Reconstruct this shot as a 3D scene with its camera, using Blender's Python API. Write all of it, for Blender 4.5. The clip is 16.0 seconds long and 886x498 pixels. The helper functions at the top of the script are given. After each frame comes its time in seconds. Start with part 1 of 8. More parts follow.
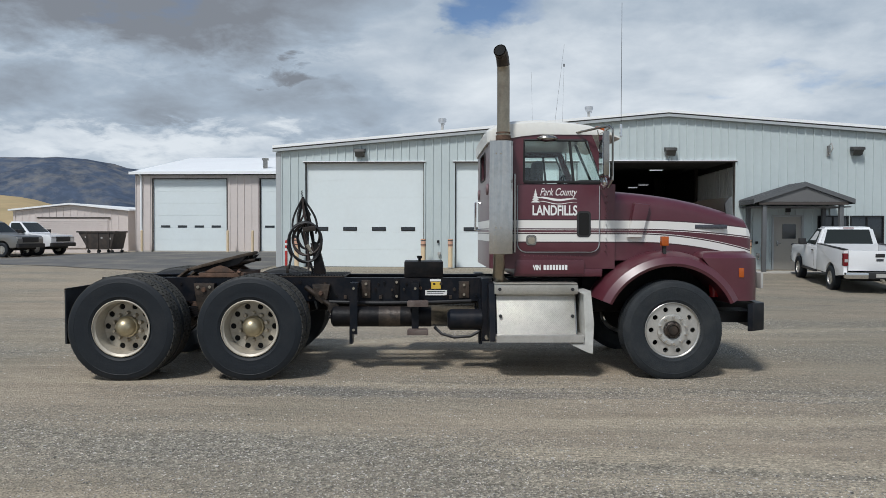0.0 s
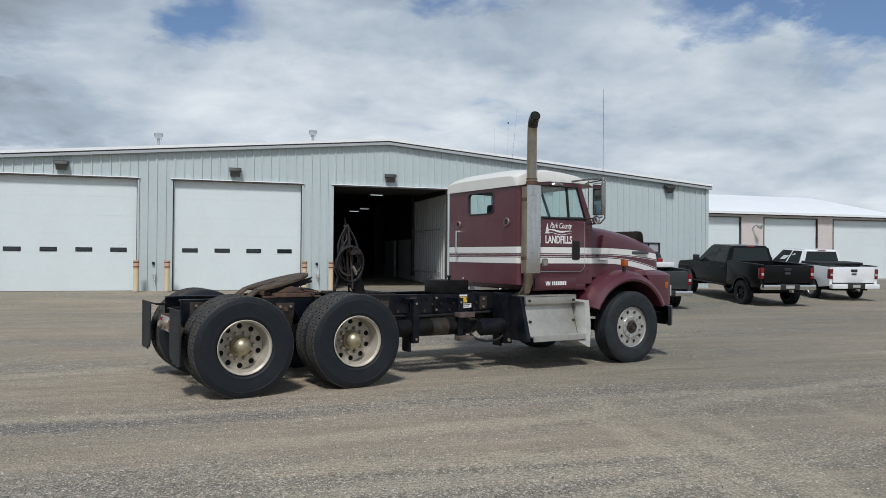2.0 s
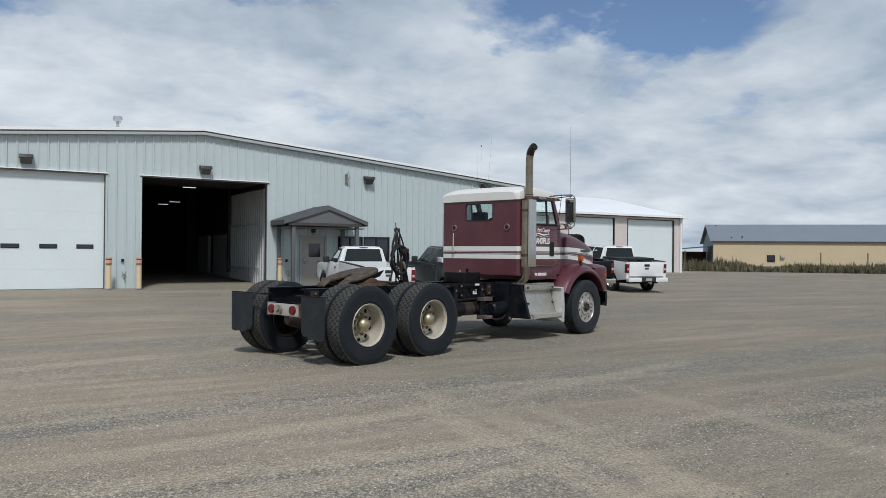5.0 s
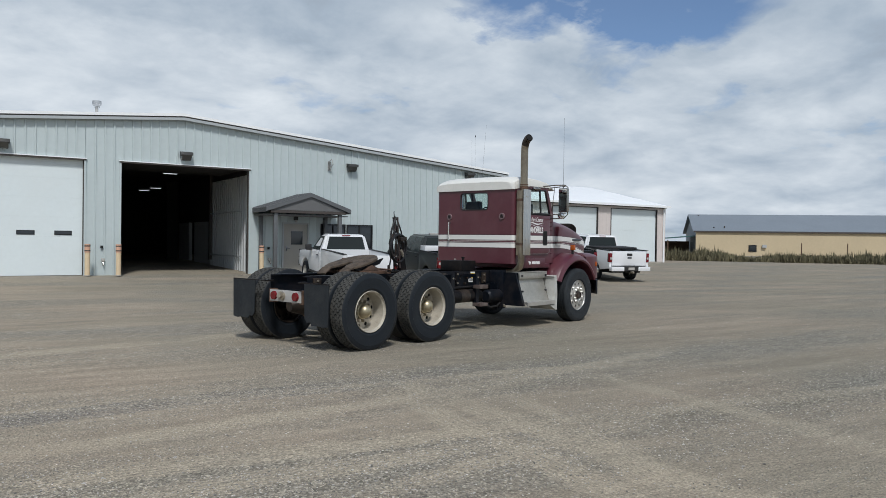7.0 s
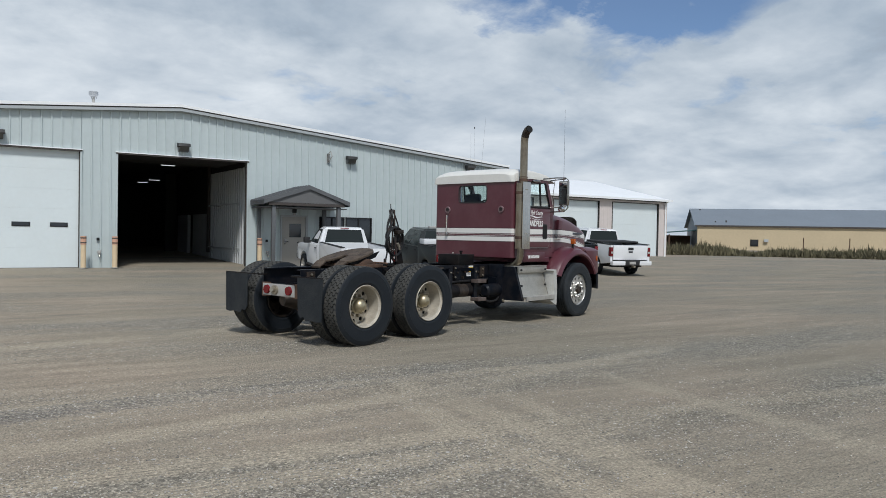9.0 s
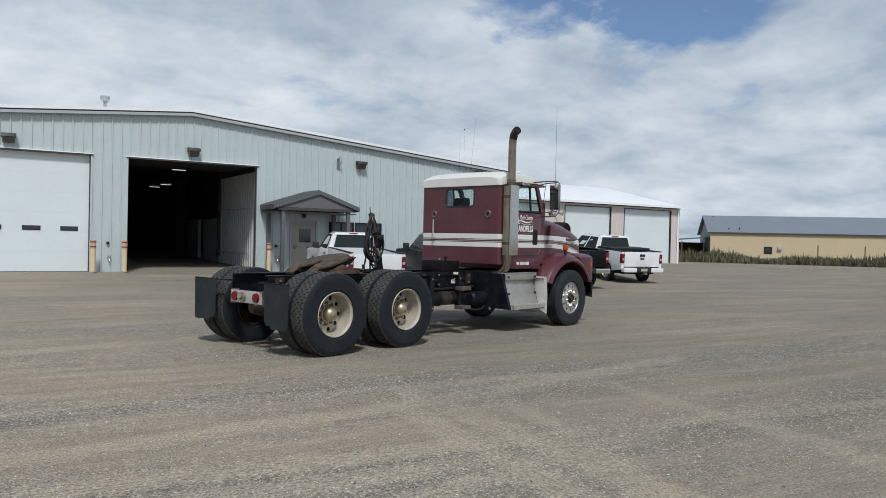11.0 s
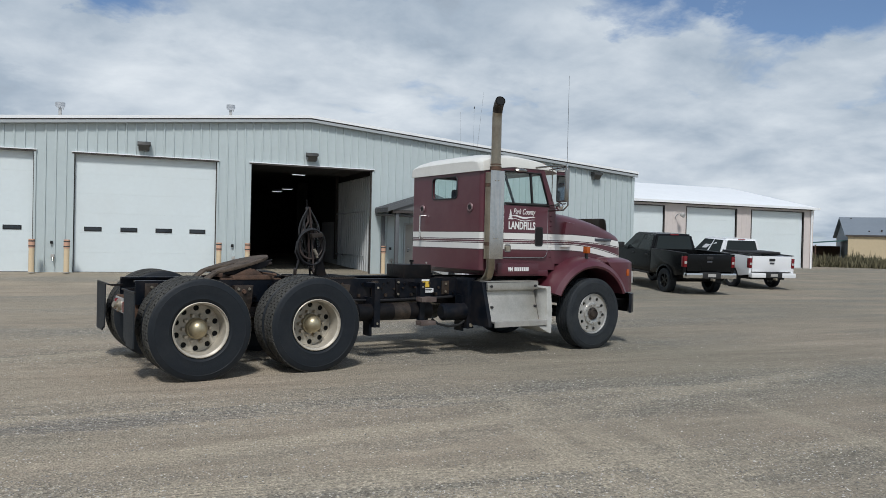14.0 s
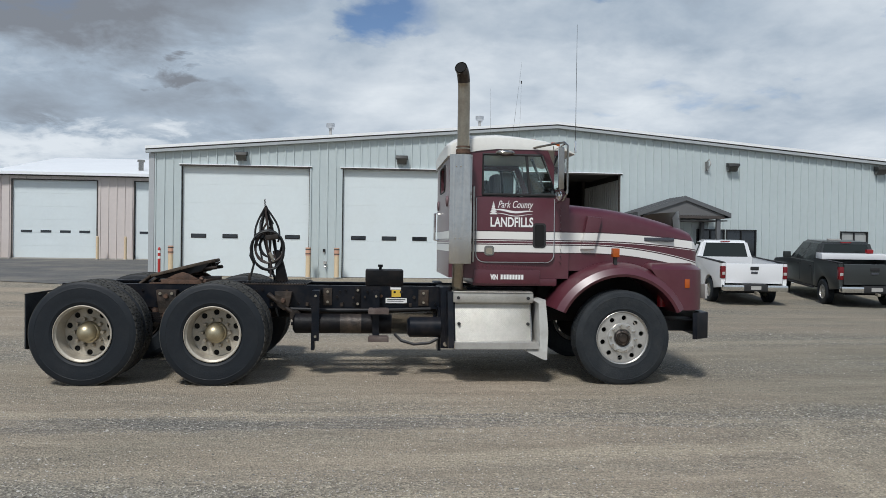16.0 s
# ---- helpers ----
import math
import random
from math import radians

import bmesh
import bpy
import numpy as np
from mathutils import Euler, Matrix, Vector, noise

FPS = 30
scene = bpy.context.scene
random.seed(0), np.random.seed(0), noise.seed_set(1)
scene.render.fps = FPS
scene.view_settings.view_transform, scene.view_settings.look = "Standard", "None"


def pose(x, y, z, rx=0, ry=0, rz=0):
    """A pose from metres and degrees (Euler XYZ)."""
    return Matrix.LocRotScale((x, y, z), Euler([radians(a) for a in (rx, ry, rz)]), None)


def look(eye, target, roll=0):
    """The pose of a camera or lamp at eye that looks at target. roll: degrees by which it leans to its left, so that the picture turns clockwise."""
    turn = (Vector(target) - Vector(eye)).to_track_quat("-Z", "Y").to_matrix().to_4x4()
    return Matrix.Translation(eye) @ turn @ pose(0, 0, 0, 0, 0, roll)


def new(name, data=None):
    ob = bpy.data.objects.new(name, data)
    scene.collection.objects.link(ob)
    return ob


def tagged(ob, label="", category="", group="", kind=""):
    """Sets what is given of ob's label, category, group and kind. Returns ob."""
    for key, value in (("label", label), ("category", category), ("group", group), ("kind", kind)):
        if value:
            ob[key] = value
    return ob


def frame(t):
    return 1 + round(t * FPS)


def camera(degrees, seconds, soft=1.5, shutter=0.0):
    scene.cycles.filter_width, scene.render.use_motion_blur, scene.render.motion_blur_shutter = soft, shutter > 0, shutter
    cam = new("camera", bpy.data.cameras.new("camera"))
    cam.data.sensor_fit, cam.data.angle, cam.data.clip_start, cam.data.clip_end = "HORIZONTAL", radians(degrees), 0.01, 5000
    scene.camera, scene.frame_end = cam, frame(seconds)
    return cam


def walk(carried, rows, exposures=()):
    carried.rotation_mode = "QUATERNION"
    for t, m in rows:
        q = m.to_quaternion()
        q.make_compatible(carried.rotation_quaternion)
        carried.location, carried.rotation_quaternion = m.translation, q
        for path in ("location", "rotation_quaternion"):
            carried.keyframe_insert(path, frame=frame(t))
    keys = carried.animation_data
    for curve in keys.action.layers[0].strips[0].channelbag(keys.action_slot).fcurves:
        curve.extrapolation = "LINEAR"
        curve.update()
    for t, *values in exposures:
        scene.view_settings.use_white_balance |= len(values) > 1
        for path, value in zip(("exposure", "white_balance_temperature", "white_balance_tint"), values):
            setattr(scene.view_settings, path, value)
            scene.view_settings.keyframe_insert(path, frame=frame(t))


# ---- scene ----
cam = camera(60.93, 16.0, soft=0.75)
PATH = [
    (0, pose(0.000, -0.000, 1.533, 88.700, -0.164, 3.594)),
    (0.5, pose(-0.058, -0.078, 1.533, 88.838, -0.346, -2.558)),
    (1, pose(-0.090, -0.137, 1.533, 89.365, -0.393, -8.277)),
    (1.5, pose(-0.122, -0.191, 1.533, 89.854, -0.401, -13.048)),
    (2, pose(-0.160, -0.199, 1.533, 90.483, -0.473, -17.419)),
    (2.5, pose(-0.208, -0.172, 1.533, 90.947, -0.468, -21.382)),
    (3, pose(-0.262, -0.136, 1.533, 91.136, -0.347, -24.829)),
    (3.5, pose(-0.294, -0.102, 1.533, 91.082, -0.230, -27.422)),
    (4, pose(-0.299, -0.069, 1.533, 90.870, -0.233, -29.208)),
    (6.5, pose(-0.237, -0.018, 1.533, 89.582, -0.831, -32.279)),
    (7, pose(-0.207, 0.002, 1.533, 89.412, -0.798, -32.430)),
    (7.5, pose(-0.188, 0.028, 1.533, 89.241, -0.823, -32.468)),
    (8, pose(-0.149, 0.072, 1.533, 89.074, -0.880, -32.423)),
    (8.5, pose(-0.077, 0.131, 1.533, 88.950, -0.966, -32.354)),
    (9, pose(-0.020, 0.183, 1.533, 88.903, -1.014, -32.341)),
    (11.5, pose(0.220, 0.321, 1.533, 89.454, -1.372, -30.894)),
    (12, pose(0.331, 0.377, 1.533, 89.449, -1.421, -30.119)),
    (12.5, pose(0.379, 0.407, 1.533, 89.406, -1.422, -29.090)),
    (13, pose(0.388, 0.443, 1.533, 89.363, -1.470, -27.664)),
    (13.5, pose(0.369, 0.480, 1.533, 89.352, -1.429, -25.587)),
    (14, pose(0.323, 0.541, 1.533, 89.353, -1.357, -22.764)),
    (14.5, pose(0.285, 0.615, 1.533, 89.407, -1.304, -19.095)),
    (15, pose(0.250, 0.696, 1.533, 89.524, -1.254, -14.761)),
    (15.5, pose(0.222, 0.753, 1.533, 89.439, -1.093, -10.080)),
    (16, pose(0.199, 0.784, 1.533, 89.479, -0.832, -4.479)),
]
walk(cam, PATH)

TRUCK_PATH = [
    (0, 1.834, 9.254, 5.01),
    (0.5, 2.863, 9.608, 7.73),
    (1, 3.798, 9.961, 10.29),
    (1.5, 4.687, 10.339, 12.35),
    (2, 5.569, 10.706, 13.77),
    (2.5, 6.439, 11.042, 14.77),
    (3, 7.289, 11.324, 15.53),
    (3.5, 7.979, 11.591, 15.96),
    (4, 8.557, 11.867, 16.20),
    (5, 9.424, 12.199, 16.76),
    (5.7, 9.720, 12.313, 16.96),
    (6.2, 9.814, 12.349, 17.02),
    (6.5, 9.814, 12.349, 17.02),
    (7, 9.814, 12.349, 17.02),
    (7.5, 9.814, 12.349, 17.02),
    (8, 9.814, 12.349, 17.02),
    (8.5, 9.814, 12.349, 17.02),
    (9, 9.814, 12.349, 17.02),
    (9.5, 9.814, 12.349, 17.02),
    (10.2, 9.729, 12.329, 16.98),
    (10.7, 9.474, 12.271, 16.86),
    (11.1, 9.209, 12.210, 16.74),
    (11.5, 8.937, 12.148, 16.61),
    (12, 8.591, 12.001, 16.33),
    (12.5, 8.244, 11.857, 15.86),
    (13, 7.841, 11.689, 14.89),
    (13.5, 7.257, 11.431, 13.06),
    (14, 6.517, 11.119, 10.72),
    (14.5, 5.656, 10.768, 8.02),
    (15, 4.741, 10.406, 5.33),
    (15.5, 3.829, 10.081, 2.97),
    (16, 2.849, 10.117, 0.38),
]

TRUCK_Z = -0.023      # the yard lies a little lower where the truck drives

# ---- world, sun ----
SUN_AZ, SUN_EL = 247.0, 53.0   # degrees: where the sun stands (compass-like from +x, counter-clockwise), height
world = bpy.data.worlds.new("sky")
scene.world = world
world.use_nodes = True
wn, wl = world.node_tree.nodes, world.node_tree.links
wn.clear()


def wnode(kind, **kw):
    n = wn.new(kind)
    for k, v in kw.items():
        if k == "op":
            n.operation = v
        elif k == "ins":
            for i, q in v.items():
                n.inputs[i].default_value = q
    return n


def build_world():
    sky = wn.new("ShaderNodeTexSky")
    sky.sky_type = "NISHITA"
    sky.sun_disc = False
    sky.sun_elevation = radians(SUN_EL)
    sky.sun_rotation = radians(90 - SUN_AZ)
    sky.altitude, sky.air_density, sky.dust_density, sky.ozone_density = 1500, 1.0, 0.2, 4.0
    co = wn.new("ShaderNodeTexCoord")
    sep = wn.new("ShaderNodeSeparateXYZ")
    wl.new(co.outputs["Generated"], sep.inputs[0])

    def m(op, a, b=None, c=None, clamp=False):
        n = wn.new("ShaderNodeMath")
        n.operation, n.use_clamp = op, clamp
        for i, v in enumerate((a, b, c)):
            if v is None:
                continue
            if isinstance(v, (int, float)):
                n.inputs[i].default_value = v
            else:
                wl.new(v, n.inputs[i])
        return n.outputs[0]

    up = m("MAXIMUM", sep.outputs[2], 0.0)
    den = m("ADD", up, 0.27)
    px, py = m("DIVIDE", sep.outputs[0], den), m("DIVIDE", sep.outputs[1], den)
    flat = wn.new("ShaderNodeCombineXYZ")
    wl.new(px, flat.inputs[0]), wl.new(py, flat.inputs[1])

    def noise_at(scale, detail, rough, shift, distort=0.0):
        mp = wn.new("ShaderNodeMapping")
        mp.inputs["Location"].default_value = shift
        wl.new(flat.outputs[0], mp.inputs[0])
        n = wn.new("ShaderNodeTexNoise")
        n.inputs["Scale"].default_value, n.inputs["Detail"].default_value = scale, detail
        n.inputs["Roughness"].default_value, n.inputs["Distortion"].default_value = rough, distort
        wl.new(mp.outputs[0], n.inputs["Vector"])
        return n.outputs[0]

    fine = noise_at(5.0, 8, 0.56, (7.1, -3.2, 0), 0.25)
    # compass and height of a direction, frayed so that no patch has a smooth rim
    az_n = m("ADD", m("MULTIPLY", m("ARCTAN2", sep.outputs[1], sep.outputs[0]), 57.2958), m("MULTIPLY", m("SUBTRACT", fine, 0.5), 11.0))
    el_n = m("ADD", m("MULTIPLY", m("ARCSINE", sep.outputs[2]), 57.2958), m("MULTIPLY", m("SUBTRACT", noise_at(7.0, 8, 0.6, (1.7, 5.5, 0), 0.3), 0.5), 6.0))

    def lobe(az, el, wide, tall, amount):
        """A soft patch of sky round a compass direction and height, in degrees."""
        a = m("DIVIDE", m("SUBTRACT", az_n, az), wide)
        e = m("DIVIDE", m("SUBTRACT", el_n, el), tall)
        v = m("SUBTRACT", 1.0, m("ADD", m("MULTIPLY", a, a), m("MULTIPLY", e, e)), clamp=True)
        return m("MULTIPLY", v, amount)

    def total(parts):
        out = parts[0]
        for q in parts[1:]:
            out = m("ADD", out, q)
        return out

    big = noise_at(1.5, 7, 0.52, (2.3, 1.1, 0), 0.15)
    cover = m("ADD", m("ADD", m("MULTIPLY", big, 0.70), m("MULTIPLY", fine, 0.40)), 0.035)
    gaps = total([lobe(90.5, 17.0, 7.5, 3.6, 0.27), lobe(52, 18.2, 12, 3.6, 0.17), lobe(40, 17.0, 8, 3.5, 0.14), lobe(70, 19.5, 7, 2.0, 0.115)])
    cover = m("SUBTRACT", m("ADD", cover, m("MULTIPLY", m("SUBTRACT", 0.30, up), 0.30)), gaps)
    mask = wn.new("ShaderNodeValToRGB")
    wl.new(cover, mask.inputs[0])
    mask.color_ramp.elements[0].position, mask.color_ramp.elements[0].color = 0.40, (0.03, 0.03, 0.03, 1)
    mask.color_ramp.elements[1].position, mask.color_ramp.elements[1].color = 0.53, (1, 1, 1, 1)
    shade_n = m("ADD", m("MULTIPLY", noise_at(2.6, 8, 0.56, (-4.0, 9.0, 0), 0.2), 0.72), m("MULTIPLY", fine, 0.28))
    dark = total([lobe(115, 17.5, 19, 6.2, 0.44), lobe(114, 9.3, 22, 2.6, 0.15), lobe(80, 20.5, 12, 3.0, 0.08), lobe(105.5, 11.4, 2.6, 0.9, 0.26)])
    glare = total([lobe(78, 10.5, 22, 4.5, 0.11), lobe(112, 6.2, 16, 1.5, 0.16), lobe(44, 9.0, 24, 4.0, 0.03), lobe(48, 4.0, 40, 4.5, 0.07)])
    calm = m("ADD", m("MULTIPLY", m("SUBTRACT", shade_n, 0.5), 0.82), 0.485)
    shade_v = m("ADD", m("SUBTRACT", calm, dark), glare)
    tone = wn.new("ShaderNodeValToRGB")
    wl.new(shade_v, tone.inputs[0])
    cr = tone.color_ramp
    cr.elements[0].position, cr.elements[0].color = 0.20, (0.22, 0.245, 0.285, 1)
    cr.elements[1].position, cr.elements[1].color = 0.68, (0.725, 0.785, 0.845, 1)
    mid = cr.elements.new(0.42)
    mid.color = (0.385, 0.465, 0.560, 1)
    b1, b2 = wn.new("ShaderNodeBackground"), wn.new("ShaderNodeBackground")
    b1.inputs["Strength"].default_value = 0.10
    wl.new(sky.outputs[0], b1.inputs["Color"])
    b2.inputs["Strength"].default_value = 1.0
    wl.new(tone.outputs[0], b2.inputs["Color"])
    mix, out = wn.new("ShaderNodeMixShader"), wn.new("ShaderNodeOutputWorld")
    wl.new(mask.outputs[0], mix.inputs[0])
    wl.new(b1.outputs[0], mix.inputs[1]), wl.new(b2.outputs[0], mix.inputs[2])
    wl.new(mix.outputs[0], out.inputs[0])


build_world()
sun = new("sun", bpy.data.lights.new("sun", "SUN"))
sun.data.energy, sun.data.angle, sun.data.color = 2.78, radians(9), (0.985, 0.98, 0.965)
sd = Vector((math.cos(radians(SUN_AZ)) * math.cos(radians(SUN_EL)), math.sin(radians(SUN_AZ)) * math.cos(radians(SUN_EL)), math.sin(radians(SUN_EL))))
sun.matrix_world = look(sd * 200, (0, 0, 0))
scene.view_settings.exposure = 0.0


# ---- materials ----
def material(name, color, rough=0.6, metal=0.0, vary=0.12, scale=6.0, bump=0.0, bump_scale=40.0, spec=0.5, dirt=None, dirt_amount=0.0, dirt_scale=1.3, coat=0.0):
    """Principled surface: colour varied at two sizes, optional blotches of dirt, optional fine relief."""
    m = bpy.data.materials.new(name)
    m.use_nodes = True
    n, l = m.node_tree.nodes, m.node_tree.links
    b = n["Principled BSDF"]
    b.inputs["Roughness"].default_value, b.inputs["Metallic"].default_value = rough, metal
    b.inputs["Specular IOR Level"].default_value = spec
    b.inputs["Coat Weight"].default_value = coat
    co = n.new("ShaderNodeTexCoord")
    n1, n2 = n.new("ShaderNodeTexNoise"), n.new("ShaderNodeTexNoise")
    for q, s in ((n1, scale), (n2, scale * 9)):
        q.inputs["Scale"].default_value, q.inputs["Detail"].default_value = s, 5
        l.new(co.outputs["Object"], q.inputs["Vector"])
    add = n.new("ShaderNodeMath")
    add.operation = "ADD"
    l.new(n1.outputs[0], add.inputs[0]), l.new(n2.outputs[0], add.inputs[1])
    mr = n.new("ShaderNodeMapRange")
    mr.inputs[1].default_value, mr.inputs[2].default_value = 0.6, 1.4
    mr.inputs[3].default_value, mr.inputs[4].default_value = 1 - vary, 1 + vary
    l.new(add.outputs[0], mr.inputs[0])
    mul = n.new("ShaderNodeVectorMath")
    mul.operation = "SCALE"
    mul.inputs[0].default_value = color
    l.new(mr.outputs[0], mul.inputs["Scale"])
    col = mul.outputs[0]
    if dirt:
        n3, rp, mx = n.new("ShaderNodeTexNoise"), n.new("ShaderNodeMapRange"), n.new("ShaderNodeMix")
        n3.inputs["Scale"].default_value, n3.inputs["Detail"].default_value, n3.inputs["Roughness"].default_value = dirt_scale, 8, 0.65
        l.new(co.outputs["Object"], n3.inputs["Vector"])
        rp.inputs[1].default_value, rp.inputs[2].default_value, rp.inputs[4].default_value = 0.45, 0.7, dirt_amount
        l.new(n3.outputs[0], rp.inputs[0])
        mx.data_type = "RGBA"
        l.new(rp.outputs[0], mx.inputs[0]), l.new(col, mx.inputs[6])
        mx.inputs[7].default_value = (*dirt, 1)
        col = mx.outputs[2]
    l.new(col, b.inputs["Base Color"])
    if bump:
        bp, nb = n.new("ShaderNodeBump"), n.new("ShaderNodeTexNoise")
        nb.inputs["Scale"].default_value, nb.inputs["Detail"].default_value = bump_scale, 6
        l.new(co.outputs["Object"], nb.inputs["Vector"]), l.new(nb.outputs[0], bp.inputs["Height"])
        bp.inputs["Strength"].default_value, bp.inputs["Distance"].default_value = bump, 0.02
        l.new(bp.outputs[0], b.inputs["Normal"])
    return m


def glow(name, color, strength):
    m = material(name, color, 0.5)
    b = m.node_tree.nodes["Principled BSDF"]
    b.inputs["Emission Color"].default_value, b.inputs["Emission Strength"].default_value = (*color, 1), strength
    return m


def glass_material(name, color, alpha_like=0.75, rough=0.02):
    """Thin pane: part clear, part glossy tinted."""
    m = bpy.data.materials.new(name)
    m.use_nodes = True
    n, l = m.node_tree.nodes, m.node_tree.links
    out = n["Material Output"]
    tr, gl, mix = n.new("ShaderNodeBsdfTransparent"), n.new("ShaderNodeBsdfGlossy"), n.new("ShaderNodeMixShader")
    tr.inputs[0].default_value = (*[c * alpha_like for c in color], 1)
    gl.inputs["Roughness"].default_value = rough
    mix.inputs[0].default_value = 0.05
    l.new(tr.outputs[0], mix.inputs[1]), l.new(gl.outputs[0], mix.inputs[2])
    l.new(mix.outputs[0], out.inputs[0])
    return m


def ground_material():
    m = bpy.data.materials.new("gravel_yard")
    m.use_nodes = True
    n, l = m.node_tree.nodes, m.node_tree.links
    b = n["Principled BSDF"]
    b.inputs["Roughness"].default_value = 0.93
    b.inputs["Specular IOR Level"].default_value = 0.25
    co = n.new("ShaderNodeTexCoord")

    def noise_(scale, detail=6, rough=0.6, stretch=None, turn=0):
        q = n.new("ShaderNodeTexNoise")
        q.inputs["Scale"].default_value, q.inputs["Detail"].default_value, q.inputs["Roughness"].default_value = scale, detail, rough
        if stretch:
            mp = n.new("ShaderNodeMapping")
            mp.inputs["Scale"].default_value = stretch
            mp.inputs["Rotation"].default_value = (0, 0, radians(turn))
            l.new(co.outputs["Object"], mp.inputs[0]), l.new(mp.outputs[0], q.inputs["Vector"])
        else:
            l.new(co.outputs["Object"], q.inputs["Vector"])
        return q.outputs[0]

    def ramp(src, stops):
        r = n.new("ShaderNodeValToRGB")
        l.new(src, r.inputs[0])
        for i, (p, c) in enumerate(stops):
            e = r.color_ramp.elements[i] if i < 2 else r.color_ramp.elements.new(p)
            e.position, e.color = p, (*c, 1)
        return r.outputs[0]

    def mixc(f, a, c):
        x = n.new("ShaderNodeMix")
        x.data_type = "RGBA"
        for s, i in ((f, 0), (a, 6), (c, 7)):
            if isinstance(s, tuple):
                x.inputs[i].default_value = (*s, 1)
            elif isinstance(s, float):
                x.inputs[i].default_value = s
            else:
                l.new(s, x.inputs[i])
        return x.outputs[2]

    def mm(op, a, c=None, clamp=False):
        q = n.new("ShaderNodeMath")
        q.operation, q.use_clamp = op, clamp
        for k, s in enumerate((a, c)):
            if s is None:
                continue
            if isinstance(s, (int, float)):
                q.inputs[k].default_value = s
            else:
                l.new(s, q.inputs[k])
        return q.outputs[0]

    sep = n.new("ShaderNodeSeparateXYZ")
    l.new(co.outputs["Object"], sep.inputs[0])
    gx, gy = sep.outputs[0], sep.outputs[1]
    # wheel lanes: the same waves that sort the loose stones
    w1 = mm("SINE", mm("ADD", mm("ADD", mm("MULTIPLY", gy, 2.1), mm("MULTIPLY", gx, 0.22)), mm("MULTIPLY", mm("SINE", mm("ADD", mm("MULTIPLY", gx, 0.23), 1.0)), 1.3)))
    w2 = mm("SINE", mm("ADD", mm("SUBTRACT", mm("MULTIPLY", gy, 0.9), mm("MULTIPLY", gx, 0.30)), mm("MULTIPLY", mm("SINE", mm("MULTIPLY", gx, 0.11)), 2.0)))
    wave = mm("ADD", w1, mm("MULTIPLY", w2, 0.7))
    rough_n = mm("MULTIPLY", mm("SUBTRACT", noise_(0.8, 8, 0.68, (0.30, 1.0, 1.0), -5), 0.5), 5.0)
    lane = ramp(mm("ADD", mm("MULTIPLY", wave, 0.16), mm("ADD", mm("MULTIPLY", rough_n, 0.30), 0.5)), [(0.22, (0.0, 0.0, 0.0)), (0.58, (1.0, 1.0, 1.0))])
    patch = ramp(noise_(0.16, 6, 0.6), [(0.36, (0.0, 0.0, 0.0)), (0.62, (1.0, 1.0, 1.0))])
    stony = mixc(patch, (0.268, 0.252, 0.214), (0.300, 0.268, 0.213))
    dusty = mixc(patch, (0.300, 0.268, 0.207), (0.372, 0.312, 0.240))
    streak = ramp(noise_(2.0, 8, 0.7, (0.14, 1.0, 1.0), -8), [(0.38, (0.86, 0.86, 0.86)), (0.64, (1.13, 1.13, 1.13))])
    ms = n.new("ShaderNodeMix")
    ms.data_type, ms.blend_type = "RGBA", "MULTIPLY"
    ms.inputs[0].default_value = 1.0
    l.new(dusty, ms.inputs[6]), l.new(streak, ms.inputs[7])
    dusty = ms.outputs[2]
    base = mixc(lane, stony, dusty)
    lane2 = ramp(noise_(0.8, 6, 0.62, (0.07, 1.0, 1.0), 40), [(0.53, (0, 0, 0)), (0.66, (1, 1, 1))])
    base = mixc(mixc(0.30, (0.0, 0.0, 0.0), lane2), base, (0.35, 0.31, 0.24))
    # single wheel tracks: a worn pale bed with a crumbled darker edge
    wob = mm("MULTIPLY", mm("SUBTRACT", noise_(0.45, 4, 0.5), 0.5), 0.3)
    ragged = mm("MULTIPLY", mm("SUBTRACT", noise_(5.0, 7, 0.75), 0.5), 0.42)

    def track(ax, ay, bx, by, wide, bend=0.0, reach=2.2):
        ln = math.hypot(bx - ax, by - ay)
        nx_, ny_ = -(by - ay) / ln, (bx - ax) / ln
        d_ = mm("ADD", mm("ADD", mm("MULTIPLY", gx, nx_), mm("MULTIPLY", gy, ny_)), -(ax * nx_ + ay * ny_))
        along = mm("ADD", mm("ADD", mm("MULTIPLY", gx, ny_), mm("MULTIPLY", gy, -nx_)), -((ax + bx) / 2 * ny_ - (ay + by) / 2 * nx_))
        if bend:
            d_ = mm("ADD", d_, mm("MULTIPLY", mm("MULTIPLY", along, along), bend))
        d_ = mm("ABSOLUTE", mm("ADD", d_, wob))
        body_ = mm("SUBTRACT", 1.0, mm("MULTIPLY", mm("SUBTRACT", mm("ADD", d_, ragged), wide * 0.5), 9.0), clamp=True)
        fade = mm("MULTIPLY", mm("SUBTRACT", reach * ln / 2, mm("ABSOLUTE", along)), 0.8, clamp=True)
        ribs = mm("ADD", 0.72, mm("MULTIPLY", mm("SINE", mm("MULTIPLY", d_, 120.0)), 0.28))
        return mm("MULTIPLY", mm("MULTIPLY", body_, ribs), fade)

    beds = None
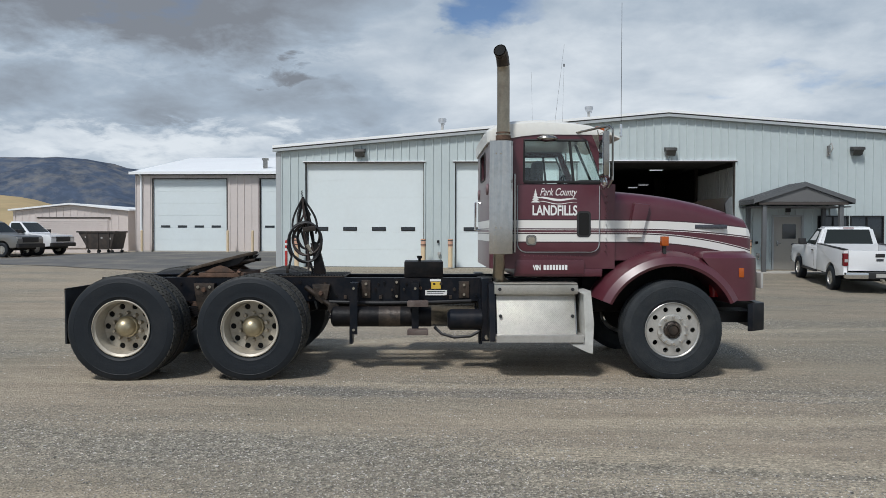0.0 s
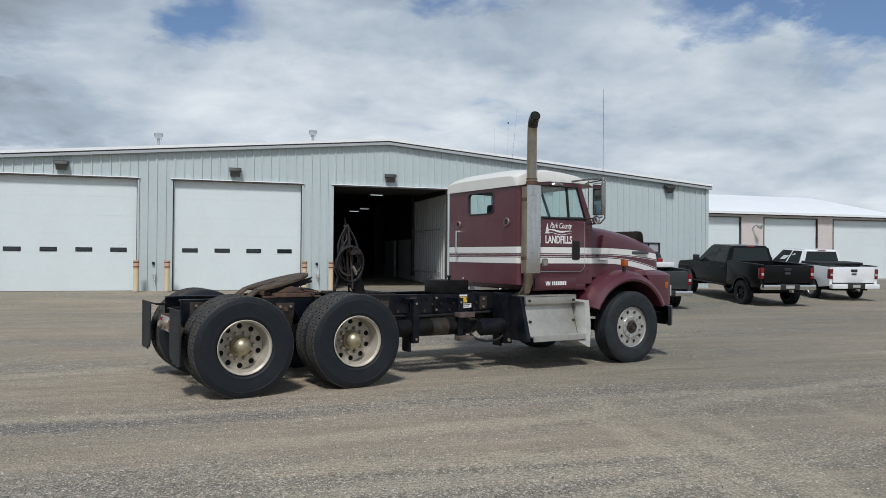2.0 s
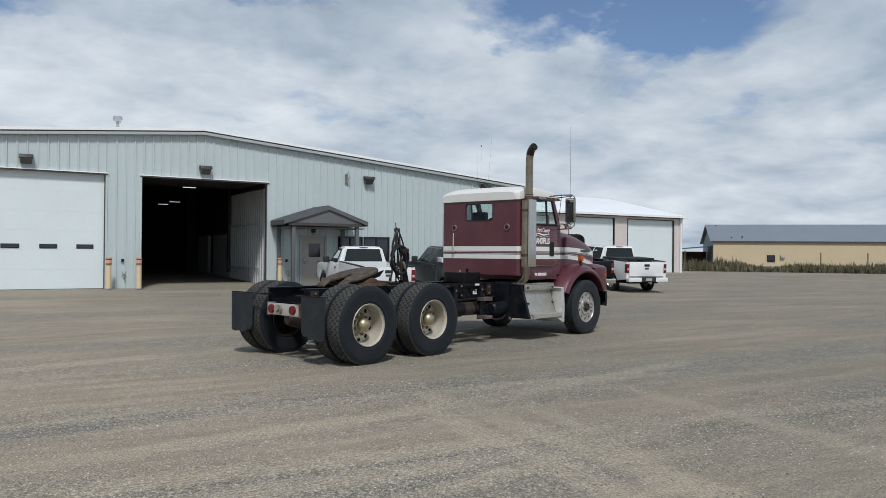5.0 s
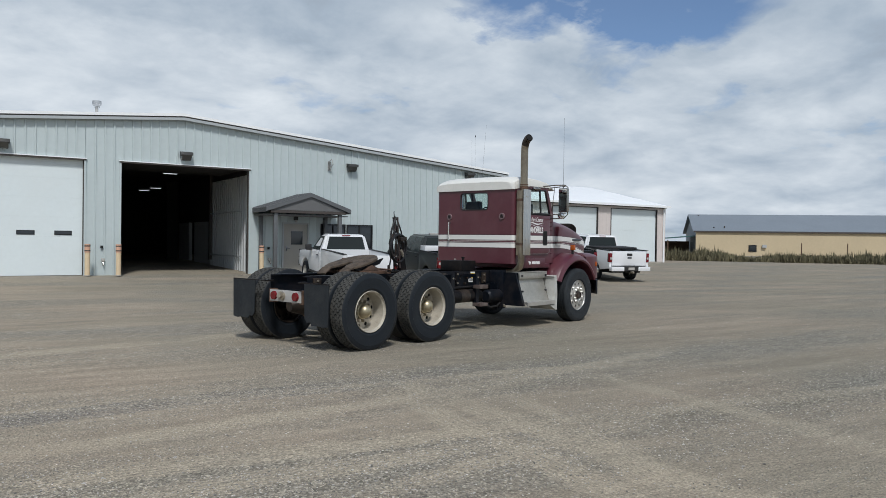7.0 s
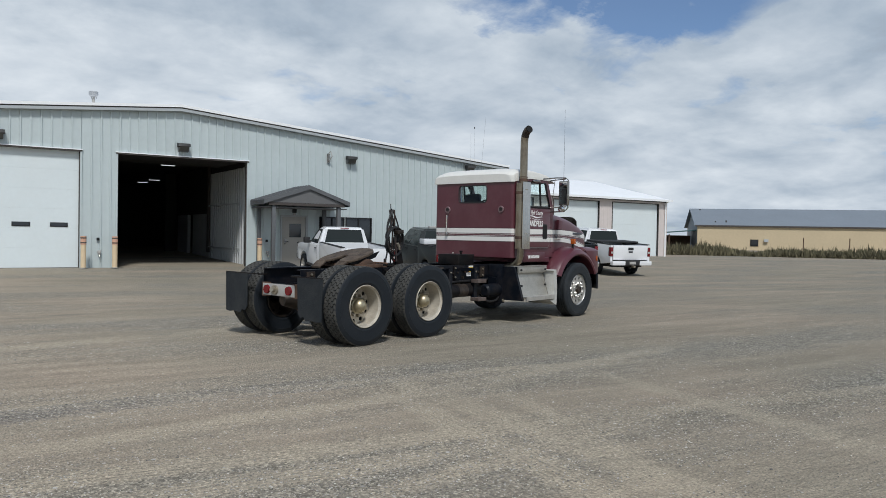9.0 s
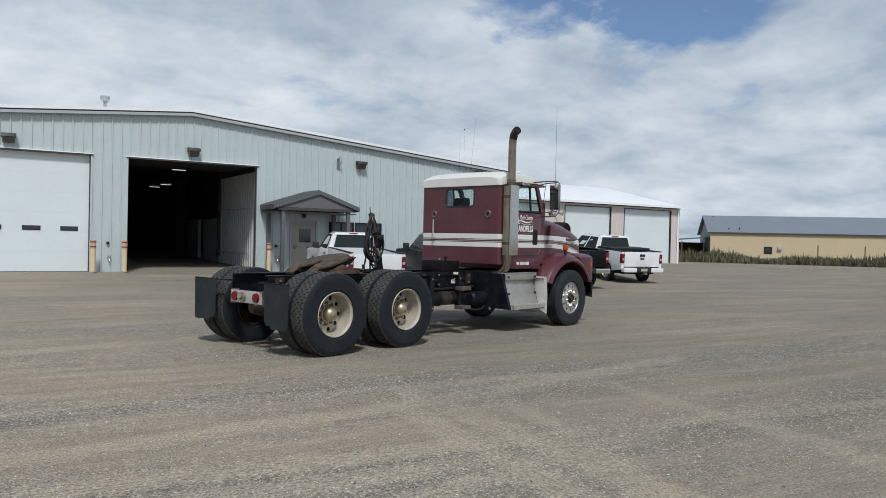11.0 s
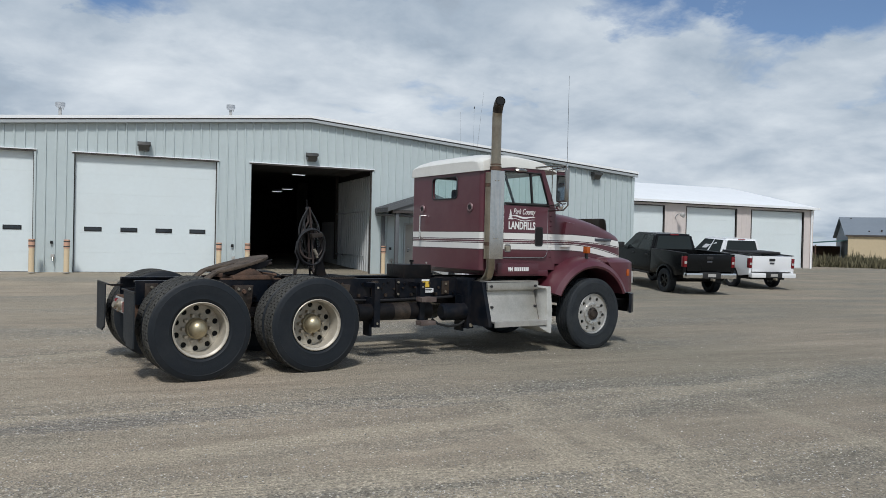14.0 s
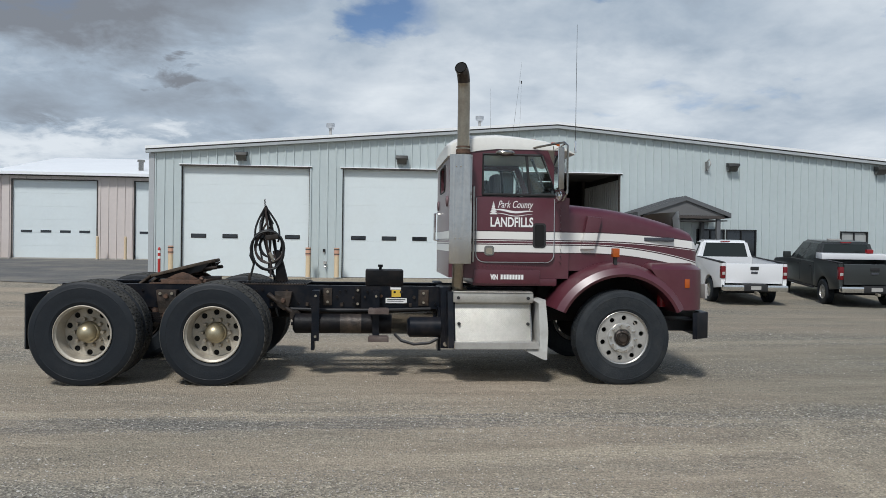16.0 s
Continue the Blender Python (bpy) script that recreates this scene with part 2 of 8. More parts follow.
    for tr in ((0.94, 4.70, 2.73, 4.63, 0.24, 0.01), (2.2, 6.25, 6.5, 7.0, 0.22, -0.012), (3.42, 5.78, 3.16, 3.22, 0.22, 0.0), (3.79, 4.15, 3.46, 3.05, 0.16, 0.0), (4.35, 5.6, 3.75, 3.1, 0.16, 0.0), (5.89, 4.72, 8.39, 4.37, 0.16, 0.0), (2.6, 4.2, 4.4, 4.55, 0.16, 0.0), (-2.0, 7.6, 4.0, 7.3, 0.20, 0.006), (0.0, 11.2, 6.0, 12.6, 0.34, 0.01), (-1.0, 3.9, 1.0, 4.05, 0.16, 0.012), (3.86, 6.3, 3.78, 3.4, 0.26, 0.0), (5.98, 5.6, 5.72, 3.4, 0.22, 0.0), (0.9, 5.25, 3.6, 5.0, 0.24, 0.0)):
        q_ = track(*tr)
        beds = q_ if beds is None else mm("MAXIMUM", beds, q_)
    beds = mm("MULTIPLY", mm("MULTIPLY", beds, mm("ADD", 0.72, mm("MULTIPLY", noise_(26, 4, 0.7), 0.5)), clamp=True), mm("MULTIPLY", mm("SUBTRACT", noise_(0.55, 6, 0.68), 0.28), 5.0, clamp=True))
    bed_c = mixc(mm("MULTIPLY", beds, 0.85), (0.0, 0.0, 0.0), (1.0, 1.0, 1.0))
    base = mixc(bed_c, base, (0.435, 0.378, 0.288))
    # windrow of loose grey gravel pushed up along the lane
    wind = mm("MULTIPLY", track(-3.4, 7.15, 4.8, 7.42, 0.40, 0.0, 1.15), mm("MULTIPLY", mm("SUBTRACT", noise_(1.3, 6, 0.7, (0.35, 1.0, 1.0)), 0.36), 5.0, clamp=True))
    base = mixc(mm("MULTIPLY", wind, 0.75), base, (0.165, 0.165, 0.160))
    # tints the base: lighter and warmer in the west, darker and greyer eastward
    east = mm("ADD", mm("MULTIPLY", mm("SUBTRACT", gx, 1.5), 0.22), mm("MULTIPLY", mm("SUBTRACT", noise_(0.35, 6, 0.65), 0.5), 1.6), clamp=True)
    tone = ramp(east, [(0.0, (1.05, 1.03, 1.01)), (1.0, (0.86, 0.865, 0.86))])
    mt = n.new("ShaderNodeMix")
    mt.data_type, mt.blend_type = "RGBA", "MULTIPLY"
    mt.inputs[0].default_value = 1.0
    l.new(base, mt.inputs[6]), l.new(tone, mt.inputs[7])
    base = mt.outputs[2]
    # stretched noise lays darker streaks over the base
    dark_streak = ramp(noise_(0.45, 8, 0.72, (0.22, 1.0, 1.0), 4), [(0.60, (0, 0, 0)), (0.70, (1, 1, 1))])
    base = mixc(mixc(0.55, (0.0, 0.0, 0.0), dark_streak), base, (0.115, 0.112, 0.105))
    v = n.new("ShaderNodeTexVoronoi")
    v.inputs["Scale"].default_value = 58
    l.new(co.outputs["Object"], v.inputs["Vector"])
    chip = ramp(v.outputs["Color"], [(0.12, (0.40, 0.40, 0.40)), (0.70, (1.18, 1.18, 1.17)), (0.86, (1.95, 1.95, 1.92))])
    mulc = n.new("ShaderNodeMix")
    mulc.data_type, mulc.blend_type = "RGBA", "MULTIPLY"
    grit = ramp(mm("SUBTRACT", mm("MAXIMUM", lane, beds), wind, clamp=True), [(0.0, (0.8, 0.8, 0.8)), (1.0, (0.22, 0.22, 0.22))])
    l.new(grit, mulc.inputs[0]), l.new(base, mulc.inputs[6]), l.new(chip, mulc.inputs[7])
    # crevices among loose stones: their shade is darkened into the colour
    crevice_shade = ramp(noise_(11, 7, 0.78, (0.55, 1.0, 1.0), 3), [(0.35, (0.62, 0.62, 0.62)), (0.46, (1.0, 1.0, 1.0))])
    crevice_shade = mixc(mm("MULTIPLY", mm("MAXIMUM", lane, beds), 0.85), crevice_shade, (1.0, 1.0, 1.0))
    mulk = n.new("ShaderNodeMix")
    mulk.data_type, mulk.blend_type = "RGBA", "MULTIPLY"
    mulk.inputs[0].default_value = 1.0
    l.new(mulc.outputs[2], mulk.inputs[6]), l.new(crevice_shade, mulk.inputs[7])
    fine = ramp(noise_(60, 5, 0.75), [(0.33, (0.55, 0.55, 0.55)), (0.68, (1.45, 1.45, 1.45))])
    mulf = n.new("ShaderNodeMix")
    mulf.data_type, mulf.blend_type = "RGBA", "MULTIPLY"
    mulf.inputs[0].default_value = 0.9
    l.new(mulk.outputs[2], mulf.inputs[6]), l.new(fine, mulf.inputs[7])
    l.new(mulf.outputs[2], b.inputs["Base Color"])
    bp, bp2 = n.new("ShaderNodeBump"), n.new("ShaderNodeBump")
    bp.inputs["Strength"].default_value, bp.inputs["Distance"].default_value = 0.55, 0.025
    bp2.inputs["Strength"].default_value, bp2.inputs["Distance"].default_value = 0.75, 0.12
    l.new(v.outputs["Distance"], bp.inputs["Height"])
    l.new(noise_(2.2, 8, 0.65, (0.35, 1.0, 1.0), -4), bp2.inputs["Height"])
    l.new(bp2.outputs[0], bp.inputs["Normal"])
    l.new(bp.outputs[0], b.inputs["Normal"])
    return m


def truck_paint():
    """Faded maroon with two white bands edged by pin lines that run level along cab and sleeper and sink towards the nose."""
    m = material("maroon_paint", (0.088, 0.0185, 0.028), 0.34, 0.0, 0.10, 2.0, 0.0, dirt=(0.15, 0.075, 0.08), dirt_amount=0.28, dirt_scale=2.2, coat=0.35)
    n, l = m.node_tree.nodes, m.node_tree.links
    b = n["Principled BSDF"]
    b.inputs["Coat Roughness"].default_value = 0.38
    base = b.inputs["Base Color"].links[0].from_socket
    co, sep = n.new("ShaderNodeTexCoord"), n.new("ShaderNodeSeparateXYZ")
    l.new(co.outputs["Object"], sep.inputs[0])

    def mm(op, a, c, clamp=False):
        q = n.new("ShaderNodeMath")
        q.operation, q.use_clamp = op, clamp
        for i, v in enumerate((a, c)):
            if isinstance(v, (int, float)):
                q.inputs[i].default_value = v
            else:
                l.new(v, q.inputs[i])
        return q.outputs[0]

    run = mm("MAXIMUM", mm("ADD", sep.outputs[0], 0.35), 0.0)
    sq = mm("MULTIPLY", run, run)
    z_up = mm("ADD", sep.outputs[2], mm("MULTIPLY", sq, 0.045))
    z_lo = mm("ADD", sep.outputs[2], mm("MULTIPLY", sq, 0.098))

    def band(z, lo, hi):
        return mm("MULTIPLY", mm("GREATER_THAN", z, lo), mm("LESS_THAN", z, hi))

    white = mm("MAXIMUM", band(z_up, 1.598, 1.685), band(z_lo, 1.455, 1.535))
    white = mm("MAXIMUM", white, band(z_up, 1.579, 1.585))
    white = mm("MAXIMUM", white, band(z_lo, 1.548, 1.554))
    pin = mm("MAXIMUM", band(z_up, 1.588, 1.596), band(z_lo, 1.537, 1.546))
    pin = mm("MAXIMUM", pin, band(z_lo, 1.442, 1.450))
    pin = mm("MAXIMUM", pin, band(z_up, 1.690, 1.697))
    mx, mx2 = n.new("ShaderNodeMix"), n.new("ShaderNodeMix")
    mx.data_type = mx2.data_type = "RGBA"
    l.new(white, mx.inputs[0]), l.new(base, mx.inputs[6])
    mx.inputs[7].default_value = (0.74, 0.73, 0.69, 1)
    l.new(pin, mx2.inputs[0]), l.new(mx.outputs[2], mx2.inputs[6])
    mx2.inputs[7].default_value = (0.03, 0.012, 0.015, 1)
    l.new(mx2.outputs[2], b.inputs["Base Color"])
    return m


def plain_paint():
    """The same faded maroon without the bands."""
    m = material("plain_maroon_paint", (0.088, 0.0185, 0.028), 0.34, 0.0, 0.10, 2.0, 0.0, dirt=(0.15, 0.075, 0.08), dirt_amount=0.28, dirt_scale=2.2, coat=0.35)
    m.node_tree.nodes["Principled BSDF"].inputs["Coat Roughness"].default_value = 0.38
    return m


def diamond_plate():
    m = material("diamond_plate", (0.52, 0.50, 0.45), 0.44, 0.8, 0.14, 5, dirt=(0.34, 0.31, 0.26), dirt_amount=0.45, dirt_scale=4)
    n, l = m.node_tree.nodes, m.node_tree.links
    co, mp, w1, w2, mxm, bp = (n.new(k) for k in ("ShaderNodeTexCoord", "ShaderNodeMapping", "ShaderNodeTexWave", "ShaderNodeTexWave", "ShaderNodeMath", "ShaderNodeBump"))
    l.new(co.outputs["Object"], mp.inputs[0])
    mp.inputs["Rotation"].default_value = (0, radians(45), 0)
    w1.bands_direction, w2.bands_direction = "X", "Z"
    for w in (w1, w2):
        w.inputs["Scale"].default_value = 21
        l.new(mp.outputs[0], w.inputs["Vector"])
    mxm.operation = "MAXIMUM"
    l.new(w1.outputs[0 if len(w1.outputs) == 1 else 1], mxm.inputs[0]), l.new(w2.outputs[0 if len(w2.outputs) == 1 else 1], mxm.inputs[1])
    l.new(mxm.outputs[0], bp.inputs["Height"])
    bp.inputs["Strength"].default_value, bp.inputs["Distance"].default_value = 0.30, 0.006
    l.new(bp.outputs[0], n["Principled BSDF"].inputs["Normal"])
    return m


M = dict(
    ground=ground_material(),
    paint=truck_paint(),
    paint_plain=plain_paint(),
    siding=material("grey_white_siding", (0.515, 0.580, 0.582), 0.45, 0.1, 0.05, 0.6, dirt=(0.46, 0.515, 0.512), dirt_amount=0.12, dirt_scale=0.5),
    siding_beige=material("pinkish_beige_siding", (0.63, 0.565, 0.535), 0.55, 0.0, 0.06, 0.6, dirt=(0.48, 0.42, 0.38), dirt_amount=0.25, dirt_scale=0.6),
    overhead=material("white_overhead_door", (0.70, 0.765, 0.775), 0.45, 0.0, 0.03, 0.8, dirt=(0.62, 0.64, 0.62), dirt_amount=0.18, dirt_scale=0.7),
    roof=material("white_roof_metal", (0.86, 0.875, 0.875), 0.5, 0.0, 0.05, 0.8),
    trim=material("grey_trim", (0.42, 0.44, 0.45), 0.5, 0.1, 0.06, 2),
    rake=material("pale_rake_trim", (0.40, 0.43, 0.44), 0.5, 0.1, 0.06, 2),
    dark_trim=material("dark_trim", (0.06, 0.05, 0.045), 0.6, 0.0, 0.1, 3),
    porch=material("porch_grey", (0.115, 0.12, 0.125), 0.55, 0.1, 0.08, 2),
    porch_light=material("porch_gable_grey", (0.125, 0.125, 0.125), 0.6, 0.0, 0.08, 3),
    concrete=material("concrete", (0.42, 0.40, 0.36), 0.9, 0.0, 0.12, 1.2, 0.3, 60, dirt=(0.27, 0.25, 0.22), dirt_amount=0.5),
    # near-black: the shade inside the bay is put into this colour
    inner=material("shop_inside_shade", (0.035, 0.034, 0.034), 0.9, 0.0, 0.15, 1.0),
    inner_white=material("shop_partition", (0.50, 0.52, 0.52), 0.6, 0.0, 0.08, 1.0),
    steel_door=material("beige_steel_door", (0.40, 0.38, 0.345), 0.5, 0.0, 0.05, 2),
    frame_black=material("black_window_frame", (0.015, 0.015, 0.016), 0.4, 0.2, 0.1, 4),
    pane=material("dark_window_pane", (0.02, 0.024, 0.028), 0.05, 0.0, 0.1, 1, spec=0.8),
    blind=material("pale_window_pane", (0.36, 0.37, 0.36), 0.12, 0.0, 0.06, 2, spec=0.7),
    yellow=material("pale_yellow_bollard", (0.70, 0.55, 0.36), 0.55, 0.0, 0.08, 4, dirt=(0.45, 0.33, 0.2), dirt_amount=0.4, dirt_scale=4),
    red=material("red_plastic", (0.42, 0.03, 0.025), 0.45, 0.0, 0.08, 4),
    lamp_grey=material("wall_lamp_grey", (0.045, 0.045, 0.043), 0.5, 0.2, 0.1, 5),
    lens_dark=material("dark_lamp_lens", (0.10, 0.10, 0.095), 0.25, 0.0, 0.05, 5),
    lens=material("lamp_lens", (0.42, 0.41, 0.39), 0.25, 0.0, 0.05, 5),
    tan=material("tan_wall", (0.54, 0.44, 0.29), 0.85, 0.0, 0.06, 0.4),
    grey_roof=material("blue_grey_roof", (0.20, 0.23, 0.26), 0.6, 0.1, 0.08, 0.4),
    teal=material("teal_awning", (0.05, 0.12, 0.12), 0.6, 0.0, 0.1, 1),
    weeds=material("dry_weeds", (0.120, 0.108, 0.062), 0.9, 0.0, 0.35, 1.2),
    mountain=material("distant_mountain", (0.072, 0.094, 0.135), 1.0, 0.0, 0.35, 0.004, spec=0.0, dirt=(0.20, 0.195, 0.185), dirt_amount=0.9, dirt_scale=0.014),
    hill=material("golden_hill", (0.44, 0.335, 0.195), 1.0, 0.0, 0.15, 0.01, spec=0.0, dirt=(0.30, 0.26, 0.16), dirt_amount=0.7, dirt_scale=0.012),
    rubber=material("tyre_rubber", (0.0090, 0.0125, 0.0170), 0.55, 0.0, 0.18, 5, 0.12, 50, spec=0.33, dirt=(0.028, 0.030, 0.032), dirt_amount=0.35, dirt_scale=3.5),
    tread=material("worn_tread_rubber", (0.062, 0.062, 0.058), 0.9, 0.0, 0.3, 7, 0.25, 70, spec=0.12, dirt=(0.115, 0.108, 0.095), dirt_amount=0.6, dirt_scale=5),
    sleeve=material("faded_pink_cap", (0.62, 0.36, 0.25), 0.6, 0.0, 0.08, 4),
    car_red=material("tail_lamp_red", (0.16, 0.008, 0.012), 0.2, 0.0, 0.08, 9),
    rubber_dusty=material("dusty_tyre_rubber", (0.019, 0.023, 0.027), 0.7, 0.0, 0.2, 5, 0.25, 70, spec=0.3, dirt=(0.048, 0.050, 0.050), dirt_amount=0.5, dirt_scale=4),
    black=material("black_frame_paint", (0.0045, 0.0048, 0.0060), 0.5, 0.1, 0.25, 6, 0.2, 30, spec=0.22, dirt=(0.040, 0.028, 0.022), dirt_amount=0.4, dirt_scale=5),
    navy=material("blue_black_paint", (0.0045, 0.0070, 0.0120), 0.38, 0.1, 0.2, 6, spec=0.24, dirt=(0.040, 0.032, 0.028), dirt_amount=0.45, dirt_scale=6),
    rust=material("rusty_steel", (0.13, 0.075, 0.05), 0.8, 0.2, 0.35, 8, 0.4, 40, dirt=(0.045, 0.035, 0.03), dirt_amount=0.8, dirt_scale=7),
    plate=material("worn_coupling_steel", (0.105, 0.080, 0.060), 0.75, 0.1, 0.4, 9, 0.9, 18, spec=0.25, dirt=(0.022, 0.017, 0.014), dirt_amount=0.9, dirt_scale=7),
    grease=material("greasy_steel", (0.034, 0.027, 0.022), 0.45, 0.35, 0.3, 8, 0.3, 30, dirt=(0.11, 0.078, 0.058), dirt_amount=0.75, dirt_scale=6),
    rim=material("cream_painted_rim", (0.50, 0.46, 0.385), 0.45, 0.2, 0.14, 6, dirt=(0.20, 0.155, 0.11), dirt_amount=0.55, dirt_scale=6),
    alloy=material("polished_alloy", (0.60, 0.585, 0.55), 0.33, 0.7, 0.08, 6, dirt=(0.35, 0.33, 0.3), dirt_amount=0.4, dirt_scale=8),
    brass=material("brass_toned_hub", (0.47, 0.41, 0.28), 0.42, 0.8, 0.12, 9, dirt=(0.16, 0.12, 0.08), dirt_amount=0.4, dirt_scale=9),
    nut=material("nut_steel", (0.36, 0.32, 0.255), 0.42, 0.6, 0.15, 9),
    hole=material("dark_recess", (0.006, 0.006, 0.006), 0.9, 0.0, 0.1, 5),
    chrome=material("chrome", (0.75, 0.75, 0.74), 0.14, 1.0, 0.04, 6),
    stainless=material("brushed_stainless", (0.36, 0.345, 0.32), 0.20, 0.95, 0.08, 3, dirt=(0.30, 0.27, 0.23), dirt_amount=0.4, dirt_scale=3),
    guard=material("polished_guard_steel", (0.58, 0.56, 0.525), 0.10, 1.0, 0.08, 3, dirt=(0.42, 0.38, 0.32), dirt_amount=0.35, dirt_scale=3),
    asphalt=material("dark_asphalt", (0.115, 0.113, 0.108), 0.92, 0.0, 0.28, 1.5, 0.4, 60, dirt=(0.22, 0.20, 0.165), dirt_amount=0.85, dirt_scale=0.55),
    pipe=material("heat_tinted_pipe", (0.34, 0.295, 0.225), 0.30, 0.9, 0.18, 5, dirt=(0.20, 0.15, 0.11), dirt_amount=0.6, dirt_scale=4),
    diamond=diamond_plate(),
    white=material("aged_white_paint", (0.74, 0.73, 0.68), 0.42, 0.0, 0.05, 3, dirt=(0.55, 0.53, 0.48), dirt_amount=0.3, dirt_scale=3, coat=0.2),
    splash=material("dull_white_guard", (0.50, 0.50, 0.47), 0.45, 0.0, 0.08, 3, dirt=(0.30, 0.28, 0.25), dirt_amount=0.5, dirt_scale=5),
    zinc=material("bright_zinc", (0.50, 0.51, 0.52), 0.35, 0.6, 0.08, 5),
    letter=material("white_lettering", (0.80, 0.80, 0.78), 0.5, 0.0, 0.03, 9),
    glass=glass_material("cab_glass", (0.94, 0.985, 0.975), 1.0),
    mirror_face=material("mirror_face", (0.8, 0.8, 0.8), 0.03, 1.0, 0.01, 1),
    orange=material("amber_lens", (0.40, 0.085, 0.012), 0.25, 0.0, 0.08, 9),
    redlens=material("red_lens", (0.24, 0.012, 0.015), 0.22, 0.0, 0.08, 9),
    step=material("worn_step_steel", (0.115, 0.085, 0.075), 0.65, 0.3, 0.25, 8, 0.3, 40, dirt=(0.22, 0.19, 0.17), dirt_amount=0.5, dirt_scale=8),
    smoke=material("smoked_plastic", (0.036, 0.030, 0.022), 0.30, 0.0, 0.15, 5),
    vent=material("dull_vent", (0.20, 0.13, 0.135), 0.45, 0.3, 0.1, 8),
    badge=material("badge_chrome", (0.10, 0.105, 0.12), 0.35, 0.6, 0.3, 60),
    hose=material("black_hose", (0.012, 0.012, 0.013), 0.45, 0.0, 0.15, 8),
    hose_brown=material("dusty_brown_hose", (0.045, 0.032, 0.028), 0.55, 0.0, 0.2, 8),
    seat=material("grey_seat_cloth", (0.10, 0.10, 0.105), 0.9, 0.0, 0.15, 8),
    sticker=material("yellow_sticker", (0.72, 0.48, 0.06), 0.5, 0.0, 0.04, 9),
    car_white=material("white_car_paint", (0.78, 0.79, 0.80), 0.22, 0.0, 0.02, 2, coat=0.5),
    car_grey=material("dark_grey_car_paint", (0.040, 0.045, 0.045), 0.32, 0.2, 0.05, 2, coat=0.1),
    car_black=material("black_car_paint", (0.006, 0.0065, 0.007), 0.20, 0.0, 0.05, 2, spec=0.22, coat=0.0),
    car_silver=material("silver_grey_car_paint", (0.20, 0.20, 0.195), 0.28, 0.4, 0.05, 2, coat=0.5),
    car_glass=material("tinted_car_glass", (0.022, 0.028, 0.028), 0.05, 0.0, 0.05, 1, spec=0.28),
    plastic=material("black_plastic", (0.020, 0.020, 0.021), 0.6, 0.0, 0.12, 6),
    bin_brown=material("dark_brown_dumpster", (0.040, 0.032, 0.028), 0.6, 0.1, 0.2, 3, dirt=(0.10, 0.07, 0.05), dirt_amount=0.5, dirt_scale=3),
    pebble=material("pebble", (0.33, 0.31, 0.28), 0.9, 0.0, 0.45, 30),
    tube=glow("fluorescent_tube", (0.9, 0.95, 1.0), 0.75),
)


def vary_islands(m, lo, hi):
    """Each separate stone a shade of its own."""
    n, l = m.node_tree.nodes, m.node_tree.links
    b = n["Principled BSDF"]
    src = b.inputs["Base Color"].links[0].from_socket
    g, r, s = n.new("ShaderNodeNewGeometry"), n.new("ShaderNodeMapRange"), n.new("ShaderNodeVectorMath")
    s.operation = "SCALE"
    r.inputs[3].default_value, r.inputs[4].default_value = lo, hi
    l.new(g.outputs["Random Per Island"], r.inputs[0])
    l.new(src, s.inputs[0]), l.new(r.outputs[0], s.inputs["Scale"])
    l.new(s.outputs[0], b.inputs["Base Color"])


vary_islands(M["pebble"], 0.30, 1.85)
vary_islands(M["weeds"], 0.6, 1.5)


# ---- mesh helpers ----
def thing(name, label, category, m=None, group="", kind=""):
    ob = new(name)
    ob.empty_display_size = 0.2
    if m is not None:
        ob.matrix_world = m
    return tagged(ob, label, category, group, kind)


def mesh_of(bm, name, mat, smooth=True, angle=26):
    me = bpy.data.meshes.new(name)
    bmesh.ops.recalc_face_normals(bm, faces=bm.faces)
    bm.to_mesh(me)
    bm.free()
    me.materials.append(mat)
    if smooth:
        me.polygons.foreach_set("use_smooth", [True] * len(me.polygons))
        me.set_sharp_from_angle(angle=radians(angle))
    return me


def part(name, bm, mat, parent=None, label="", m=None, flat=False):
    ob = new(name, mesh_of(bm, name, mat, not flat))
    if m is not None:
        ob.matrix_basis = m
    if parent is not None:
        ob.parent = parent
    if label:
        ob["label"] = label
    return ob


def setting(name, bm, mat, label, category):
    return tagged(part(name, bm, mat), label, category, kind="structure")


def box(bm, x0, x1, y0, y1, z0, z1, bevel=0.0, m=None):
    r = bmesh.ops.create_cube(bm, size=1)
    t = Matrix.Translation(((x0 + x1) / 2, (y0 + y1) / 2, (z0 + z1) / 2)) @ Matrix.Diagonal((x1 - x0, y1 - y0, z1 - z0, 1))
    bmesh.ops.transform(bm, matrix=t, verts=r["verts"])
    vs = r["verts"]
    if bevel:
        es = list({e for v in vs for e in v.link_edges})
        out = bmesh.ops.bevel(bm, geom=es, offset=bevel, segments=2, affect="EDGES", profile=0.6)
        vs = list({v for f in out["faces"] for v in f.verts} | {v for v in vs if v.is_valid})
    if m is not None:
        bmesh.ops.transform(bm, matrix=m, verts=vs)
    return bm


def B(*boxes, bevel=0.0):
    bm = bmesh.new()
    for b in boxes:
        box(bm, *b, bevel=bevel)
    return bm


